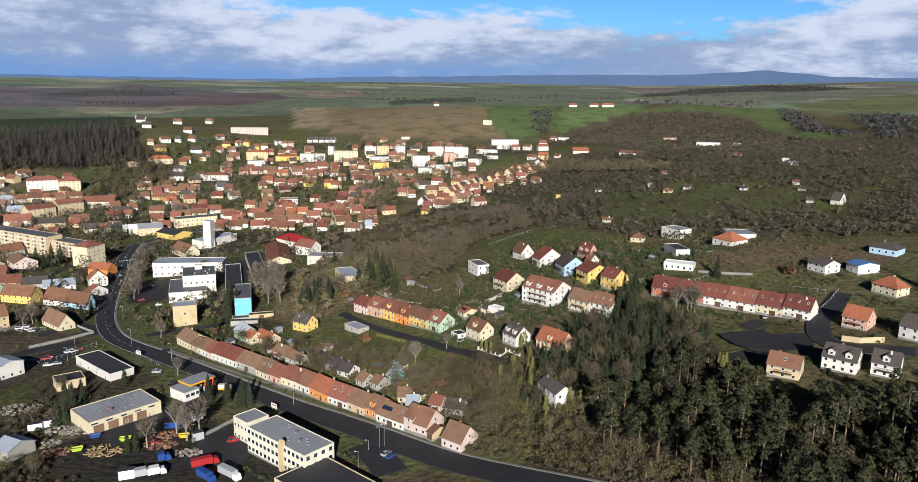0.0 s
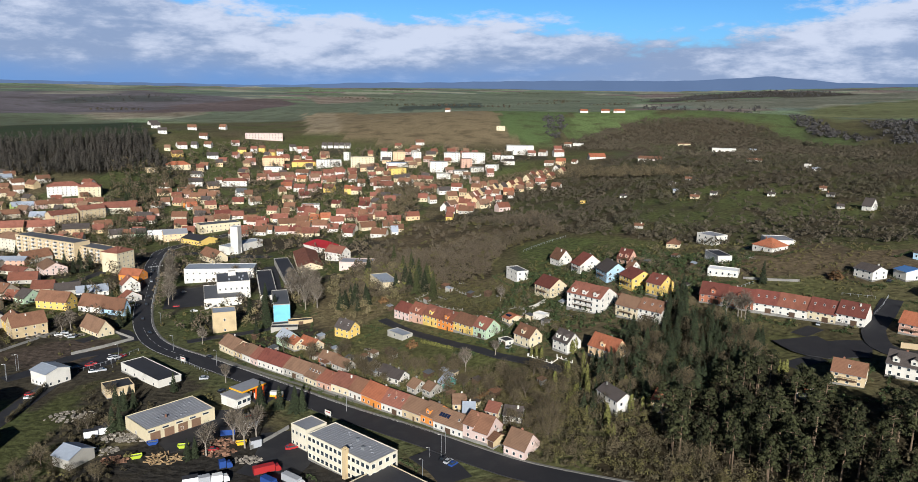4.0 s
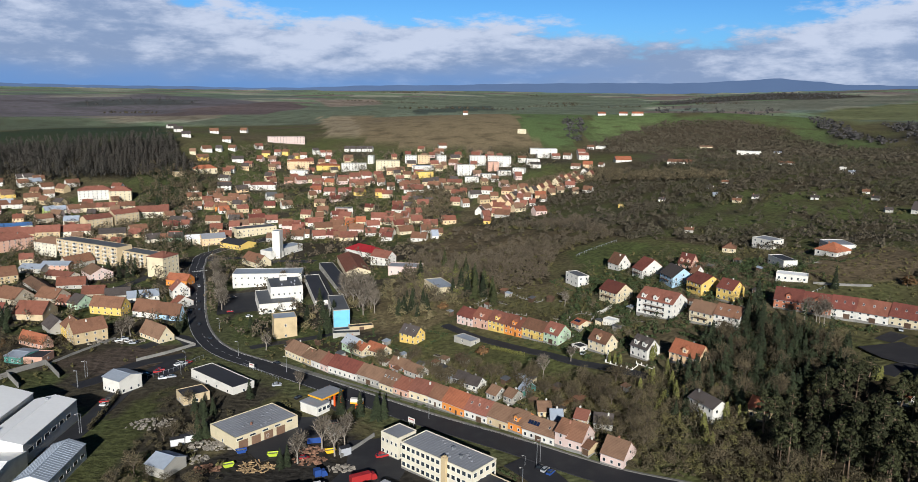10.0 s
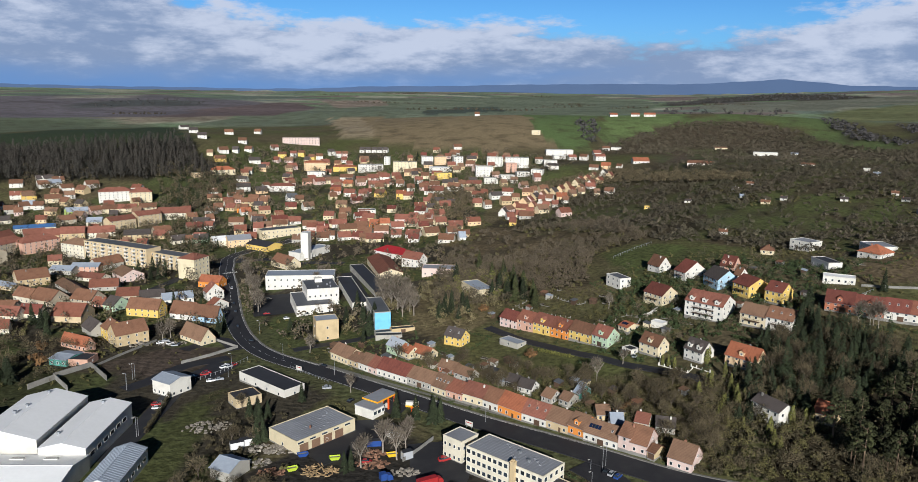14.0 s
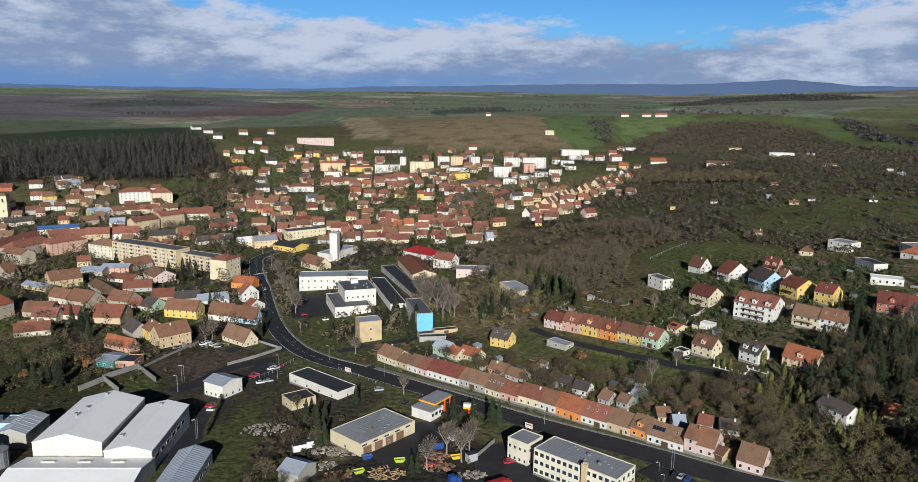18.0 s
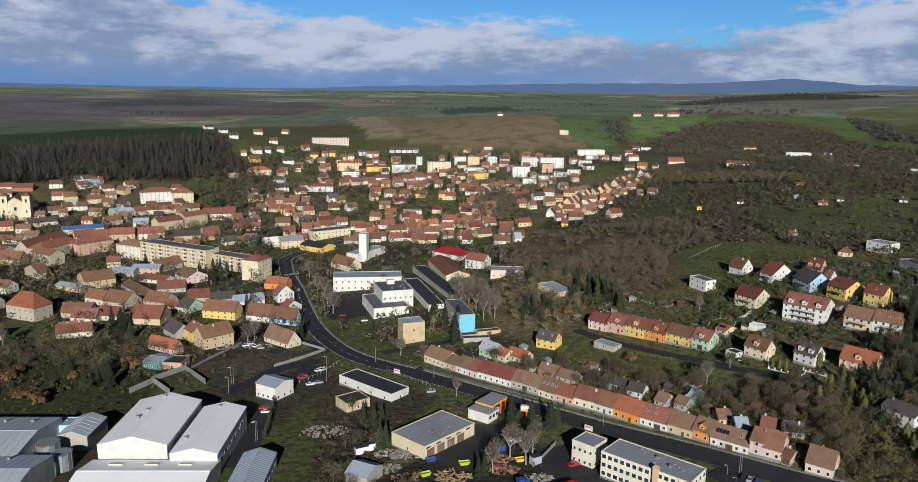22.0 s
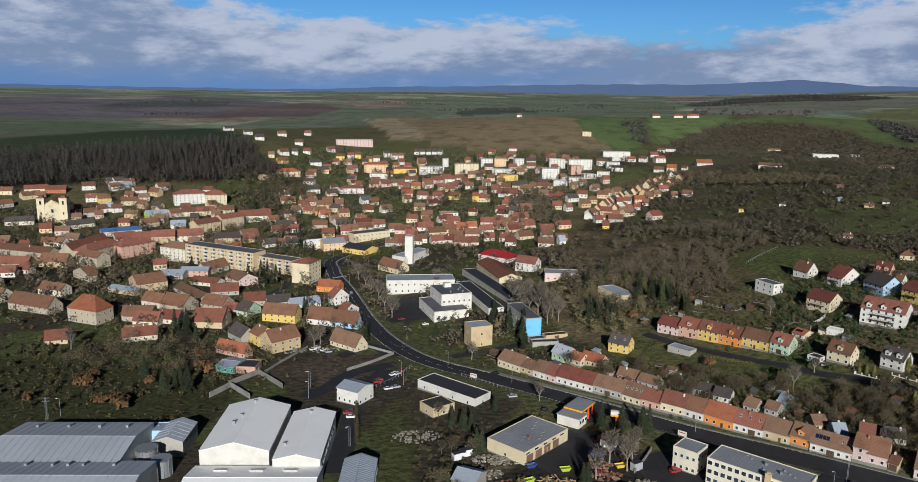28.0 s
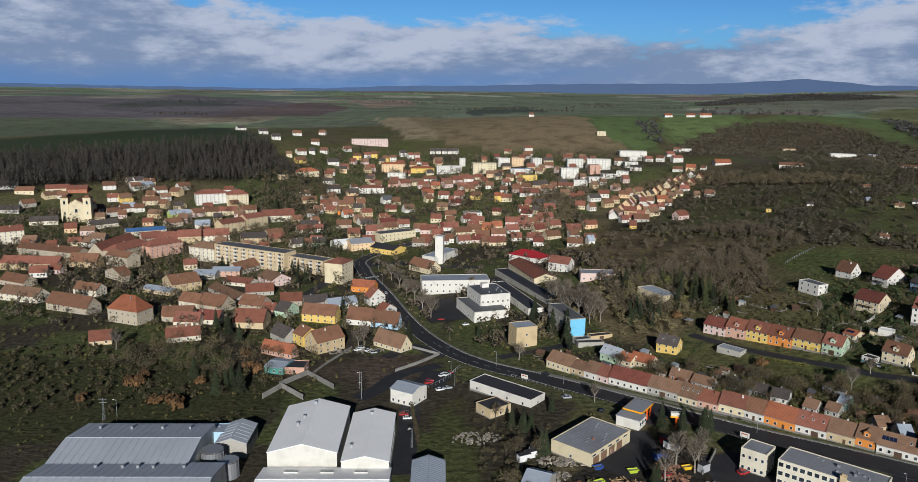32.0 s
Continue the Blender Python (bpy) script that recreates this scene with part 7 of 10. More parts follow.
def free(x, y):
    """Whether no road or building lies here."""
    t = BLOCK_TABLE
    if t["count"] != len(BLOCKED):
        lines = [q for q in BLOCKED if len(q) == 2]
        t["line"] = np.concatenate([np.c_[q[0], np.full(len(q[0]), q[1] ** 2)] for q in lines])
        t["box"] = np.array([q for q in BLOCKED if len(q) == 6])
        t["count"] = len(BLOCKED)
    a, b = t["line"], t["box"]
    if ((a[:, 0] - x) ** 2 + (a[:, 1] - y) ** 2 < a[:, 2]).any():
        return False
    dx, dy = x - b[:, 0], y - b[:, 1]
    return not ((np.abs(dx * b[:, 2] + dy * b[:, 3]) < b[:, 4]) & (np.abs(dy * b[:, 2] - dx * b[:, 3]) < b[:, 5])).any()


def sliver(v, f, p, d, length, width, rnd):
    """One thin leaf or twig: a long triangle pair from p along d."""
    d = d.normalized()
    side = d.cross(Vector((rnd.uniform(-1, 1), rnd.uniform(-1, 1), rnd.uniform(-1, 1)))).normalized() * width / 2
    k = len(v)
    v += [tuple(p), tuple(p + d * length * 0.5 + side), tuple(p + d * length), tuple(p + d * length * 0.5 - side)]
    f.append((k, k + 1, k + 2, k + 3))


def leaf(v, f, p, face, size, rnd):
    """One ragged clump of leaves or twig ends: a four-cornered scrap that faces roughly one way."""
    nrm = (face + Vector((rnd.gauss(0, 0.24), rnd.gauss(0, 0.24), rnd.gauss(0, 0.24)))).normalized()
    a = nrm.orthogonal().normalized()
    b = nrm.cross(a)
    t = rnd.uniform(0, 6.28)
    k = len(v)
    for i in range(4):
        u, r = t + i * 1.57 + rnd.uniform(-0.4, 0.4), size * rnd.uniform(0.35, 0.75)
        v.append(tuple(p + a * (math.cos(u) * r) + b * (math.sin(u) * r)))
    f.append((k, k + 1, k + 2, k + 3))


def ball_way(rnd, low=-0.45):
    """A random direction, seldom far below the level."""
    z, a = rnd.uniform(low, 1.0), rnd.uniform(0, 6.28)
    r = math.sqrt(1 - z * z)
    return Vector((math.cos(a) * r, math.sin(a) * r, z))


def crown_of(kind, seed, n, h, fat=1.0):
    """Foliage or twigs of a tree h metres high: lists of corners and faces."""
    rnd = random.Random(seed)
    v, f = [], []
    if kind in ("bare", "poplar"):
        wide = 0.2 if kind == "bare" else 0.085
        lobes = [(Vector((rnd.uniform(-wide, wide) * h, rnd.uniform(-wide, wide) * h, h * rnd.uniform(0.42, 0.8))), h * rnd.uniform(0.15, 0.25) * (1.0 if kind == "bare" else 0.62)) for _ in range(8)]
        for i in range(n):
            c, r = rnd.choice(lobes)
            d = Vector((rnd.gauss(0, 1), rnd.gauss(0, 1), rnd.gauss(0.25, 0.9))).normalized()
            p = c + d * r * rnd.uniform(0.25, 1.0)
            sliver(v, f, p, d + Vector((0, 0, 0.35)), rnd.uniform(0.09, 0.17) * h, 0.012 * h * fat, rnd)
    elif kind == "thicket":
        lobes = []
        for i in range(7):
            a, r = i * 0.9 + rnd.uniform(0, 0.7), h * rnd.uniform(0.04, 0.26)
            z = h * rnd.uniform(0.3, 0.74)
            lobes.append((Vector((math.cos(a) * r, math.sin(a) * r, z)), h * rnd.uniform(0.13, 0.24)))
        for i in range(n):
            c, r = lobes[i % 7]
            d = ball_way(rnd)
            leaf(v, f, c + d * r * rnd.uniform(0.6, 1.1), d + Vector((0, 0, 0.15)), h * 0.085 * fat * rnd.uniform(0.6, 1.5), rnd)
    elif kind == "grove":
        for i in range(n):
            u = (i + rnd.random()) / n
            a, r = rnd.uniform(0, 6.28), h * 0.13 * math.sin(math.pi * (0.12 + 0.8 * u)) * rnd.uniform(0.6, 1.15)
            face = Vector((math.cos(a), math.sin(a), 0.5 * u))
            leaf(v, f, Vector((math.cos(a) * r, math.sin(a) * r, h * (0.28 + 0.72 * u))), face, h * 0.075 * fat, rnd)
    elif kind == "spruce":
        for i in range(n):
            u = (i + rnd.random()) / n
            z = h * (0.1 + 0.88 * u)
            r = h * 0.2 * (1 - u) ** 0.85 + 0.15
            a = rnd.uniform(0, 2 * math.pi)
            d = Vector((math.cos(a), math.sin(a), -0.35))
            p, long, side = Vector((0, 0, z)) + d * r * rnd.uniform(0.1, 0.4), r * rnd.uniform(0.6, 0.95), Vector((-math.sin(a), math.cos(a), rnd.uniform(-0.4, 0.4))) * (0.25 + 0.02 * h) * (1.15 - 0.6 * u)
            k = len(v)
            v += [tuple(p), tuple(p + d * long * 0.55 + side), tuple(p + d * long), tuple(p + d * long * 0.55 - side)]
            f.append((k, k + 1, k + 2, k + 3))
    elif kind == "pine":
        lobes = []
        for i in range(26):
            u = (i + rnd.random()) / 26
            a, r = rnd.uniform(0, 6.28), h * (0.2 * (1 - u) ** 0.6 + 0.02) * rnd.uniform(0.25, 1.0)
            lobes.append((Vector((math.cos(a) * r, math.sin(a) * r, h * (0.4 + 0.55 * u))), h * rnd.uniform(0.05, 0.095)))
        for i in range(n):
            c, r = lobes[i % 26]
            d = ball_way(rnd)
            leaf(v, f, c + Vector((d.x, d.y, d.z * 0.55)) * r * rnd.uniform(0.55, 1.15), d + Vector((0, 0, 0.3)), h * rnd.uniform(0.02, 0.042), rnd)
    elif kind == "column":
        for i in range(n):
            z = h * rnd.uniform(0.02, 1.0)
            r = h * 0.16 * math.sin(math.pi * min(0.96, 0.2 + 0.8 * z / h)) ** 0.7
            a = rnd.uniform(0, 2 * math.pi)
            leaf(v, f, Vector((math.cos(a) * r * rnd.uniform(0.7, 1.1), math.sin(a) * r * rnd.uniform(0.7, 1.1), z)), Vector((math.cos(a), math.sin(a), 0.35)), 0.085 * h * rnd.uniform(0.6, 1.3), rnd)
    else:                       # bush
        lobes = [(Vector((rnd.uniform(-0.3, 0.3), rnd.uniform(-0.3, 0.3), rnd.uniform(0.15, 0.5))) * h, rnd.uniform(0.22, 0.4) * h) for _ in range(5)]
        for i in range(n):
            c, r = lobes[i % 5]
            d = ball_way(rnd, -0.2)
            leaf(v, f, c + d * r * rnd.uniform(0.65, 1.15), d, h * 0.16 * fat ** 0.6 * rnd.uniform(0.6, 1.4), rnd)
    return v, f


def trunk_of(kind, seed, h, mat):
    rnd = random.Random(seed)
    s = Shape()
    if kind in ("spruce", "column", "bush"):
        s.tube((0, 0, -0.6), (0, 0, h * 0.9), h * 0.018 + 0.05, 0.03, 6)
    elif kind == "pine":
        top = Vector((rnd.uniform(-0.03, 0.03) * h, rnd.uniform(-0.03, 0.03) * h, h * 0.9))
        s.tube((0, 0, -0.6), top * 0.55, h * 0.017, h * 0.012, 7)
        s.tube(top * 0.55, top, h * 0.012, 0.05, 6)
        for i in range(9):
            p = top * rnd.uniform(0.5, 0.95)
            a = rnd.uniform(0, 6.28)
            s.tube(p, p + Vector((math.cos(a) * h * 0.11, math.sin(a) * h * 0.11, h * 0.03)), h * 0.006, 0.02, 4)
    else:
        fork = Vector((rnd.uniform(-0.02, 0.02) * h, rnd.uniform(-0.02, 0.02) * h, h * 0.3))
        s.tube((0, 0, -0.6), fork, h * 0.024, h * 0.017, 7)
        for i in range(7):
            a = i * 0.9 + rnd.uniform(0, 0.6)
            e = fork + Vector((math.cos(a) * h * 0.13, math.sin(a) * h * 0.13, h * rnd.uniform(0.2, 0.34)))
            s.tube(fork, e, h * 0.012, h * 0.006, 5)
            for j in range(3):
                b = a + rnd.uniform(-0.9, 0.9)
                s.tube(e, e + Vector((math.cos(b) * h * 0.1, math.sin(b) * h * 0.1, h * rnd.uniform(0.08, 0.2))), h * 0.006, 0.015, 4)
    return s.mesh("trunk", mat)


TREES = {}


def tree(kind, x, y, h, mats, label, category, variant=0, group="", n=0, z=None):
    """A tree of its own: trunk and crown."""
    key = (kind, variant, mats[1].name)
    if key not in TREES:
        n = n or dict(bare=640, poplar=640, spruce=460, pine=900, column=240, bush=180)[kind]
        base = dict(bare=9.0, poplar=11.0, spruce=12.0, pine=16.0, column=4.5, bush=2.6)[kind]
        v, f = crown_of(kind, variant * 17 + len(kind), n, base)
        TREES[key] = (trunk_of(kind, variant, base, mats[0]), mesh_of("crown", v, f, [mats[1]]), base)
    tm, cm, base = TREES[key]
    rnd = random.Random(int(x * 31 + y * 17))
    k = h / base
    w = k * rnd.uniform(0.85, 1.2)
    m = Matrix.LocRotScale((x, y, (height(x, y) if z is None else z) - 0.05), Euler((0, 0, rnd.uniform(0, 6.28))), (w, w, k))
    top = empty({"bush": "bush", "column": "thuja", "poplar": "bare_tree"}.get(kind, kind + "_tree").replace("bare_tree", "bare_tree"), m, label, category, group)
    part("trunk", tm, top)
    part("crown", cm, top)
    return top


def stuff(name, kind, spots, mat, label, n=40, base=4.0, variants=3, fat=2.5):
    """Many plants too many to count, joined into one mesh. spots: x, y, size."""
    temps = []
    for i in range(variants):
        v, f = crown_of(kind, 100 + i, n, base, fat)
        temps.append((np.array(v), np.array(f)))
    vs, fs, k = [], [], 0
    rnd = np.random.RandomState(len(spots))
    zz = heights([q[0] for q in spots], [q[1] for q in spots])
    for (x, y, size), z in zip(spots, zz):
        v, f = temps[rnd.randint(variants)]
        a, sc = rnd.uniform(0, 6.28), size / base
        c, s_ = math.cos(a) * sc, math.sin(a) * sc
        w = np.stack([v[:, 0] * c - v[:, 1] * s_ + x, v[:, 0] * s_ + v[:, 1] * c + y, v[:, 2] * sc * rnd.uniform(0.8, 1.2) + z - 0.1], 1)
        vs.append(w)
        fs.append(f + k)
        k += len(v)
    v, f = np.concatenate(vs), np.concatenate(fs)
    me = bpy.data.meshes.new(name)
    me.vertices.add(len(v))
    me.vertices.foreach_set("co", v.astype(np.float32).ravel())
    me.loops.add(f.size)
    me.loops.foreach_set("vertex_index", f.astype(np.int32).ravel())
    me.polygons.add(len(f))
    me.polygons.foreach_set("loop_start", np.arange(0, f.size, 4, dtype=np.int32))
    me.polygons.foreach_set("loop_total", np.full(len(f), 4, dtype=np.int32))
    me.update(calc_edges=True)
    me.materials.append(mat)
    return tagged(new(name, me), label, "vegetation", kind="stuff")


def spread(poly, count, lo, hi, seed, keep=None):
    """Random places in a polygon that are free of roads and houses, with a size each."""
    rnd = random.Random(seed)
    xs, ys = [p[0] for p in poly], [p[1] for p in poly]
    out, tries = [], 0
    while len(out) < count and tries < count * 8:
        tries += 1
        x, y = rnd.uniform(min(xs), max(xs)), rnd.uniform(min(ys), max(ys))
        if within(poly, x, y) and free(x, y) and (keep is None or keep(x, y, rnd)):
            out.append((x, y, rnd.uniform(lo, hi)))
    return out

# small houses filling the streets of the far town, too many to tell apart
FILL_WALLS = ("white", "cream", "peach", "tan", "pink", "beige")
FILL_ROOFS = ("red", "brown", "dark", "old", "russet")
fill = Shape()


def fill_houses(spots, seed, yaw, jitter, low, high):
    rnd = random.Random(seed)
    for x, y in spots:
        x, y = x + rnd.gauss(0, 2.0), y + rnd.gauss(0, 2.0)
        L, D = rnd.uniform(7.5, 14), rnd.uniform(7, 10)
        if any(within(poly, x, y) for poly in (PARK_WEST, GARDENS_MID, PARK_CONIFER)) or any(len(q) == 6 and math.hypot(q[0] - x, q[1] - y) < max(q[4], q[5]) + L * 0.58 for q in BLOCKED) or not free(x, y):
            continue
        a = yaw + rnd.uniform(-jitter, jitter)
        h, r = rnd.uniform(low, high), rnd.uniform(3.4, 4.6)
        m = pose(x, y, height(x, y), 0, 0, a)
        BLOCKED.append((x, y, math.cos(radians(a)), math.sin(radians(a)), L / 2 + 1, D / 2 + 1))
        for s, slot in ((body_walls(L, D, h, r, "gable"), rnd.randrange(6)), (gable_roof(L, D, h, r), 6 + rnd.randrange(5))):
            k = len(fill.v)
            fill.v += [tuple(m @ Vector(p)) for p in s.v]
            fill.f += [tuple(k + i for i in q) for q in s.f]
            fill.s += [slot] * len(s.f)
        for i in range(3):
            wx = -L / 2 + (i + 0.5) * L / 3
            fill.box(wx - 0.6, wx + 0.6, -D / 2 - 0.05, -D / 2 + 0.02, h * 0.35, h * 0.35 + 1.3, 11, m)
        cx = rnd.uniform(-0.3, 0.3) * L
        fill.box(cx - 0.35, cx + 0.35, 0.5, 1.1, h + r * 0.7, h + r + 1.0, 12, m)


HAMLET = np.array([(92, 742), (118, 795), (150, 845), (180, 885), (208, 920), (240, 950)])
hamlet = [tuple(a + (b - a) * k / 5 + side * np.array((-(b - a)[1], (b - a)[0])) / np.hypot(*(b - a)) * 11) for a, b in zip(HAMLET, HAMLET[1:]) for k in range(5) for side in (-1, 1)]
fill_houses(hamlet, 5, 58, 8, 3.0, 4.2)
rnd = random.Random(21)
fill_houses([(rnd.uniform(-250, 140), rnd.uniform(700, 1130)) for _ in range(230)], 6, 5, 25, 3.4, 5.2)
fill_houses([(rnd.uniform(-460, -150), rnd.uniform(560, 900)) for _ in range(120)], 7, 0, 25, 3.4, 5.2)
tagged(new("far_houses", fill.mesh("far_houses", *[PLASTER[k] for k in FILL_WALLS], *[ROOF[k] for k in FILL_ROOFS], MAT_GLASS, MAT_BRICK)), "pale plastered houses with red and brown tiled roofs crowding the far town", "houses", kind="stuff")

# ---- single buildings ----


def vents(hall, spots, size=0.9):
    for x, y, z in spots:
        s = Shape().box(-size / 2, size / 2, -size / 2, size / 2, -0.5, 0.7).box(-size / 2 - 0.15, size / 2 + 0.15, -size / 2 - 0.15, size / 2 + 0.15, 0.7, 0.85)
        part("roof_vent", s.mesh("roof_vent", MAT_METAL), hall, pose(x, y, z))


W_HALL = dict(storeys=1, wins=0.0, chimneys=0, name="works_hall", group="halls of the works", over=0.2)
hall = house(-142.5, 274, 90, 40.3, 24.7, 11.2, "gable", 3.2, "white", "white", label="large white works hall with a low white metal roof", **W_HALL)
vents(hall, [(-2.6, 4.5, 13.9), (15.6, 0.7, 14.6), (3.9, 3.2, 13.8)])
hall = house(-119.9, 271.4, 90, 41, 16.9, 9.1, "gable", 2, "white", "white", label="long white works hall with a low white metal roof", **W_HALL)
vents(hall, [(15.6, 0.7, 11.1), (-10.4, 5.9, 10)])
for i in range(6):
    put_window(hall, -15.6 + i * 5.7, -8.45, 4.2, 0, 3.8, 1.8, True)
hall = house(-133.1, 239.5, 0, 44.9, 24.1, 6, "gable", 2.2, "white", "white", label="low white works hall with roof lights", **W_HALL)
for xs in (-9, 0.5, 9.5):
    part("roof_light", Shape().box(-2.4, 2.4, -0.9, 0.9, 0, 0.35).box(-2.2, 2.2, -0.7, 0.7, 0.35, 0.4, 1).mesh("roof_light", MAT_FRAME, MAT_GLASS), hall, pose(xs * 1.3, 6.0, 7.5, -10.4, 0, 0))
hall = house(-205.7, 264.6, 0, 48.8, 35.1, 8.8, "gable", 2.7, "white", "pale", label="wide grey works hall with a shallow metal roof", **W_HALL)
vents(hall, [(-16.9, 11.1, 10.1), (-5.2, 11.1, 10.1), (6.5, 11.1, 10.1), (16.9, 11.1, 10.1)], 0.8)
hall = house(-199.3, 235.6, 0, 61.1, 29.9, 8.8, "gable", 2.7, "white", "pale", label="wide grey works hall with a shallow metal roof", **W_HALL)
vents(hall, [(-11.7, 9.8, 10), (-2.6, 9.8, 10), (2.6, 9.8, 10), (7.8, 9.8, 10), (18.2, 9.8, 10)], 0.9)
house(-172.4, 279.8, 90, 17.6, 11.7, 6.2, "gable", 2, "grey", "pale", label="grey store shed with a pale roof beside the works", **W_HALL)
hall = house(-97.5, 242.5, 90, 27.3, 11.7, 6, "gable", 2, "white", "sheet", label="white shed with a ribbed metal roof", **W_HALL)
for i in range(5):
    put_window(hall, -10.4 + i * 5.2, -5.85, 2.0, 0, 3.0, 1.5, True)
house(-183.3, 283.4, 0, 13, 7.8, 6.5, "flat", 0, "blue", "sheet", label="low blue-grey annexe of the works", **W_HALL)
house(58.2, 214.5, -43, 28.6, 20.8, 4.7, "flat", 0, "cream", "tar", label="low hall with a black flat roof beside the office building", **dict(W_HALL, group=""))
for x, y, r, h in ((-176.8, 262.6, 3.9, 8.0), (-169.6, 257.4, 3.6, 6.5), (-172.2, 250.9, 3.4, 5.5)):
    tank = empty("storage_tank", pose(x, y, height(x, y)), "dark round metal storage tank beside the works", "tank", "tanks of the works")
    s = Shape().prism([(r * math.cos(a * math.pi / 12), r * math.sin(a * math.pi / 12)) for a in range(24)], -1, h)
    part("shell", s.mesh("shell", MAT_METAL), tank)
    for a in range(12):
        c, s_ = math.cos(a * math.pi / 6), math.sin(a * math.pi / 6)
        part("rib", Shape().tube((r * 1.03 * c, r * 1.03 * s_, 0), (r * 1.03 * c, r * 1.03 * s_, h + 0.5), 0.08, 0.08, 5).mesh("rib", MAT_METAL), tank)
    part("rail", Shape().prism([(1.04 * r * math.cos(a * math.pi / 12), 1.04 * r * math.sin(a * math.pi / 12)) for a in range(24)], h - 0.25, h - 0.1).mesh("rail", MAT_DARKWOOD), tank)

# upper storey of the stepped office block, and its roof house
upper = house(-61.8, 473.9, -72.7, 25.4, 20.2, 12.5, "flat", 0, "white", "felt", 2, True, "office_block", "white upper storeys of a stepped office block", wins=1.2, chimneys=0, skip="l")
part("roof_house", Shape().box(-8.5, -4.5, -2.6, 2, 12.3, 15.3).mesh("roof_house", PLASTER["white"]), upper)
vents(upper, [(3.9, 3.9, 12.7), (7.8, -2.6, 12.7), (0, 6.5, 12.7), (9.1, 5.2, 12.7)], 0.7)

# filling station
station = empty("filling_station", pose(-9.8, 300.0, height(-9.8, 300.0), 0, 0, 53) @ Matrix.Scale(1.3, 4), "filling station with an orange-edged canopy and white kiosk", "filling station")
part("canopy", Shape().box(-4.9, 4.9, -3.2, 3.2, 4.5, 4.95).mesh("canopy", ROOF["grey"]), station)
m_or = material("orange_paint", lin(240, 170, 20), 0.5, vary=0)
m_red = material("red_orange_paint", lin(226, 92, 28), 0.5, vary=0)
for x0, x1, y0, y1 in ((-5.0, 5.0, -3.3, -3.2), (-5.0, 5.0, 3.2, 3.3), (4.9, 5.0, -3.2, 3.2), (-5.0, -4.9, -3.2, 3.2)):
    part("fascia", Shape().box(x0, x1, y0, y1, 4.4, 4.9).mesh("fascia", m_or), station, None, "yellow-orange canopy edge")
for x, y in ((4.3, -2.6), (4.3, 2.6), (1.2, -2.6)):
    part("column", Shape().box(x - 0.22, x + 0.22, y - 0.22, y + 0.22, -0.5, 4.3).mesh("column", m_red), station, None, "red-orange canopy column")
kiosk = part("kiosk", Shape().box(-7.5, -2.0, -3.5, 4.2, -1, 3.0).mesh("kiosk", PLASTER["white"]), station, None, "white flat-roofed kiosk")
part("roof", Shape().box(-7.7, -1.8, -3.7, 4.4, 3.0, 3.25).mesh("roof", ROOF["grey"]), kiosk)
for i in range(3):
    part("window", window_mesh(1.6, 1.3, 0)[2], kiosk, pose(-6.3 + i * 1.9, -3.5, 1.0))
for y in (-1.2, 1.2):
    part("fuel_pump", Shape().box(1.6, 2.2, y - 0.4, y + 0.4, -0.2, 1.7).mesh("fuel_pump", PLASTER["white"]), station)
mast = empty("price_sign", pose(4.2, 292.0, height(4.2, 292.0), 0, 0, -8) @ Matrix.Scale(1.25, 4), "yellow and white fuel sign box on an orange mast", "sign")
part("mast", Shape().box(-0.4, 0.4, -0.3, 0.3, -0.5, 3.6).mesh("mast", m_red), mast)
part("box", Shape().box(-2.1, 2.1, -0.7, 0.7, 3.6, 5.4).mesh("box", PLASTER["white"]), mast)
part("band", Shape().box(-2.13, 2.13, -0.73, 0.73, 3.6, 4.2).mesh("band", m_or), mast, None, "yellow band under the sign box")

# church with two towers
church = empty("church", pose(-461.5, 764.4, height(-461.5, 764.4), 0, 0, 8) @ Matrix.Scale(1.3, 4), "cream baroque church with twin towers", "church")
part("nave", body_walls(15, 26, 12, 5, "flat").mesh("nave", PLASTER["cream"]), church, pose(0, 13, 0))
part("roof", gable_roof(26, 15, 12, 6, 0.4).mesh("roof", ROOF["brown"]), church, pose(0, 13, 0, 0, 0, 90))
part("gable", Shape().quad([(-7.5, -0.1, 12), (7.5, -0.1, 12), (4, -0.1, 15.5), (0, -0.1, 18), (-4, -0.1, 15.5)]).quad([(-7.5, 0.6, 12), (-4, 0.6, 15.5), (0, 0.6, 18), (4, 0.6, 15.5), (7.5, 0.6, 12)]).mesh("gable", PLASTER["cream"]), church)
for sx in (-8.2, 8.2):
    tw = part("tower", Shape().box(-2.8, 2.8, -0.4, 5.2, -2, 19).box(-3.1, 3.1, -0.7, 5.5, 11.8, 12.4).box(-3.1, 3.1, -0.7, 5.5, 18.4, 19).mesh("tower", PLASTER["cream"]), church, pose(sx, 0, 0))
    part("cap", Shape().prism([(-2.9, -0.5), (2.9, -0.5), (2.9, 5.3), (-2.9, 5.3)], 19, 19.8).prism([(-1.6, 0.8), (1.6, 0.8), (1.6, 4), (-1.6, 4)], 19.8, 21).mesh("cap", ROOF["brown"]), tw)
    put_window(tw, 0, -0.4, 14, 0, 1.6, 3.0, False)
    put_window(tw, 0, -0.4, 6, 0, 1.2, 2.2, False)
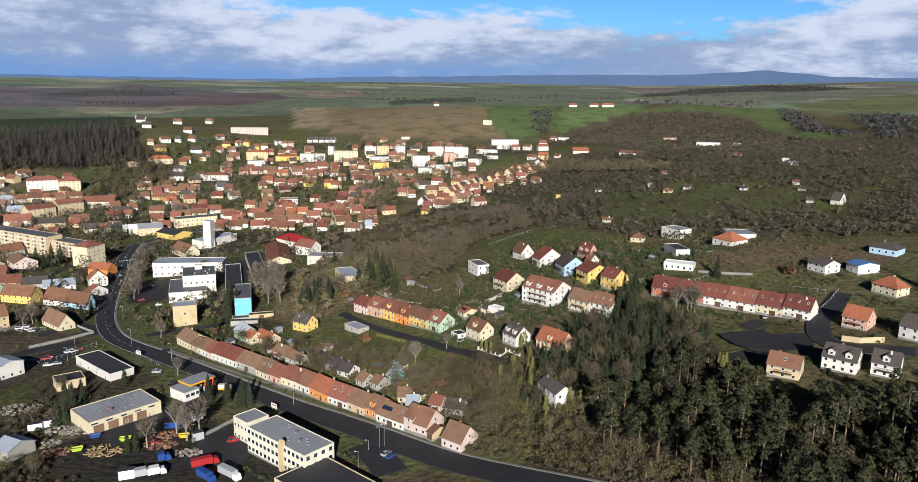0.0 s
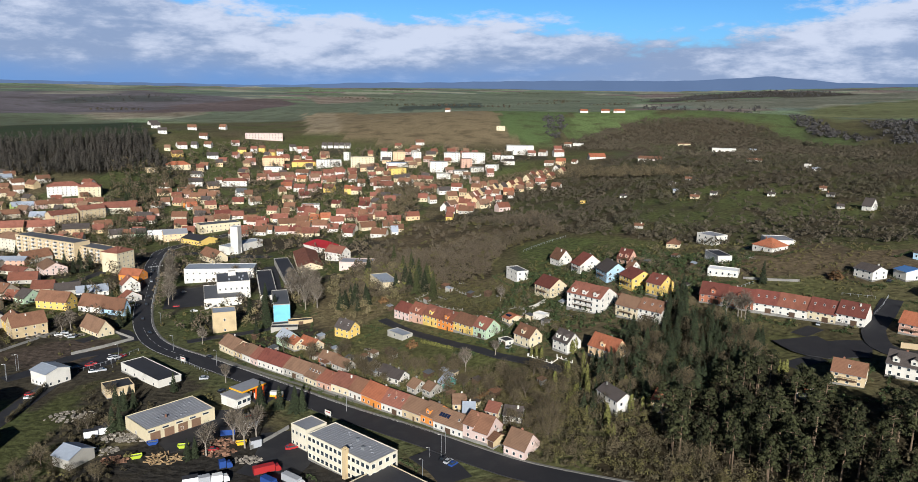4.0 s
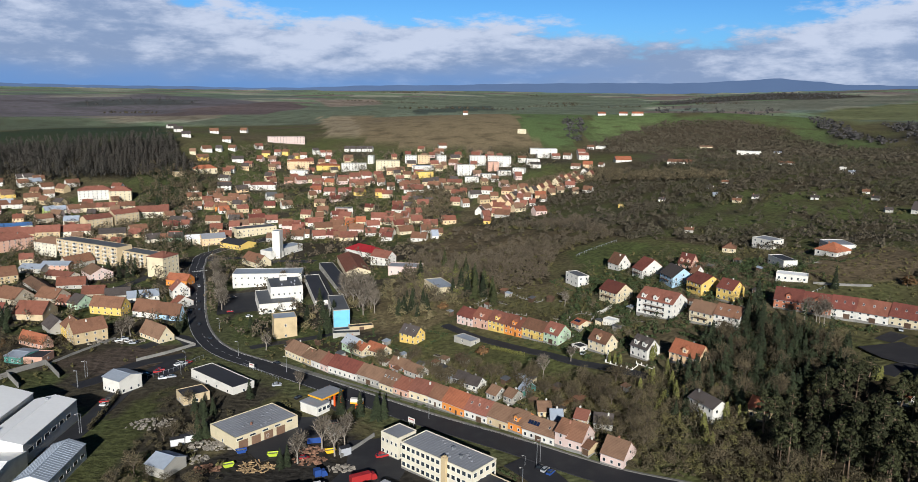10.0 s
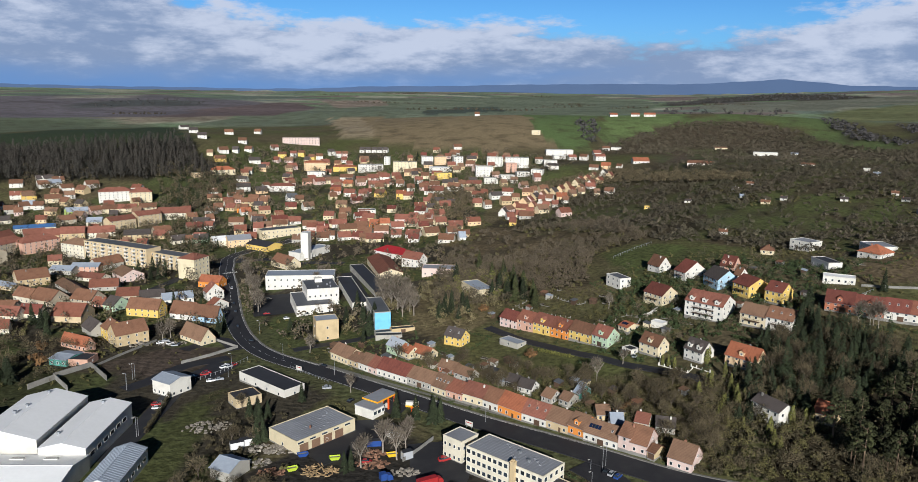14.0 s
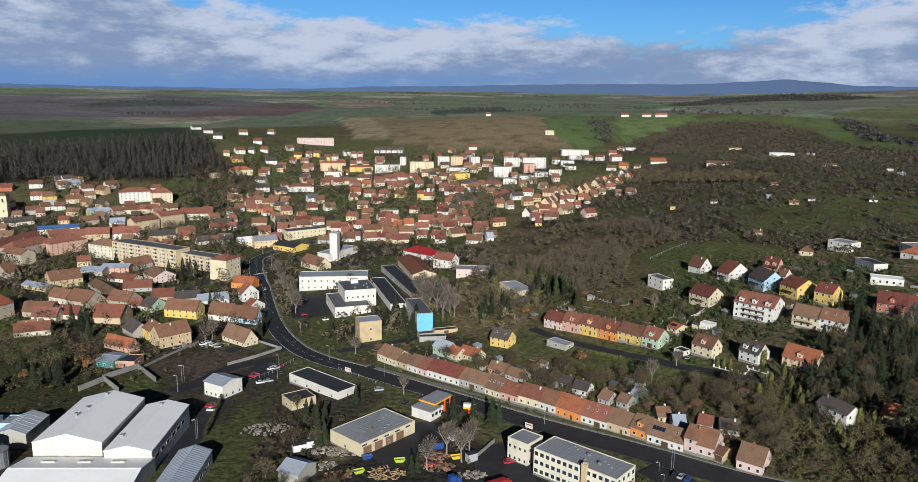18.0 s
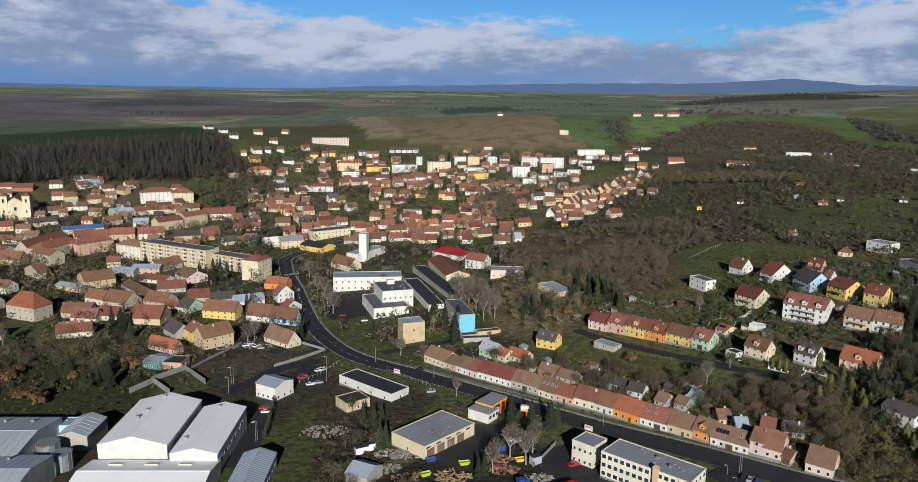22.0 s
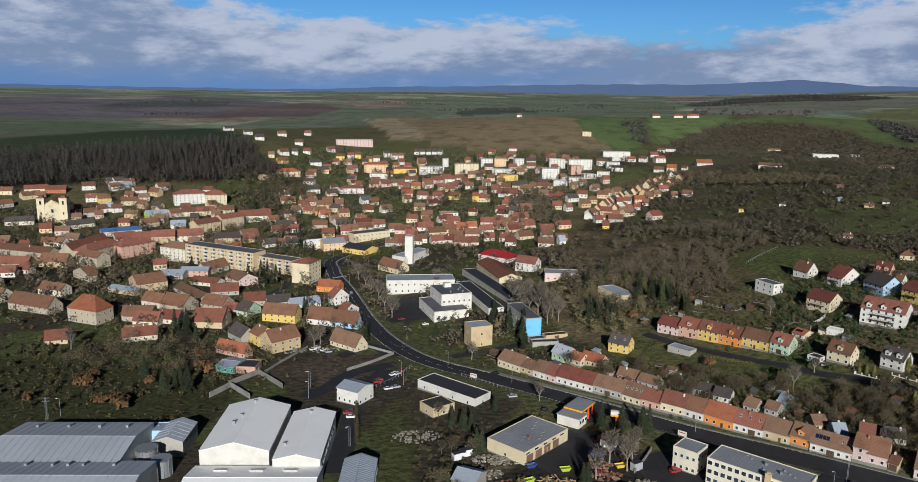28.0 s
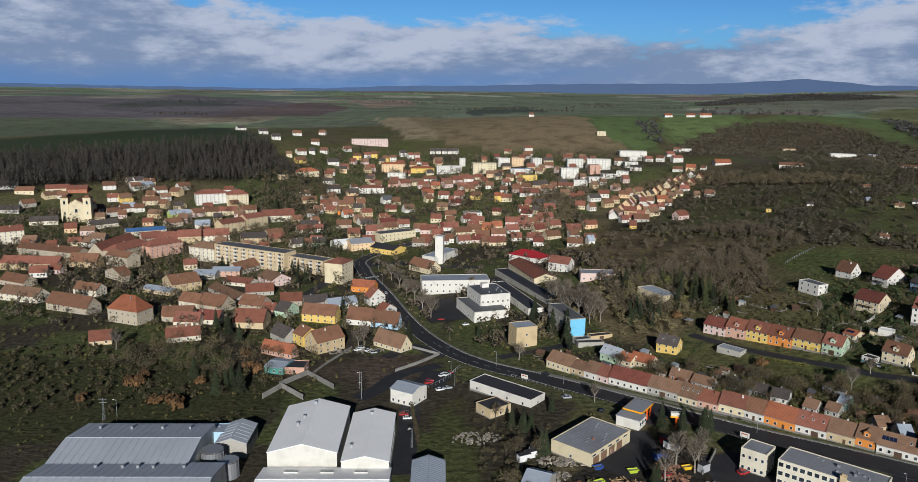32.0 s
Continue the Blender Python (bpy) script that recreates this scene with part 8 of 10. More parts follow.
put_window(church, 0, -0.0, 7.5, 0, 2.0, 3.0, False)
put_door(church, 0, 0, 0, 2.0, 3.4)

# depot doors and its chimney, tall stack of the office building
for ob in list(scene.objects):
    if ob.name == "depot":
        for i in range(4):
            part("garage_door", DOORS.get("gate") or DOORS.setdefault("gate", Shape().box(-2.0, 2.0, -0.06, 0.05, 0, 3.6).mesh("garage_door", material("brown_gate", (0.2, 0.12, 0.075), 0.8))), ob, pose(ob["long"] / 2, -ob["deep"] / 2 + 3.4 + i * 5.6, 0, 0, 0, 90))
        for i in range(5):
            put_window(ob, ob["long"] / 2, -ob["deep"] / 2 + 2.0 + i * 5.6, 3.9, 90, 2.8, 0.9, True)

    if ob.name == "mural_building":
        part("blue_wall", Shape().box(-0.05, 0.05, -ob["deep"] / 2 + 0.02, ob["deep"] / 2 - 0.02, 0.8, 10.5).mesh("blue_wall", PLASTER["sky"]), ob, pose(ob["long"] / 2 + 0.02, 0, 0), "sky-blue painted end wall")
    if ob.name == "office_building":
        st = part("chimney_stack", Shape().box(-0.9, 0.9, -1.2, 0.3, -3, 11.2).box(-1.0, 1.0, -1.3, 0.4, 11.2, 11.5).box(-0.5, 0.5, -0.9, 0.0, 11.5, 12.0).mesh("chimney_stack", PLASTER["tan"]), ob, pose(ob["long"] * 0.14, -ob["deep"] / 2, 0), "tall tan chimney stack on the front wall")
        vents(ob, [(1, 2, 9.8), (7, -1, 9.8)], 0.8)

# ---- cars and yard things ----
PAINT = {k: material("car_paint_" + k, c, 0.25, 0.0, grain=6, amount=0.04, stain=0.08, vary=0.04, bump=0, spec=0.5) for k, c in
         dict(black=(0.02, 0.02, 0.024), silver=(0.38, 0.39, 0.41), blue=(0.03, 0.07, 0.25), red=(0.36, 0.03, 0.03), white=(0.75, 0.75, 0.74), teal=(0.05, 0.17, 0.18), lime=(0.4, 0.5, 0.04), yellow=(0.7, 0.45, 0.02)).items()}
MAT_TYRE = material("tyre", (0.02, 0.02, 0.02), 0.9, vary=0)
MAT_LAMP = material("headlight", (0.7, 0.7, 0.7), 0.2, vary=0)
CAR = {}


def loft(sections):
    """Closed skin through rings of equal length."""
    s = Shape()
    n = len(sections[0])
    for r in sections:
        s.v += r
    for i in range(len(sections) - 1):
        for j in range(n):
            k = (j + 1) % n
            s.f.append((i * n + j, i * n + k, (i + 1) * n + k, (i + 1) * n + j))
            s.s.append(0)
    s.f += [tuple(range(n - 1, -1, -1)), tuple(range((len(sections) - 1) * n, len(sections) * n))]
    s.s += [0, 0]
    return s


def ring(x, half, z0, z1, pinch=1.0):
    return [(x, -half, z0), (x, half, z0), (x, half * 1.02, (z0 + z1) / 2), (x, half * pinch, z1), (x, -half * pinch, z1), (x, -half * 1.02, (z0 + z1) / 2)]


def car(x, y, yaw, colour):
    if "body" not in CAR:
        CAR["cab"] = loft([ring(-1.65, 0.74, 0.85, 0.95, 0.98), ring(-1.2, 0.76, 0.85, 1.4, 0.8), ring(0.35, 0.76, 0.85, 1.44, 0.8), ring(1.05, 0.74, 0.85, 0.95, 0.98)]).mesh("cabin", MAT_GLASS)
        CAR["wheel"] = Shape().tube((0, -0.1, 0), (0, 0.1, 0), 0.31, 0.31, 12).mesh("wheel", MAT_TYRE)
        CAR["light"] = Shape().box(-0.03, 0.03, -0.2, 0.2, -0.07, 0.07).mesh("headlight", MAT_LAMP)
        CAR["body"] = 1
    if colour not in CAR:
        CAR[colour] = loft([ring(-2.1, 0.76, 0.38, 0.8), ring(-1.9, 0.86, 0.25, 0.92, 0.95), ring(0.9, 0.87, 0.25, 0.93, 0.95), ring(1.8, 0.84, 0.27, 0.8, 0.93), ring(2.1, 0.72, 0.36, 0.66)]).mesh("body", PAINT[colour])
        CAR[colour + "roof"] = Shape().box(-1.15, 0.3, -0.6, 0.6, 1.40, 1.46).mesh("roof", PAINT[colour])
    top = empty("car", pose(x, y, height(x, y) + 0.13, 0, 0, yaw), "%s car standing on asphalt" % colour, "car")
    part("body", CAR[colour], top)
    part("cabin", CAR["cab"], top, None, "dark car windows")
    part("roof", CAR[colour + "roof"], top)
    for wx in (-1.3, 1.3):
        for wy in (-0.8, 0.8):
            part("wheel", CAR["wheel"], top, pose(wx, wy, 0.31))
    for wy in (-0.55, 0.55):
        part("headlight", CAR["light"], top, pose(2.05, wy, 0.6))


def lorry(x, y, yaw, length, colour):
    top = empty("lorry", pose(x, y, height(x, y) + 0.12, 0, 0, yaw), "%s lorry parked in the yard" % colour, "lorry")
    part("cargo_box", Shape().box(-length / 2, length / 2 - 2.2, -1.2, 1.2, 1.0, 3.4).mesh("cargo_box", PAINT[colour]), top)
    part("chassis", Shape().box(-length / 2 + 0.2, length / 2 - 0.2, -0.9, 0.9, 0.6, 1.0).mesh("chassis", MAT_TYRE), top)
    cab = part("cab", loft([ring(length / 2 - 2.0, 1.15, 0.6, 2.7), ring(length / 2 - 0.6, 1.15, 0.6, 2.6, 0.95), ring(length / 2, 1.12, 0.6, 1.6, 0.97)]).mesh("cab", PAINT[colour if colour != "silver" else "white"]), top)
    part("windscreen", Shape().quad([(length / 2 - 0.05, -1.0, 1.65), (length / 2 - 0.05, 1.0, 1.65), (length / 2 - 0.55, 0.95, 2.5), (length / 2 - 0.55, -0.95, 2.5)]).mesh("windscreen", MAT_GLASS), cab)
    for wx in (-length / 2 + 1.2, -length / 2 + 2.3, length / 2 - 1.2):
        for wy in (-1.0, 1.0):
            part("wheel", CAR["big"] if "big" in CAR else CAR.setdefault("big", Shape().tube((0, -0.14, 0), (0, 0.14, 0), 0.48, 0.48, 12).mesh("wheel", MAT_TYRE)), top, pose(wx, wy, 0.48))


def container(x, y, yaw, length, h, colour):
    top = empty("container", pose(x, y, height(x, y) + 0.05, 0, 0, yaw), "%s steel container with ribbed sides in the yard" % colour, "container")
    s = Shape().box(-length / 2, length / 2, -1.2, 1.2, -0.3, h)
    part("body", s.mesh("body", PAINT[colour]), top)
    part("roof", Shape().box(-length / 2 - 0.1, length / 2 + 0.1, -1.3, 1.3, h, h + 0.12).mesh("roof", ROOF["tar"]), top)
    n = int(length / 0.8)
    for i in range(n):
        part("rib", CAR.get("rib%s" % colour) or CAR.setdefault("rib%s" % colour, Shape().box(-0.1, 0.1, -0.06, 0.05, 0.1, 2.1).mesh("rib", PAINT[colour])), top, pose(-length / 2 + (i + 0.5) * length / n, -1.2, 0))


def skip(x, y, yaw, colour):
    top = empty("waste_skip", pose(x, y, height(x, y) + 0.1, 0, 0, yaw), "open %s steel skip in the yard" % colour, "skip")
    s = Shape()
    for z, a, b in ((0, 1.3, 0.8), (1.3, 2.1, 1.0)):
        s.v += [(-a, -b, z), (a, -b, z), (a, b, z), (-a, b, z)]
    for z, a, b in ((1.3, 1.98, 0.9), (0.15, 1.2, 0.7)):
        s.v += [(-a, -b, z), (a, -b, z), (a, b, z), (-a, b, z)]
    s.f = [(3, 2, 1, 0), (12, 13, 14, 15)] + [(i + o, (i + 1) % 4 + o, (i + 1) % 4 + o + 4, i + o + 4) for o in (0, 4, 8) for i in range(4)]
    s.s = [0] * len(s.f)
    part("tub", s.mesh("tub", PAINT[colour]), top)
    part("load", Shape().box(-1.5, 1.5, -0.8, 0.8, 0.16, 0.9).mesh("load", MAT_CONCRETE), top)


MAT_LOGS = material("sawn_logs", (0.36, 0.25, 0.13), 0.9, island=0.4)
MAT_RUBBLE = material("rubble", (0.24, 0.215, 0.18), 0.95, island=0.4)
MAT_RUST_IRON = material("rusty_iron", (0.2, 0.11, 0.07), 0.9, island=0.5)


def heap(x, y, n, r, mat):
    """A low heap of loose pieces."""
    rnd = random.Random(int(x * 3 + y * 5))
    s = Shape()
    for i in range(n):
        a, q = rnd.uniform(0, 6.28), math.sqrt(rnd.random()) * r
        px_, py = q * math.cos(a), q * math.sin(a) * 0.6
        z = height(x + px_, y + py) + max(0, 1 - q / r) * rnd.uniform(0, 0.9)
        b = [rnd.uniform(0.2, 0.7) for _ in range(3)]
        if mat is MAT_LOGS:
            b = [rnd.uniform(0.8, 1.6), 0.22, 0.22]
        m = Matrix.LocRotScale((x + px_, y + py, z), Euler((rnd.uniform(-0.4, 0.4), rnd.uniform(-0.4, 0.4), rnd.uniform(0, 3.1))), None)
        s.box(-b[0], b[0], -b[1], b[1], -b[2] * 0.6, b[2] * 0.6, 0, m)
    word = {"sawn_logs": "loose heap of sawn logs", "rubble": "heap of grey rubble and stones", "rusty_iron": "heap of rusty scrap iron"}[mat.name]
    tagged(new("heap", s.mesh("heap", mat)), word + " on the yard", "heap", kind="stuff")


LAMP = {}


def street_lamp(x, y, h):
    if h not in LAMP:
        LAMP[h] = (Shape().tube((0, 0, -0.4), (0, 0, h), 0.1, 0.06, 6).mesh("pole", MAT_METAL), Shape().tube((0, 0, h), (0.9, 0, h + 0.25), 0.05, 0.04, 5).mesh("arm", MAT_METAL), Shape().box(0.7, 1.4, -0.14, 0.14, h + 0.16, h + 0.3).mesh("lamp_head", MAT_FRAME))
    top = empty("street_lamp", pose(x, y, height(x, y), 0, 0, 200), "grey metal street lamp beside the road", "street lamp", "street lamps")
    for name, me in zip(("pole", "arm", "lamp_head"), LAMP[h]):
        part(name, me, top)


def billboard(x, y, yaw):
    top = empty("billboard", pose(x, y, height(x, y), 0, 0, yaw), "white roadside board with faded lettering bars", "billboard")
    for px_ in (-1.2, 1.2):
        part("post", Shape().box(px_ - 0.08, px_ + 0.08, -0.08, 0.08, -0.5, 3.0).mesh("post", MAT_METAL), top)
    part("panel", Shape().box(-1.8, 1.8, -0.07, 0.07, 1.3, 3.4).mesh("panel", PLASTER["white"]), top)
    part("bar", Shape().box(-1.3, 1.3, -0.085, -0.07, 2.5, 2.9).mesh("bar", PAINT["red"]), top)


def pylon(x, y, h):
    top = empty("power_pole", pose(x, y, height(x, y)), "lattice power pole with crossarms", "power pole")
    for sx in (-0.5, 0.5):
        for sy in (-0.5, 0.5):
            part("leg", Shape().tube((sx, sy, -0.5), (sx * 0.3, sy * 0.3, h), 0.06, 0.05, 4).mesh("leg", MAT_METAL), top)
    for z in (h - 0.4, h - 1.8):
        part("crossarm", Shape().box(-1.6, 1.6, -0.08, 0.08, z, z + 0.16).mesh("crossarm", MAT_METAL), top)
    s = Shape()
    for i in range(6):
        z0, z1 = h * i / 6, h * (i + 1) / 6
        a, b = 0.5 - 0.35 * i / 6, 0.5 - 0.35 * (i + 1) / 6
        s.tube((-a, -a, z0), (b, -b, z1), 0.03, 0.03, 4).tube((a, a, z0), (-b, b, z1), 0.03, 0.03, 4)
    part("bracing", s.mesh("bracing", MAT_METAL), top)


MAT_HEDGE = material("hedge_leaves", (0.05, 0.07, 0.025), 0.9, grain=0.8, vary=0.2, bump=0, island=0.35)


def straight_line(pts, step):
    out = []
    for a, b in zip(pts, pts[1:]):
        n = max(1, int(math.dist(a, b) / step))
        out += [(a[0] + (b[0] - a[0]) * i / n, a[1] + (b[1] - a[1]) * i / n) for i in range(n)]
    return np.array(out + [pts[-1]])


def wall_line(pts, h, mat, label):
    line = straight_line(pts, 3.0)
    z = heights(line[:, 0], line[:, 1])
    a, b = offset_line(line, 0.16), offset_line(line, -0.16)
    n = len(line)
    top_z = z + h
    v = np.concatenate([np.c_[a, z - 0.8], np.c_[b, z - 0.8], np.c_[b, top_z], np.c_[a, top_z]])
    f = [(i + k * n, i + 1 + k * n, i + 1 + ((k + 1) % 4) * n, i + ((k + 1) % 4) * n) for i in range(n - 1) for k in range(4)]
    f += [(0, n, 2 * n, 3 * n), (n - 1, 4 * n - 1, 3 * n - 1, 2 * n - 1)]
    tagged(new("garden_wall", mesh_of("garden_wall", v.tolist(), f, [mat])), label, "wall")


POST = {}


def fence(pts, h, label):
    line = straight_line(pts, 2.6)
    mid = line[len(line) // 2]
    stone = "stone" in label or "white" in label
    mat = (PLASTER["white"] if "white" in label else MAT_KERB) if stone else MAT_METAL
    key = (h, mat.name)
    if key not in POST:
        w = 0.22 if stone else 0.06
        POST[key] = Shape().box(-w, w, -w, w, -0.5, h).mesh("post", mat)
    top = empty("fence", pose(mid[0], mid[1], height(*mid)), label, "fence")
    base = Vector(top.location)
    for i, (x, y) in enumerate(line):
        p = Vector((x, y, height(x, y)))
        part("post", POST[key], top, Matrix.Translation(p - base))
        if i:
            q = Vector((line[i - 1][0], line[i - 1][1], height(*line[i - 1])))
            s = Shape()
            d = (p - q).normalized()
            nrm = Vector((-d.y, d.x, 0)) * 0.06
            z0, z1 = (-0.3, h * 0.3) if stone else (h * 0.84, h * 0.9)
            ring_ = [q - base + nrm, p - base + nrm, p - base - nrm, q - base - nrm]
            k = [(*r.xy, r.z + z0) for r in ring_] + [(*r.xy, r.z + z1) for r in ring_]
            s.v, s.f = k, [(3, 2, 1, 0), (4, 5, 6, 7), (0, 1, 5, 4), (1, 2, 6, 5), (2, 3, 7, 6), (3, 0, 4, 7)]
            s.s = [0] * 6
            part("rail", s.mesh("rail", mat if stone else MAT_METAL), top)


def hedge(pts, h, mat, label):
    line = smooth_line(pts, 0.8)
    rnd = random.Random(int(pts[0][0] * 9))
    v, f = [], []
    for x, y in line:
        z = height(x, y)
        hh = h * rnd.uniform(0.75, 1.15)
        for i in range(30):
            a = rnd.uniform(0, 6.28)
            p = Vector((x + rnd.gauss(0, 0.42), y + rnd.gauss(0, 0.42), z + rnd.uniform(0, 1) ** 0.8 * hh * 0.9))
            sliver(v, f, p, Vector((math.cos(a), math.sin(a), 1.2)), 0.6, 0.32, rnd)
    tagged(new("hedge", mesh_of("hedge", v, f, [mat])), label, "hedge")

# cars
car(74.3, 239.8, 50, 'black')
car(75.8, 238.2, 50, 'silver')
car(77.5, 236.2, 50, 'blue')
car(105.2, 322.4, 60, 'silver')
car(102.1, 330.0, 60, 'teal')
car(-108.9, 311.0, 5, 'red')
car(-107.1, 306.9, 5, 'white')
car(-107.3, 312.7, 5, 'black')
car(-98.9, 347.2, 20, 'red')
car(-93.2, 338.2, 20, 'white')
car(-92.1, 356.8, 50, 'white')
car(-89.8, 357.6, 50, 'white')
car(-88.1, 359.8, 50, 'red')
car(-103.5, 343.8, 20, 'black')
car(-89.5, 339.9, 20, 'silver')
car(-35.8, 323.1, 10, 'silver')
car(-23.3, 307.9, 60, 'black')
car(-140.8, 546.5, 105, 'black')
car(-131.1, 516.7, 105, 'silver')
car(-119.4, 478.3, 108, 'black')
car(-113.6, 460.1, 108, 'black')
car(-103.9, 428.3, 110, 'black')
car(-88.8, 398.4, 140, 'black')
car(-98.3, 485.9, 20, 'black')
car(-92.4, 453.8, 20, 'red')
car(-77.4, 441.4, 20, 'white')
car(-41.7, 351.6, 140, 'black')
car(-138.1, 396.6, 30, 'white')
car(-136.4, 400.3, 10, 'silver')
car(-132.4, 395.9, 60, 'white')
car(-128.7, 392.5, 20, 'silver')
car(-126.8, 394.3, 80, 'black')
car(-36.0, 324.2, 30, 'silver')
car(17.0, 254.6, 20, 'red')
car(17.2, 255.6, 20, 'red')
car(289.0, 334.1, 40, 'black')
car(236.4, 297.5, 60, 'silver')
car(18.0, 254.9, 30, 'red')
car(-11.4, 253.3, 0, 'red')
car(-90.9, 358.0, 15, 'white')
car(-98.4, 349.7, 10, 'red')

# yard vehicles and stores
lorry(12.2, 236.4, 28, 9.5, "red")
lorry(23.1, 227.8, -38, 10, "silver")
lorry(15.6, 226.4, -38, 8, "blue")
lorry(-2.1, 230.4, 25, 5.5, "white")
lorry(-6.3, 229.2, 25, 6, "silver")
lorry(-3.2, 240.1, 25, 4.5, "blue")
container(-61.8, 265.8, 25, 5.0, 2.6, "white")
container(-58.8, 268.4, 25, 5.0, 2.6, "white")
container(-56.6, 271.3, 25, 5.0, 2.6, "white")
container(-12.0, 228.6, 20, 5.0, 3.2, "white")
container(-9.7, 267.2, 10, 5.5, 2.2, "blue")
container(-2.8, 276.4, 28, 6.0, 2.6, "white")
container(-4.2, 279.4, 20, 3.5, 2.6, "red")
container(-2.2, 274.4, 30, 4.0, 2.6, "white")
container(3.4, 257.1, 30, 4.0, 3.0, "silver")
skip(-35.4, 258.0, 20, "blue")
skip(-37.4, 247.4, 25, "lime")
skip(-23.2, 255.6, 10, "lime")
skip(-2.3, 258.5, 15, "yellow")
heap(-27.7, 246.9, 70, 7.2, MAT_LOGS)
heap(-44.3, 263.7, 70, 6.5, MAT_RUBBLE)
heap(-9.4, 252.2, 60, 6.5, MAT_RUST_IRON)
heap(-9.4, 260.6, 50, 5.2, MAT_RUST_IRON)
heap(-52.5, 253.3, 60, 6.5, MAT_RUBBLE)
heap(-79.0, 285.6, 90, 10.4, MAT_RUBBLE)
heap(3.1, 246.2, 50, 5.2, MAT_RUBBLE)
heap(-131.6, 396.9, 60, 7.8, MAT_RUBBLE)
heap(-150.2, 395.2, 60, 9.1, MAT_RUBBLE)
heap(-44.6, 246.0, 40, 5.2, MAT_RUST_IRON)
heap(-50.9, 264.0, 70, 6.5, MAT_RUBBLE)

# lamps, poles and boards
street_lamp(-87.8, 355.0, 8)
street_lamp(-64.6, 366.8, 8)
street_lamp(-34.6, 339.8, 8)
street_lamp(-87.5, 413.2, 8)
street_lamp(34.5, 284.2, 8)
street_lamp(74.8, 243.6, 9)
street_lamp(73.3, 241.7, 9)
street_lamp(-86.2, 343.3, 7)
street_lamp(-129.1, 329.0, 8)
street_lamp(-130.4, 342.3, 8)
street_lamp(-104.2, 279.2, 8)
street_lamp(-131.3, 341.8, 8)
street_lamp(-129.0, 329.3, 8)
street_lamp(-134.9, 538.8, 8)
street_lamp(-141.7, 587.0, 8)
street_lamp(-104.6, 278.3, 8)
street_lamp(66.8, 229.1, 7)
street_lamp(-159.6, 634.9, 8)
street_lamp(69.2, 242.2, 4)
street_lamp(-230.3, 307.1, 8)
billboard(27.5, 279.4, -40)
billboard(-52.6, 345.4, -35)
pylon(-234.3, 303.8, 10)

# garden walls, fences and hedges
wall_line([(-115.7, 363.9), (-104.4, 375.2), (-93.5, 388.5)], 1.6, MAT_CONCRETE, "weathered concrete yard wall")
wall_line([(-93.5, 388.5), (-108.6, 401.6), (-120.1, 407.8)], 1.4, MAT_CONCRETE, "weathered concrete yard wall")
wall_line([(-157.7, 356.9), (-152.3, 373.5), (-145.8, 389.8), (-141.7, 400.9)], 1.2, MAT_CONCRETE, "low concrete wall along the bare plot")
wall_line([(-174.0, 328.9), (-168.1, 341.9), (-155.6, 328.1)], 2.6, MAT_CONCRETE, "bare concrete wall of a roofless store")
wall_line([(-169.5, 343.4), (-158.8, 359.3), (-143.4, 341.1)], 2.6, MAT_CONCRETE, "bare concrete wall of a roofless store")
wall_line([(2.0, 254.3), (8.5, 263.9), (13.1, 271.4)], 1.6, MAT_CONCRETE, "concrete wall of the lorry yard")
wall_line([(118.7, 361.7), (122.7, 362.5), (128.5, 367.2)], 2.0, PLASTER["white"], "white plastered garden wall beside the villa")
fence([(112.6, 310.0), (117.8, 302.5), (121.4, 297.6), (124.2, 300.2)], 1.3, "white garden fence with posts")
fence([(124.4, 302.4), (127.4, 297.3), (129.6, 294.0)], 1.3, "white garden fence with posts")
fence([(116.3, 319.5), (112.9, 309.9)], 1.3, "white garden fence with posts")
fence([(59.7, 411.1), (68.8, 417.6), (78.1, 424.3), (85.3, 408.0), (93.3, 395.6), (96.6, 396.2)], 1.2, "stone garden fence with pillars")
fence([(59.7, 411.1), (69.9, 396.5), (78.7, 386.4), (85.8, 380.7)], 1.2, "stone garden fence with pillars")
fence([(95.6, 338.9), (101.3, 341.6), (107.1, 345.5)], 1.2, "stone garden fence with pillars")
fence([(107.1, 345.5), (114.5, 354.8), (118.5, 361.8)], 1.2, "stone garden fence with pillars")
fence([(102.8, 359.8), (107.9, 368.0), (112.8, 368.4), (119.0, 361.5)], 1.2, "stone garden fence with pillars")
fence([(129.0, 469.4), (144.6, 483.5), (161.2, 496.5)], 1.5, "wire fence with pale posts round the meadow")
fence([(261.1, 324.8), (266.7, 320.6), (272.3, 316.6)], 1.4, "pale garden fence with thin posts")
fence([(261.1, 298.5), (268.9, 305.9), (278.0, 316.3)], 1.5, "pale garden fence with thin posts")
fence([(207.7, 335.4), (219.2, 343.1), (229.0, 348.4)], 1.4, "pale garden fence with thin posts")
wall_line([(251.7, 264.0), (256.6, 259.7), (264.9, 257.9)], 2.2, PLASTER["beige"], "beige retaining wall below the house")
wall_line([(226.8, 355.4), (238.8, 349.7), (251.0, 345.2)], 1.2, MAT_CONCRETE, "pale low wall along the lane")
fence([(-58.2, 352.6), (-47.1, 341.6), (-36.3, 330.1)], 1.3, "grey fence along the yard")
fence([(-83.0, 367.8), (-91.6, 348.9), (-100.6, 339.0)], 1.8, "wire fence of the car park")
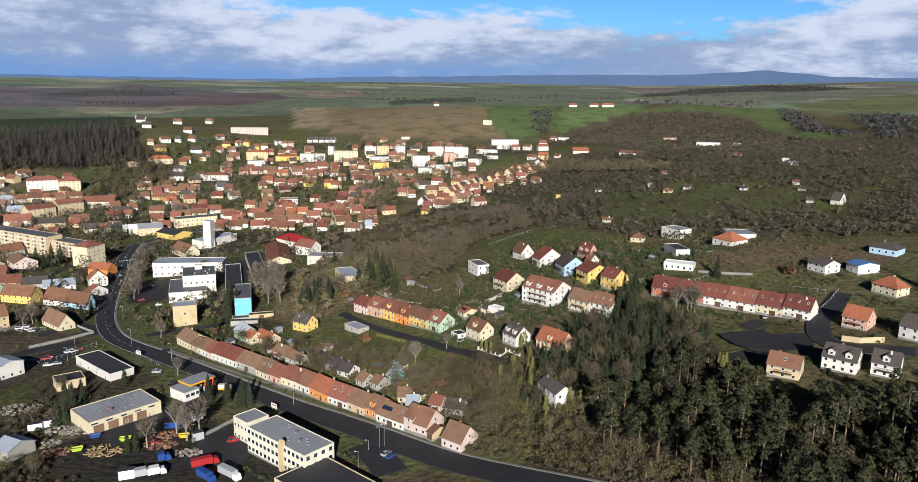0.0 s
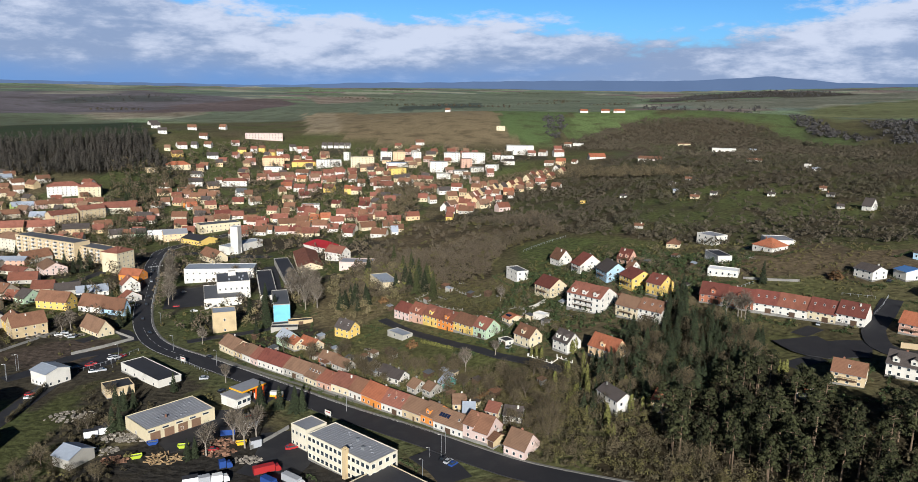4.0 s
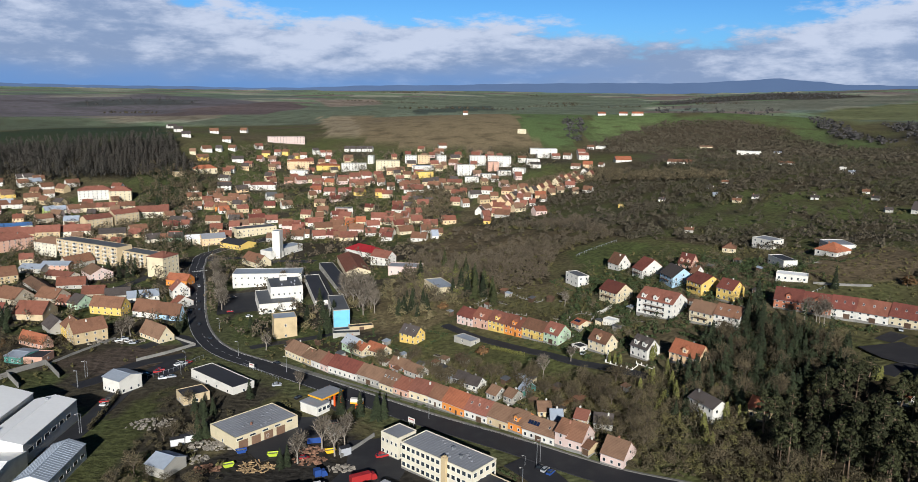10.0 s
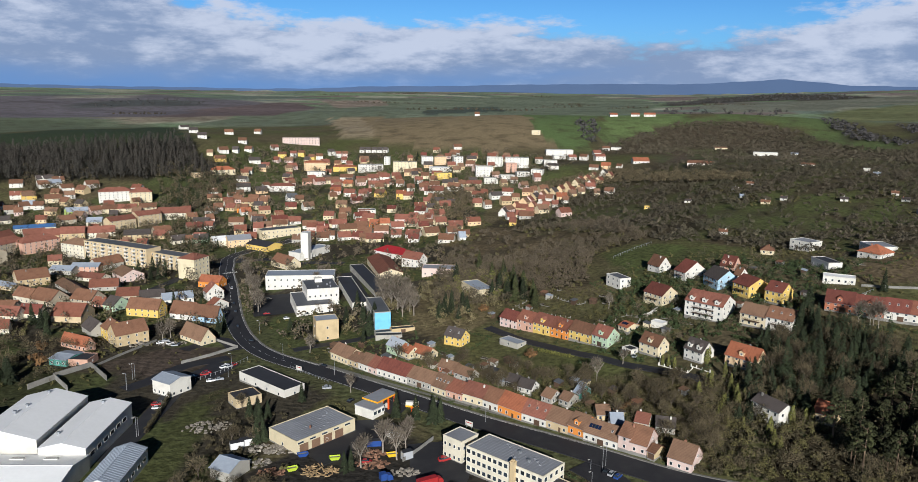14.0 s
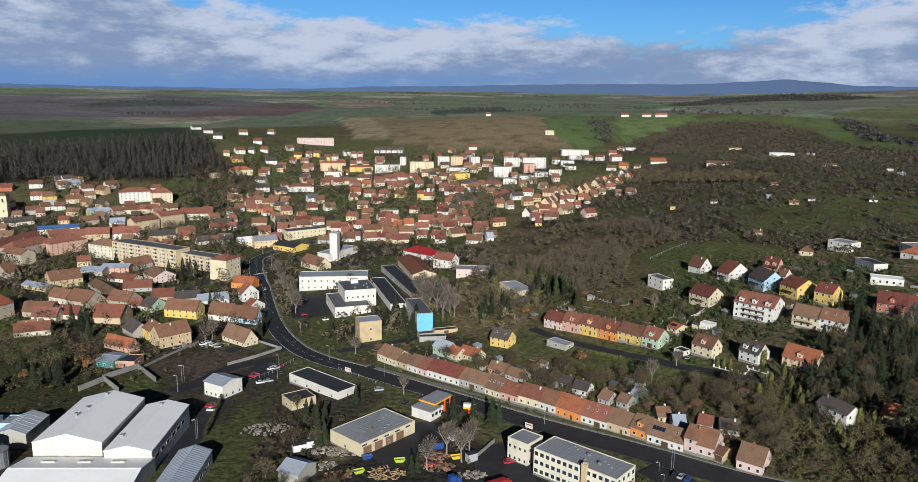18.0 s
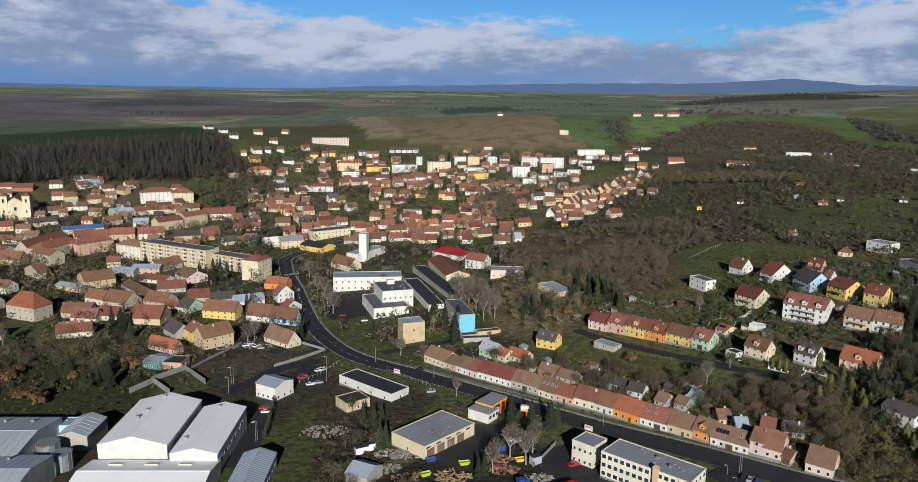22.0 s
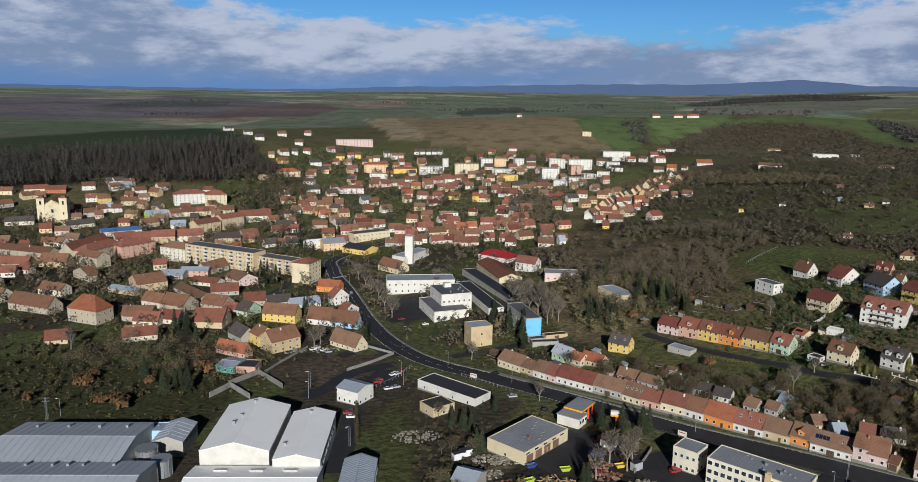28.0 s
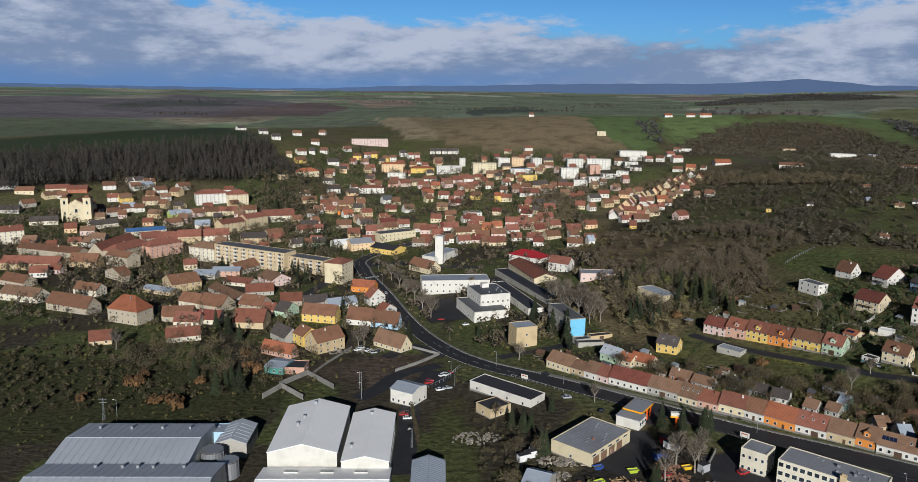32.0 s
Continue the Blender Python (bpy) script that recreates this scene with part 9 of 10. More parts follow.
hedge([(118.1, 257.6), (123.3, 265.4), (128.1, 272.1)], 3.2, MAT_THUJA, "tall yellow-green hedge of thujas")
hedge([(126.5, 254.0), (131.5, 258.4)], 3.0, MAT_THUJA, "tall yellow-green hedge of thujas")
hedge([(64.4, 347.2), (71.7, 340.1), (78.8, 333.6)], 1.6, MAT_THUJA, "yellow-green clipped hedge beside the street")
hedge([(149.1, 320.7), (154.2, 312.8), (159.4, 307.3)], 2.0, MAT_HEDGE, "green clipped hedge round a garden")
hedge([(148.7, 311.4), (154.8, 304.7), (159.3, 301.6)], 2.0, MAT_HEDGE, "green clipped hedge round a garden")
hedge([(192.6, 342.1), (184.8, 333.4), (178.1, 328.0)], 2.4, MAT_HEDGE, "green clipped hedge round a garden")
hedge([(204.6, 356.4), (211.0, 350.1), (221.3, 349.6)], 2.2, MAT_HEDGE, "green clipped hedge round a garden")
hedge([(-106.3, 334.3), (-106.0, 320.2), (-104.6, 306.8), (-102.9, 291.7), (-101.6, 280.2)], 3.0, MAT_SCRUB, "dense bare hedge beside the lawn")

# ---- planting ----
BARE = ((MAT_BARK, MAT_TWIG), "bare brown deciduous tree in winter", "tree")
PALE = ((MAT_BIRCH, MAT_TWIGPALE), "tall bare tree with pale branches", "tree")
SPRUCE = ((MAT_BARK, MAT_SPRUCE), "dark green spruce with dense needles", "tree")
PINE = ((MAT_PINEBARK, MAT_PINE), "tall pine with a bare pale trunk", "tree")
RUSSET = ((MAT_BARK, MAT_RUST), "bush with russet winter leaves", "bush")
THUJA = ((MAT_BARK, MAT_THUJA), "slim yellow-green garden conifer", "tree")

MAT_OLDSPRUCE = material("olive_needles", (0.058, 0.066, 0.024), 0.9, grain=0.6, vary=0.25, bump=0, island=0.3)
# trees that stand out
tree('poplar', -129.4, 553.1, 13.8, *PALE, variant=0)
tree('poplar', -122.3, 530.8, 15.0, *PALE, variant=1)
tree('poplar', -116.0, 507.4, 15.0, *PALE, variant=2)
tree('poplar', -109.9, 497.7, 16.2, *PALE, variant=0)
tree('poplar', -104.1, 474.4, 16.2, *PALE, variant=1)
tree('poplar', -98.8, 457.8, 16.2, *PALE, variant=2)
tree('poplar', -99.8, 468.5, 13.8, *PALE, variant=0)
tree('poplar', -21.9, 468.1, 17.5, *PALE, variant=1)
tree('poplar', -18.5, 446.4, 18.8, *PALE, variant=2)
tree('poplar', -13.9, 444.5, 17.5, *PALE, variant=0)
tree('poplar', -9.3, 438.0, 18.8, *PALE, variant=1)
tree('poplar', -5.8, 423.3, 17.5, *PALE, variant=2)
tree('poplar', -1.9, 430.4, 18.8, *PALE, variant=0)
tree('poplar', 0.9, 424.9, 16.2, *PALE, variant=1)
tree('poplar', -17.1, 477.0, 16.2, *PALE, variant=2)
tree('poplar', -12.2, 469.1, 16.2, *PALE, variant=0)
tree('poplar', -4.4, 454.9, 17.5, *PALE, variant=1)
tree('poplar', -52.2, 374.6, 11.2, *PALE, variant=2)
tree('poplar', -70.6, 515.3, 11.2, *PALE, variant=0)
tree('poplar', -70.8, 535.7, 11.2, *PALE, variant=1)
tree('poplar', -13.0, 249.9, 13.8, *PALE, variant=2)
tree('poplar', -0.3, 255.8, 15.0, *PALE, variant=0)
tree('poplar', 202.7, 313.8, 13.8, *PALE, variant=1)
tree('poplar', 209.7, 314.1, 13.8, *PALE, variant=2)
tree('poplar', 210.4, 311.5, 12.5, *PALE, variant=0)
tree('poplar', 98.6, 317.4, 8.8, *PALE, variant=1)
tree('poplar', 106.5, 382.2, 10.0, *PALE, variant=2)
tree('poplar', 84.5, 307.0, 12.5, *PALE, variant=0)
tree('poplar', -24.4, 318.2, 10.0, *PALE, variant=1)
tree('poplar', -138.3, 401.2, 12.5, *PALE, variant=2)
tree('poplar', -135.4, 405.9, 13.8, *PALE, variant=0)
tree('poplar', 208.1, 314.0, 11.2, *PALE, variant=1)
tree('poplar', -266.0, 391.0, 13.8, *PALE, variant=2)
tree('poplar', -5.8, 260.8, 15.0, *PALE, variant=0)
tree('poplar', 2.9, 260.9, 16.2, *PALE, variant=1)
tree('spruce', -34.9, 447.5, 13.8, *SPRUCE, variant=3)
tree('spruce', -28.5, 417.6, 15.0, *SPRUCE, variant=0)
tree('spruce', -23.1, 398.6, 15.0, *SPRUCE, variant=1)
tree('spruce', -21.2, 411.2, 16.2, *SPRUCE, variant=2)
tree('spruce', -24.7, 379.7, 11.2, *SPRUCE, variant=3)
tree('spruce', -39.1, 425.0, 11.2, *SPRUCE, variant=0)
tree('spruce', -63.8, 407.2, 8.8, *SPRUCE, variant=1)
tree('spruce', -70.8, 417.9, 8.8, *SPRUCE, variant=2)
tree('spruce', 13.0, 285.3, 12.5, *SPRUCE, variant=3)
tree('spruce', 16.0, 286.1, 11.2, *SPRUCE, variant=0)
tree('spruce', -316.1, 538.7, 11.2, *SPRUCE, variant=1)
tree('spruce', -219.1, 434.5, 12.5, *SPRUCE, variant=2)
tree('spruce', 27.1, 473.2, 15.0, *SPRUCE, variant=3)
tree('spruce', -207.3, 573.0, 12.5, *SPRUCE, variant=0)
tree('spruce', -204.2, 581.7, 11.2, *SPRUCE, variant=1)
tree('spruce', -343.8, 636.2, 12.5, *SPRUCE, variant=2)
tree('spruce', -192.9, 545.3, 11.2, *SPRUCE, variant=3)
tree('spruce', -197.2, 541.4, 12.5, *SPRUCE, variant=0)
tree('spruce', -190.4, 549.2, 11.2, *SPRUCE, variant=1)
tree('spruce', -2.4, 291.0, 12.5, *SPRUCE, variant=2)
tree('spruce', 5.7, 289.4, 11.2, *SPRUCE, variant=3)
tree('spruce', 150.3, 264.1, 10.0, *SPRUCE, variant=0)
tree('spruce', 152.0, 261.5, 8.8, *SPRUCE, variant=1)
tree('spruce', 137.8, 285.0, 8.8, *SPRUCE, variant=2)
tree('spruce', 145.9, 281.5, 10.0, *SPRUCE, variant=3)
tree('spruce', 143.2, 282.6, 10.0, *SPRUCE, variant=0)
tree('spruce', 176.5, 313.9, 15.0, *SPRUCE, variant=1)
tree('spruce', 178.1, 303.3, 16.2, *SPRUCE, variant=2)
tree('spruce', 183.9, 314.0, 13.8, *SPRUCE, variant=3)
tree('spruce', 171.0, 286.6, 15.0, *SPRUCE, variant=0)
tree('spruce', 179.8, 290.6, 15.0, *SPRUCE, variant=1)
tree('spruce', 177.8, 317.6, 12.5, *SPRUCE, variant=2)
tree('spruce', 181.1, 313.9, 12.5, *SPRUCE, variant=3)
tree('spruce', 313.9, 312.9, 10.0, *SPRUCE, variant=0)
tree('spruce', -44.8, 309.4, 10.0, *SPRUCE, variant=1)
tree('spruce', -60.0, 290.8, 8.8, *SPRUCE, variant=2)
tree('spruce', -56.0, 292.9, 8.8, *SPRUCE, variant=3)
tree('spruce', -59.0, 290.7, 10.0, *SPRUCE, variant=0)
tree('spruce', -63.8, 293.9, 10.0, *SPRUCE, variant=1)
tree('spruce', -18.5, 246.0, 8.8, *SPRUCE, variant=2)
tree('spruce', -16.4, 248.0, 8.8, *SPRUCE, variant=3)
tree('spruce', 10.8, 191.2, 8.8, *SPRUCE, variant=0)
tree('spruce', 233.2, 346.8, 12.5, *SPRUCE, variant=1)
tree('spruce', 187.9, 330.1, 16.2, *SPRUCE, variant=2)
tree('spruce', 181.5, 319.8, 15.0, *SPRUCE, variant=3)
tree('spruce', -223.5, 427.6, 13.8, *SPRUCE, variant=0)
tree('spruce', -214.9, 420.9, 12.5, *SPRUCE, variant=1)
tree('spruce', -204.8, 407.5, 11.2, *SPRUCE, variant=2)
tree('spruce', 52.7, 441.0, 13.8, *SPRUCE, variant=3)
tree('spruce', 56.2, 425.8, 15.0, *SPRUCE, variant=0)
tree('spruce', 61.1, 429.7, 15.0, *SPRUCE, variant=1)
tree('spruce', 47.4, 430.4, 12.5, *SPRUCE, variant=2)
tree('spruce', 64.8, 421.2, 13.8, *SPRUCE, variant=3)
tree('spruce', 57.1, 453.2, 12.5, *SPRUCE, variant=0)
tree('spruce', -55.0, 269.2, 11.2, *SPRUCE, variant=1)
tree('spruce', -52.9, 271.0, 10.0, *SPRUCE, variant=2)
tree('bush', -239.6, 340.9, 6.2, *RUSSET, variant=1)
tree('bush', -219.0, 321.4, 5.6, *RUSSET, variant=0)
tree('bush', -253.4, 322.6, 5.0, *RUSSET, variant=1)
tree('bush', 60.4, 340.2, 6.2, *RUSSET, variant=0)
tree('bush', 87.5, 279.6, 4.4, *RUSSET, variant=1)
tree('bush', 91.8, 281.0, 3.8, *RUSSET, variant=0)
tree('bush', 266.1, 341.7, 6.2, *RUSSET, variant=1)
tree('bush', 41.9, 411.3, 6.2, *RUSSET, variant=0)
tree('bush', -194.3, 382.6, 6.2, *RUSSET, variant=1)
tree('bush', -206.6, 344.5, 5.0, *RUSSET, variant=0)
tree('column', 114.1, 309.2, 5.0, *THUJA, variant=1)
tree('column', 116.0, 307.0, 5.0, *THUJA, variant=0)
tree('column', 117.9, 304.7, 5.0, *THUJA, variant=1)
tree('column', 131.0, 302.4, 6.2, *THUJA, variant=0)
tree('column', 132.8, 305.1, 6.2, *THUJA, variant=1)
tree('column', 130.7, 274.6, 7.5, *THUJA, variant=0)
tree('column', 144.9, 264.6, 6.2, *THUJA, variant=1)
tree('column', 143.0, 248.1, 7.5, *THUJA, variant=0)
tree('column', 146.3, 245.0, 7.5, *THUJA, variant=1)
tree('column', 148.2, 244.1, 7.5, *THUJA, variant=0)
tree('column', 130.8, 266.6, 6.2, *THUJA, variant=1)
tree('column', 133.6, 268.2, 6.2, *THUJA, variant=0)
tree('column', 119.9, 279.5, 6.2, *THUJA, variant=1)
tree('column', 125.9, 282.5, 7.5, *THUJA, variant=0)
tree('column', 125.2, 284.8, 6.2, *THUJA, variant=1)
tree('column', 200.8, 256.0, 5.0, *THUJA, variant=0)
tree('column', 201.5, 254.5, 5.0, *THUJA, variant=1)
tree('column', 203.0, 255.0, 5.0, *THUJA, variant=0)

for i, (x, y) in enumerate(((50, 469), (56, 454), (61, 441), (66, 431), (70, 416), (70, 405), (55, 428), (60, 420), (43, 491))):
    tree("spruce", x, y, 12 + (i * 5) % 6, (MAT_BARK, MAT_OLDSPRUCE), "tall olive-green spruce beside the lane", "tree", variant=i % 4)
for i, (x, y) in enumerate(((-194, 341), (-196, 333), (-192, 344), (-186, 336), (-212, 352))):
    tree("spruce", x, y, 10 + (i * 3) % 5, *SPRUCE, variant=i % 4)
for i, (x, y) in enumerate(((-190, 365), (-184, 359), (-210, 317), (-236, 351), (-235, 342))):
    tree("bush", x, y, 6 + (i % 3) * 1.5, *RUSSET, variant=i % 2)

PINEWOOD = [(150, 205), (146, 228), (158, 248), (192, 246), (203, 226), (250, 200), (338, 186), (338, 117), (221, 140), (190, 165)]
for i, (x, y, s) in enumerate(spread(PINEWOOD, 265, 12, 19, 5)):
    tree("pine", x, y, s, *PINE, variant=i % 4, group="pine wood")
stuff("undergrowth", "bush", spread(PINEWOOD, 1100, 1.5, 4.2, 45), MAT_SCRUB, "brown undergrowth in the pine wood", 40, 2.6, fat=1.4)
stuff("wood_twigs", "bare", spread(PINEWOOD, 200, 4, 9, 145), MAT_SCRUB, "bare young trees under the pines", 90, 9.0, fat=1.3)
stuff("young_pines", "spruce", spread(PINEWOOD, 120, 5, 9, 46), MAT_PINE, "young conifers under the pines", 130, 12.0)
WOOD_EDGE = [(92, 250), (128, 290), (150, 262), (156, 240), (160, 200), (225, 142), (215, 128), (150, 183), (112, 222)]
stuff("bank_scrub", "bush", spread(WOOD_EDGE, 900, 1.2, 3.6, 146), MAT_SCRUB, "brown shrubs on the bank above the road", 44, 2.6, fat=1.2)
stuff("bank_thicket", "thicket", spread(WOOD_EDGE, 150, 3, 7, 149), MAT_OLIVE, "olive bushes on the bank above the road", 110, 9.0, fat=0.75)
stuff("bank_trees", "bare", spread(WOOD_EDGE, 170, 4, 9.5, 147), MAT_TWIG, "bare trees on the bank above the road", 120, 9.0, fat=1.1)
for i, (x, y, s) in enumerate(spread([(118, 262), (128, 290), (150, 285), (150, 240), (128, 232)], 26, 3.5, 8, 148)):
    tree(("column", "spruce")[i % 2], x, y, s, *(THUJA, SPRUCE)[i % 2], variant=i % 4)
MIXED = [(124.8, 254.8), (140.4, 280.8), (156, 306.8), (179.4, 319.8), (197.6, 306.8), (208, 280.8), (195, 260), (158.6, 247)]
for i, (x, y, s) in enumerate(spread(MIXED, 62, 6.5, 12.5, 15)):
    tree("spruce", x, y, s, *SPRUCE, variant=i % 4)
stuff("mixed_twigs", "bare", spread(MIXED, 130, 5, 10, 161), MAT_SCRUB, "bare brown trees among the conifers", 120, 9.0, fat=1.3)
stuff("mixed_conifers", "spruce", spread(MIXED, 120, 7, 14, 163), MAT_SPRUCE, "dark conifers of all sizes beside the villas", 150, 12.0)
stuff("mixed_scrub", "bush", spread(MIXED, 420, 1.4, 3.6, 162), MAT_OLIVE, "olive undergrowth among the conifers", 40, 2.6, fat=1.3)
for i, (x, y, s) in enumerate(spread(MIXED, 40, 7.5, 12.5, 16)):
    tree("bare", x, y, s, *BARE, variant=i % 4)
SLOPE_GARDENS = [(-6.5, 353.6), (39, 340.6), (85.8, 306.8), (119.6, 288.6), (127.4, 260), (109.2, 239.2), (96.2, 260), (52, 301.6)]
for i, (x, y, s) in enumerate(spread(SLOPE_GARDENS, 95, 4.4, 10, 6)):
    tree("bare", x, y, s, *BARE, variant=i % 4)
stuff("garden_scrub", "bush", spread(SLOPE_GARDENS, 1500, 0.8, 2.8, 26), MAT_OLIVE, "olive and brown shrubs in the gardens", 28, 2.6, fat=1.3)
VILLA_GARDENS = [(78, 325), (104, 312), (195, 340.6), (247, 390), (195, 429), (123.5, 413.4), (104, 370.5)]
stuff("garden_thicket", "thicket", spread(SLOPE_GARDENS, 170, 2, 5, 127), MAT_OLIVE, "olive fruit bushes on the garden slope", 100, 9.0, fat=0.75)
stuff("garden_twigs", "bare", spread(SLOPE_GARDENS, 150, 3, 7, 126), MAT_TWIG, "bare fruit trees and bushes on the slope", 110, 9.0, fat=1.3)
stuff("villa_shrubs", "bush", spread(VILLA_GARDENS, 800, 1.0, 3.8, 27), MAT_HEDGE, "dark green garden shrubs between the villas", 36, 2.6, fat=1.6)
stuff("willows", "thicket", spread([(20, 447), (52, 420), (72, 432), (60, 470), (30, 490)], 46, 5, 9.5, 201), MAT_THUJA, "yellow-green willows beside the copse", 110, 9.0, fat=0.8)
stuff("villa_bushes", "thicket", spread(VILLA_GARDENS, 130, 3, 6.5, 221), MAT_HEDGE, "dark evergreen bushes in the villa gardens", 110, 9.0, fat=0.7)
MAT_LARCH = material("tan_twigs", (0.19, 0.155, 0.08), 0.95, grain=0.3, stain=0.5, stain_color=(0.1, 0.1, 0.045), vary=0.1, bump=0, island=0.25)
stuff("clearing_trees", "thicket", spread(CLEARING, 62, 5, 10, 222) + spread([(-40, 395), (-8, 440), (-12, 480), (-30, 470)], 16, 5, 9, 223), MAT_LARCH, "tan and olive trees beside the lane", 120, 9.0, fat=0.75)
stuff("east_bushes", "thicket", spread([(205, 262), (232, 300), (258, 330), (300, 345), (345, 300), (320, 240), (255, 218), (215, 232)], 110, 2, 4.5, 224), MAT_HEDGE, "dark garden bushes round the houses by the turning place", 90, 9.0, fat=0.75)
COPSE = [(52, 418.6), (10.4, 431.6), (18.2, 546), (52, 650), (156, 611), (163.8, 513.5), (119.6, 483.6), (101.4, 423.8)]
IN_HEATH = lambda x, y, rnd: rnd.random() < (0.06 if within(HEATH, x, y) else 1.0)
stuff("copse", "thicket", spread(COPSE, 1050, 4, 8.5, 7, IN_HEATH), MAT_COPSE, "dense bare brown copse on the slope", 70, 9.0, fat=1.0)
stuff("copse_scrub", "bush", spread(COPSE, 700, 1.5, 3.4, 28, IN_HEATH), MAT_OLIVE, "dry brown scrub under the copse", 40, 2.6)
ORCHARD = [(78, 624), (169, 500.5), (279.5, 418.6), (429, 390), (728, 650), (728, 1066), (390, 988), (182, 897)]
OPEN_GROUND = (GLADE_A, GLADE_B, GLADE_C, HEDGED_MEADOW, STRIP_FIELDS, FIELD_BROWN, HEATH)


def orchard_spot(x, y, rnd):
    """Trees stand in loose drifts and leave the glades nearly open."""
    p = np.array([x]), np.array([y])
    if any(within(poly, x, y) for poly in OPEN_GROUND):
        return rnd.random() < 0.16
    return rnd.random() < 0.7 + 0.7 * float(ripple(*p, 27, 2.0)[0])


stuff("orchard", "thicket", spread(ORCHARD, 3700, 4, 8.5, 8, orchard_spot), MAT_HILLTWIG, "bare dark orchard trees on the hillside", 40, 9.0, fat=1.3)
stuff("scrub", "bush", spread(ORCHARD, 2000, 2.2, 5.5, 9, orchard_spot), MAT_HILLTWIG, "dark brown scrub on the hillside", 24, 2.6)
VALLEY_WOOD = [(7, 828), (39, 899), (152, 886), (224, 894), (325, 728), (341, 771), (240, 977), (125, 903), (80, 862), (40, 735), (11, 726)]
stuff("valley_wood", "thicket", spread(VALLEY_WOOD, 700, 6.5, 11, 29), MAT_TWIG, "bare wood along the valley", 60, 9.0, fat=1.1)
stuff("hill_scrub", "bush", spread(BUSHY_HILL, 2600, 3.0, 7.5, 10, orchard_spot), MAT_HILLTWIG, "bare scrub covering the round hill", 20, 2.6)
stuff("west_wood", "grove", spread(CLOUDED_WOOD, 2300, 9, 20, 11), MAT_WOODBROWN, "dense dark leafless wood on the ridge", 26, 9.0, fat=1.1)
stuff("west_conifers", "spruce", spread(CLOUDED_WOOD, 1100, 9, 19, 111), MAT_CLOUDED_WOODS, "dark conifers in the wood on the ridge", 34, 12.0)
stuff("park_trees", "thicket", spread(PARK_WEST, 170, 8, 15, 211) + spread(TREES_EDGE, 150, 6, 12, 212), MAT_TWIG, "tall bare trees in the park below the wood", 60, 9.0, fat=1.0)
stuff("park_conifers", "spruce", spread(PARK_WEST, 60, 9, 17, 213) + spread(PARK_CONIFER, 45, 8, 13, 214), MAT_SPRUCE, "dark conifers in the park", 110, 12.0)
stuff("mid_gardens", "thicket", spread(GARDENS_MID, 240, 3.5, 7.5, 215), MAT_OLIVE, "olive fruit trees and bushes in the gardens", 44, 9.0, fat=1.1)
stuff("west_town_trees", "thicket", spread([(-470, 540), (-230, 600), (-170, 640), (-220, 760), (-420, 860), (-520, 780)], 420, 6, 12, 216), MAT_TWIG, "bare trees between the houses of the old town", 50, 9.0, fat=1.0)
TOWN_GREEN = [(-546, 429), (-169, 429), (-52, 390), (26, 429), (26, 624), (78, 832), (234, 1092), (78, 1170), (-234, 1170), (-338, 832), (-546, 780)]
stuff("town_trees", "thicket", spread(TOWN_GREEN, 2300, 5.5, 12.5, 12), MAT_COPSE, "bare trees in the gardens of the town", 36, 9.0, fat=1.1)
stuff("town_shrubs", "bush", spread(TOWN_GREEN, 700, 1.9, 4.4, 13), MAT_OLIVE, "olive shrubs in the gardens of the town", 36, 2.6)
for i, (x, y, s) in enumerate(spread(TOWN_GREEN, 46, 7.5, 13, 14)):
    tree("spruce", x, y, s, *SPRUCE, variant=i % 4)
stuff("town_conifers", "spruce", spread(TOWN_GREEN, 300, 5, 12, 114), MAT_SPRUCE, "dark conifers among the houses of the town", 70, 12.0)
WEST_MEADOW = [(-338, 312), (-234, 312), (-169, 351), (-182, 390), (-260, 403), (-338, 390)]
stuff("meadow_scrub", "bush", spread(WEST_MEADOW, 260, 1.2, 4.4, 17), MAT_SCRUB, "dry brown scrub beside the meadow", 60, 2.6, fat=1.4)
stuff("meadow_thicket", "thicket", spread(WESTMEADOW, 260, 2.5, 7, 19), MAT_SCRUB, "dark thicket on the rough meadow", 90, 9.0, fat=0.8)
stuff("meadow_trees", "bare", spread([(-260, 364), (-169, 340.6), (-156, 377), (-234, 416)], 90, 5, 11.2, 18), MAT_TWIG, "bare trees beside the old quarter", 120, 9.0, fat=1.8)
YARD_EDGE = [(-78, 312), (-45.5, 293.8), (-57.2, 247), (-26, 227.5), (-78, 195)]
stuff("yard_scrub", "bush", spread(YARD_EDGE, 160, 1.2, 3.2, 19), MAT_SCRUB, "dry scrub round the depot", 70, 2.6, fat=1.3)
stuff("yard_thicket", "thicket", spread([(-92, 330), (-48, 292), (-60, 262), (-30, 232), (-40, 190), (-84, 190), (-70, 260)], 130, 1.8, 4.5, 21), MAT_SCRUB, "dark bushes between the lawn and the depot", 110, 9.0, fat=0.75)
for i, (x, y, s) in enumerate(spread(YARD_EDGE, 22, 5, 8.8, 20)):
    tree("bare", x, y, s, *BARE, variant=i % 4)
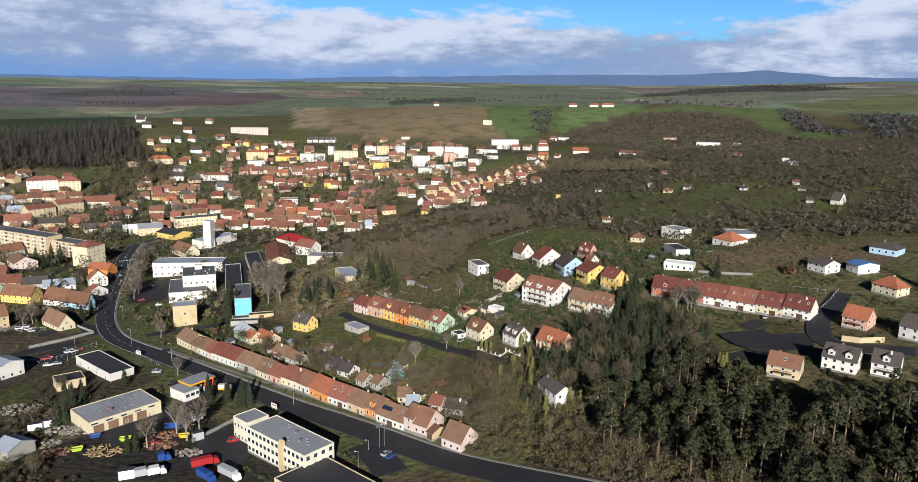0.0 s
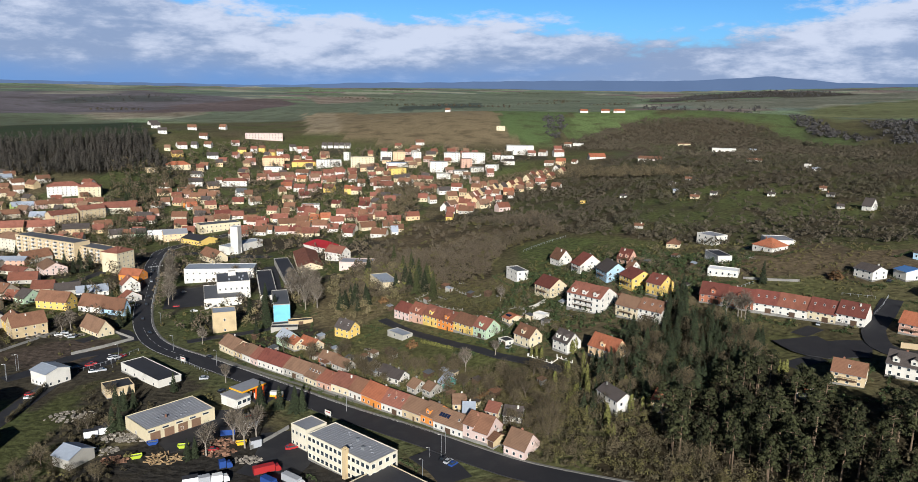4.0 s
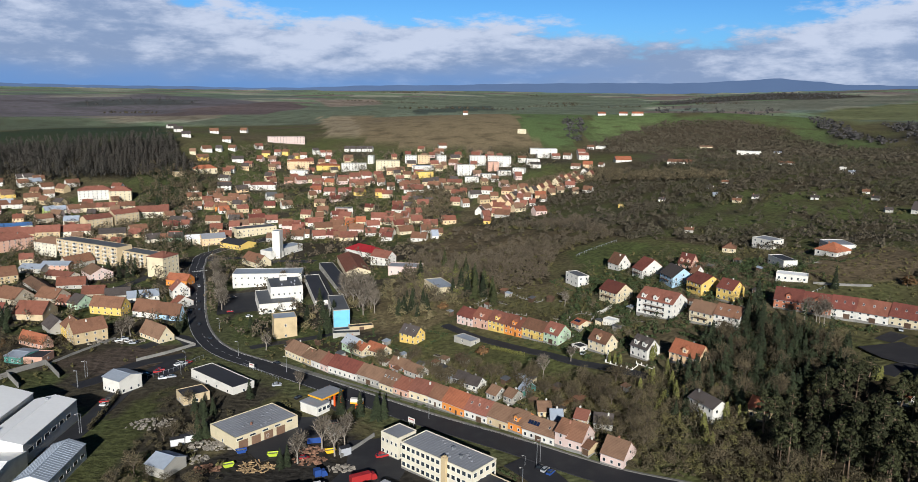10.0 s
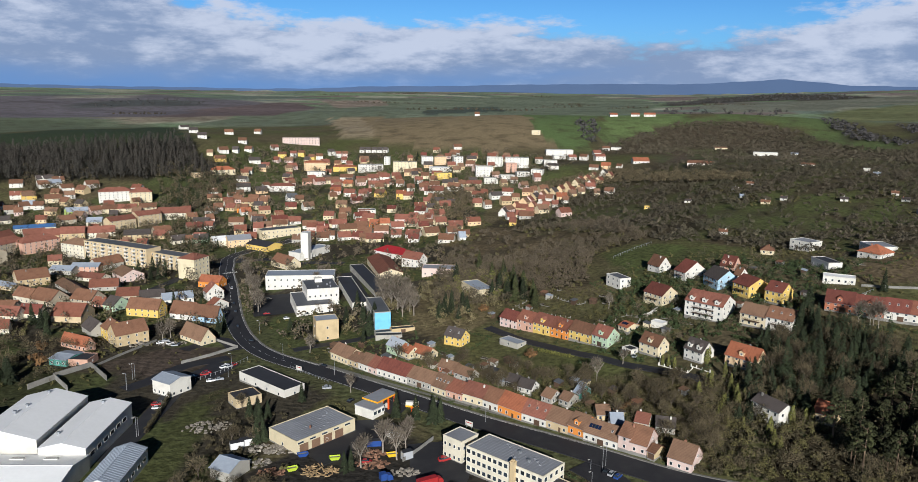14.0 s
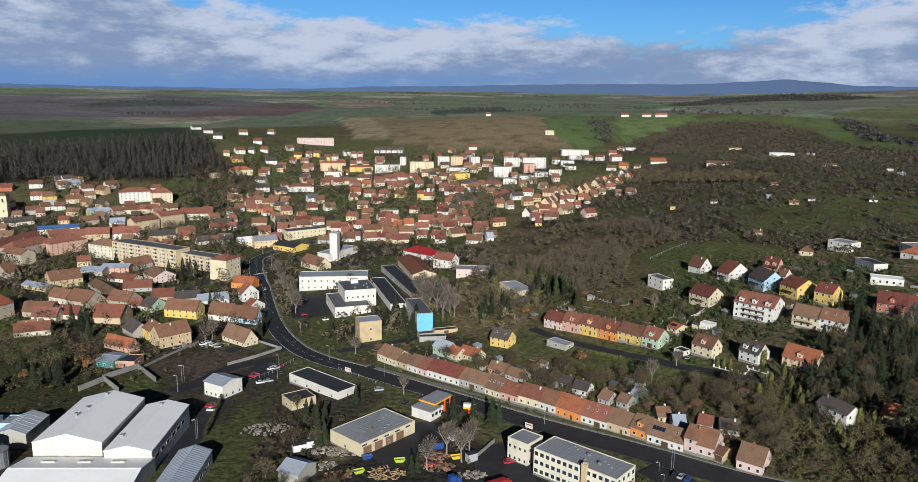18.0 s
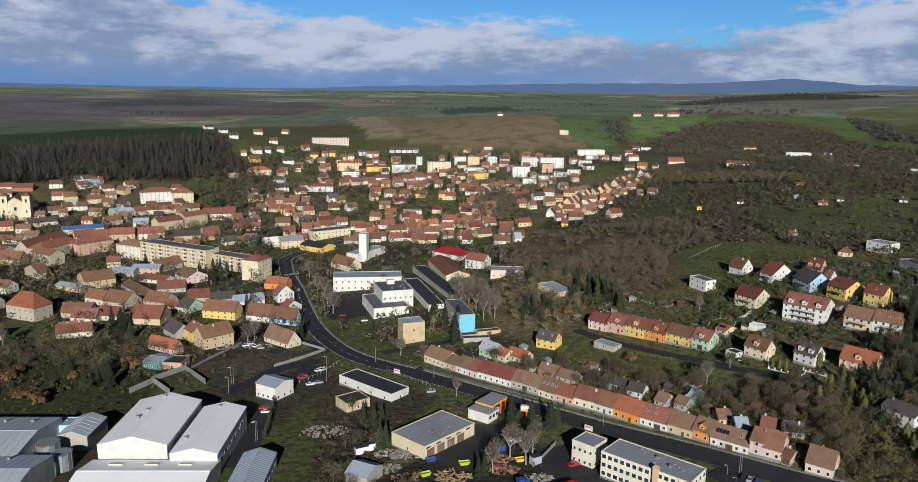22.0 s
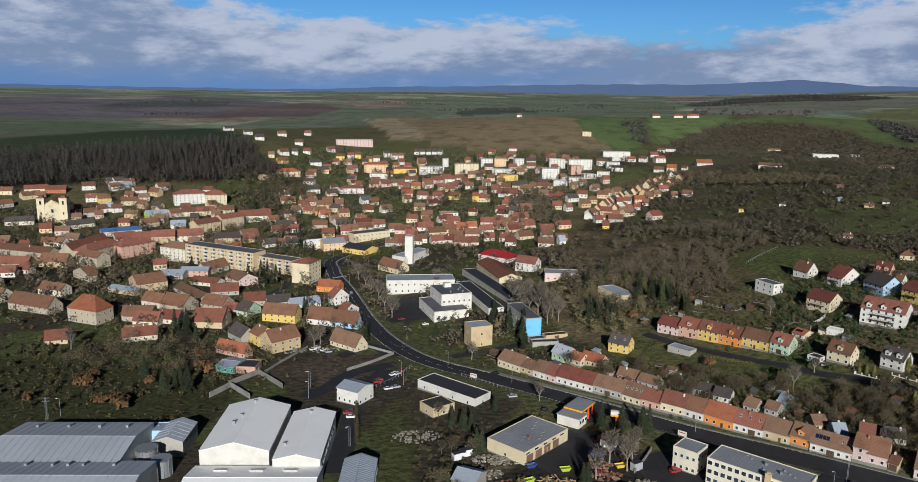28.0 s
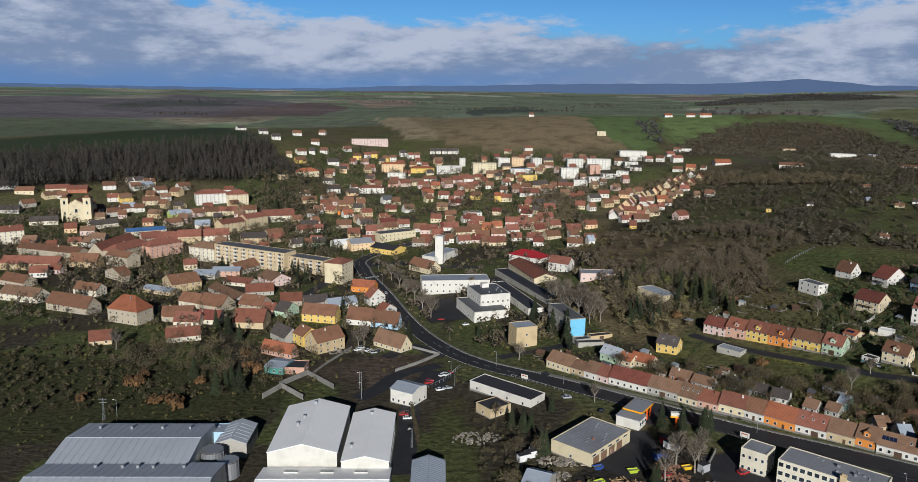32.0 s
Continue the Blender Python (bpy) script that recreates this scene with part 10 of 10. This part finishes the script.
# hedges and tree lines between the far fields
rnd = random.Random(3)
far_rows = []
for i in range(12):
    x0, y0 = rnd.uniform(-900, 1500), rnd.uniform(1850, 4300)
    a, n = rnd.uniform(-0.35, 0.35), rnd.randint(8, 34)
    far_rows += [(x0 + k * 11 * math.cos(a) + rnd.gauss(0, 3), y0 + k * 11 * math.sin(a) + rnd.gauss(0, 3), rnd.uniform(5, 11)) for k in range(n)]
stuff("field_hedges", "bush", far_rows, MAT_HILLTWIG, "dark hedges between the far fields", 24, 2.6)
WOODLOTS = [RIDGE_WOOD, SHADE_WOOD, VALE_WOOD, LANE_WOOD, CORNER_WOOD, GULLY]
lots = []
for i, poly in enumerate(WOODLOTS):
    lots += spread(poly, (420, 40, 140, 150, 260, 80)[i], *((8, 13), (7, 11), (8, 14), (6, 11), (6, 11), (5, 9))[i], 40 + i)
# haze over the distant woods is mixed into this greyed brown
MAT_HAZEWOOD = material("far_wood_twigs", (0.075, 0.07, 0.068), 0.95, grain=0.05, stain=0.4, stain_color=(0.05, 0.055, 0.045), vary=0, bump=0, island=0.15)
stuff("far_woodlots", "bush", lots, MAT_HAZEWOOD, "dark woods on the far hills", 14, 2.6)
stuff("villa_trees", "bare", spread(VILLA_GARDENS, 110, 3, 7, 61), MAT_COPSE, "bare fruit trees in the villa gardens", 110, 9.0, fat=1.8)
NEAR_TOWN = [(-340, 330), (-150, 330), (-60, 330), (0, 400), (0, 560), (-340, 620)]
stuff("yard_shrubs", "bush", spread(NEAR_TOWN, 400, 0.8, 3.0, 62), MAT_OLIVE, "olive shrubs in yards and gardens", 34, 2.6, fat=1.6)
stuff("meadow_tufts", "bush", spread([(-420, 230), (-190, 290), (-170, 340), (-260, 390), (-420, 380)], 700, 0.5, 1.8, 63), MAT_OLIVE, "rough tufts of grass on the meadow", 24, 2.6, fat=1.6)
stuff("bank_shrubs", "bush", spread([(60, 215), (118, 205), (130, 150), (60, 160)], 260, 1.0, 3.0, 64), MAT_SCRUB, "brown shrubs on the bank beside the road", 40, 2.6, fat=1.5)

# hedges and shrubs along the edges of the house plots
plot_near, plot_far = [], []
rnd = random.Random(77)
for q in list(BLOCKED):
    if len(q) != 6 or q[1] < 205 or (q[1] < 330 and q[0] < -60):
        continue
    x, y, c, s_, hl, hd = q
    near = y < 440 and x > -30
    if not near and (y > 720 or q[4] > 16):
        continue
    ex, ey = hl + rnd.uniform(3, 7), hd + rnd.uniform(4, 9)
    step = 1.25 if near else 4.0
    for sx, sy, along in ((-1, 0, ey), (1, 0, ey), (0, 1, ex), (0, -1, ex)):
        if rnd.random() < 0.25:
            continue
        w = -along
        while w < along:
            u, v = (sx * ex, w) if sx else (w, sy * ey)
            u, v = u + rnd.gauss(0, 0.35), v + rnd.gauss(0, 0.35)
            p = (x + u * c - v * s_, y + u * s_ + v * c)
            if free(*p) and rnd.random() < 0.85:
                (plot_near if near else plot_far).append((*p, rnd.uniform(0.9, 2.0) if near else rnd.uniform(1.4, 4.0)))
            w += step
stuff("garden_hedges", "bush", plot_near, MAT_HEDGE, "clipped and wild hedges round the house plots", 20, 2.6, fat=2.0)
stuff("plot_shrubs", "bush", plot_far, MAT_OLIVE, "shrubs along the edges of the yards", 16, 2.6, fat=2.2)

# gardens round the terrace and behind the row houses
TERRACE_BACK = [(18, 402), (58, 398), (104, 352), (132, 322), (146, 352), (118, 392), (98, 428), (50, 424)]
stuff("terrace_shrubs", "bush", spread(TERRACE_BACK, 520, 0.8, 2.6, 171), MAT_OLIVE, "olive shrubs and hedges behind the terrace", 30, 2.6, fat=1.4)
stuff("terrace_trees", "bare", spread(TERRACE_BACK, 90, 3, 6.5, 172), MAT_TWIG, "bare fruit trees behind the terrace", 90, 9.0, fat=1.4)
GREEN_STRIP = [(55, 505), (8, 440), (12, 398), (44, 412), (62, 420), (96, 424), (104, 440), (120, 480), (100, 520)]
stuff("lane_trees", "bare", spread(GREEN_STRIP, 130, 6, 12, 173), MAT_COPSE, "tall bare trees beside the lane", 110, 9.0, fat=1.3)
stuff("lane_shrubs", "bush", spread(GREEN_STRIP, 420, 1, 3, 174), MAT_OLIVE, "shrubs beside the lane", 36, 2.6, fat=1.4)
for i, (x, y, s) in enumerate(spread([(18, 402), (34, 410), (30, 440), (8, 440)], 14, 7, 12, 177)):
    tree("spruce", x, y, s, *SPRUCE, variant=i % 4)
VILLA_SLOPE = [(105, 422), (105, 384), (172, 306), (255, 285), (293, 340), (330, 400), (240, 460), (150, 455)]
stuff("slope_shrubs", "bush", spread(VILLA_SLOPE, 900, 0.8, 2.6, 178), MAT_OLIVE, "olive and brown shrubs between the villas", 28, 2.6, fat=1.4)
stuff("slope_trees", "bare", spread(VILLA_SLOPE, 150, 3, 7, 179), MAT_COPSE, "small bare trees between the villas", 80, 9.0, fat=1.4)
LOWER_GARDENS = [(-52, 372), (-20, 352), (10, 330), (60, 290), (100, 258), (112, 268), (80, 318), (40, 352), (20, 376), (-30, 392)]
stuff("allotment_shrubs", "bush", spread(LOWER_GARDENS, 380, 0.6, 2.0, 175), MAT_OLIVE, "low shrubs and dead stalks in the allotments", 28, 2.6, fat=1.4)

HUT_MATS = (MAT_DARKWOOD, PLASTER["grey"], PLASTER["cream"], MAT_CONCRETE)


def garden_shed(x, y, yaw, L, D, h, mat, tiles):
    """A small shed: walls, a sloping roof and a plank door."""
    top = empty("garden_shed", pose(x, y, height(x, y) - 0.05, 0, 0, yaw), "small weathered shed with a sloping roof in a garden", "shed")
    s = Shape()
    a, b = L / 2, D / 2
    s.v = [(-a, -b, -0.6), (a, -b, -0.6), (a, b, -0.6), (-a, b, -0.6), (-a, -b, h), (a, -b, h), (a, b, h + 0.5), (-a, b, h + 0.5)]
    s.f = [(3, 2, 1, 0), (4, 5, 6, 7), (0, 1, 5, 4), (1, 2, 6, 5), (2, 3, 7, 6), (3, 0, 4, 7)]
    s.s = [0] * 6
    part("wall", s.mesh("wall", mat), top)
    r = Shape().box(-a - 0.25, a + 0.25, -b - 0.3, b + 0.3, 0.0, 0.1)
    part("roof", r.mesh("roof", ROOF[tiles]), top, pose(0, 0, h + 0.27, math.degrees(math.atan2(0.5, D)), 0, 0))
    part("door", Shape().box(-0.45, 0.45, -0.05, 0.03, 0.0, 1.9).mesh("door", MAT_DARKWOOD), top, pose(-L * 0.2, -b, 0.05), "plank door")


def garden_bed(x, y, yaw, L, D):
    """A dug bed with a low edging of boards."""
    s = Shape().box(-L / 2, L / 2, -D / 2, D / 2, -0.4, 0.16)
    for x0, x1, y0, y1 in ((-L / 2 - 0.08, L / 2 + 0.08, -D / 2 - 0.08, -D / 2), (-L / 2 - 0.08, L / 2 + 0.08, D / 2, D / 2 + 0.08), (-L / 2 - 0.08, -L / 2, -D / 2, D / 2), (L / 2, L / 2 + 0.08, -D / 2, D / 2)):
        s.box(x0, x1, y0, y1, -0.4, 0.24, 1)
    ob = new("garden_bed", s.mesh("garden_bed", MAT_SOIL, MAT_KERB))
    ob.matrix_basis = pose(x, y, height(x, y), 0, 0, yaw)
    tagged(ob, "dug vegetable bed of dark soil with a low edging", "garden bed")


MAT_SOIL = material("dug_soil", (0.05, 0.036, 0.026), 0.95, grain=2.0, amount=0.6, bump=0.6, relief=0.3)
rnd = random.Random(91)
for poly, count, seed in ((LOWER_GARDENS, 16, 181), (TERRACE_BACK, 8, 182), (SLOPE_GARDENS, 7, 183), (VILLA_GARDENS, 9, 184)):
    for x, y, q in spread(poly, count, 0, 1, seed):
        garden_shed(x, y, rnd.choice((-42, 48, -60)) + rnd.uniform(-8, 8), rnd.uniform(2.6, 4.8), rnd.uniform(2.2, 3.4), rnd.uniform(1.9, 2.4), HUT_MATS[int(q * 4) % 4], ("felt", "old", "sheet", "dark", "brown")[int(q * 97) % 5])
for poly, count, seed in ((LOWER_GARDENS, 14, 191), (TERRACE_BACK, 10, 192), (SLOPE_GARDENS, 10, 193), (VILLA_GARDENS, 8, 194)):
    for x, y, q in spread(poly, count, 0, 1, seed):
        garden_bed(x, y, -42 + rnd.uniform(-10, 10), 3 + 4 * q, 1.5 + 1.8 * rnd.random())
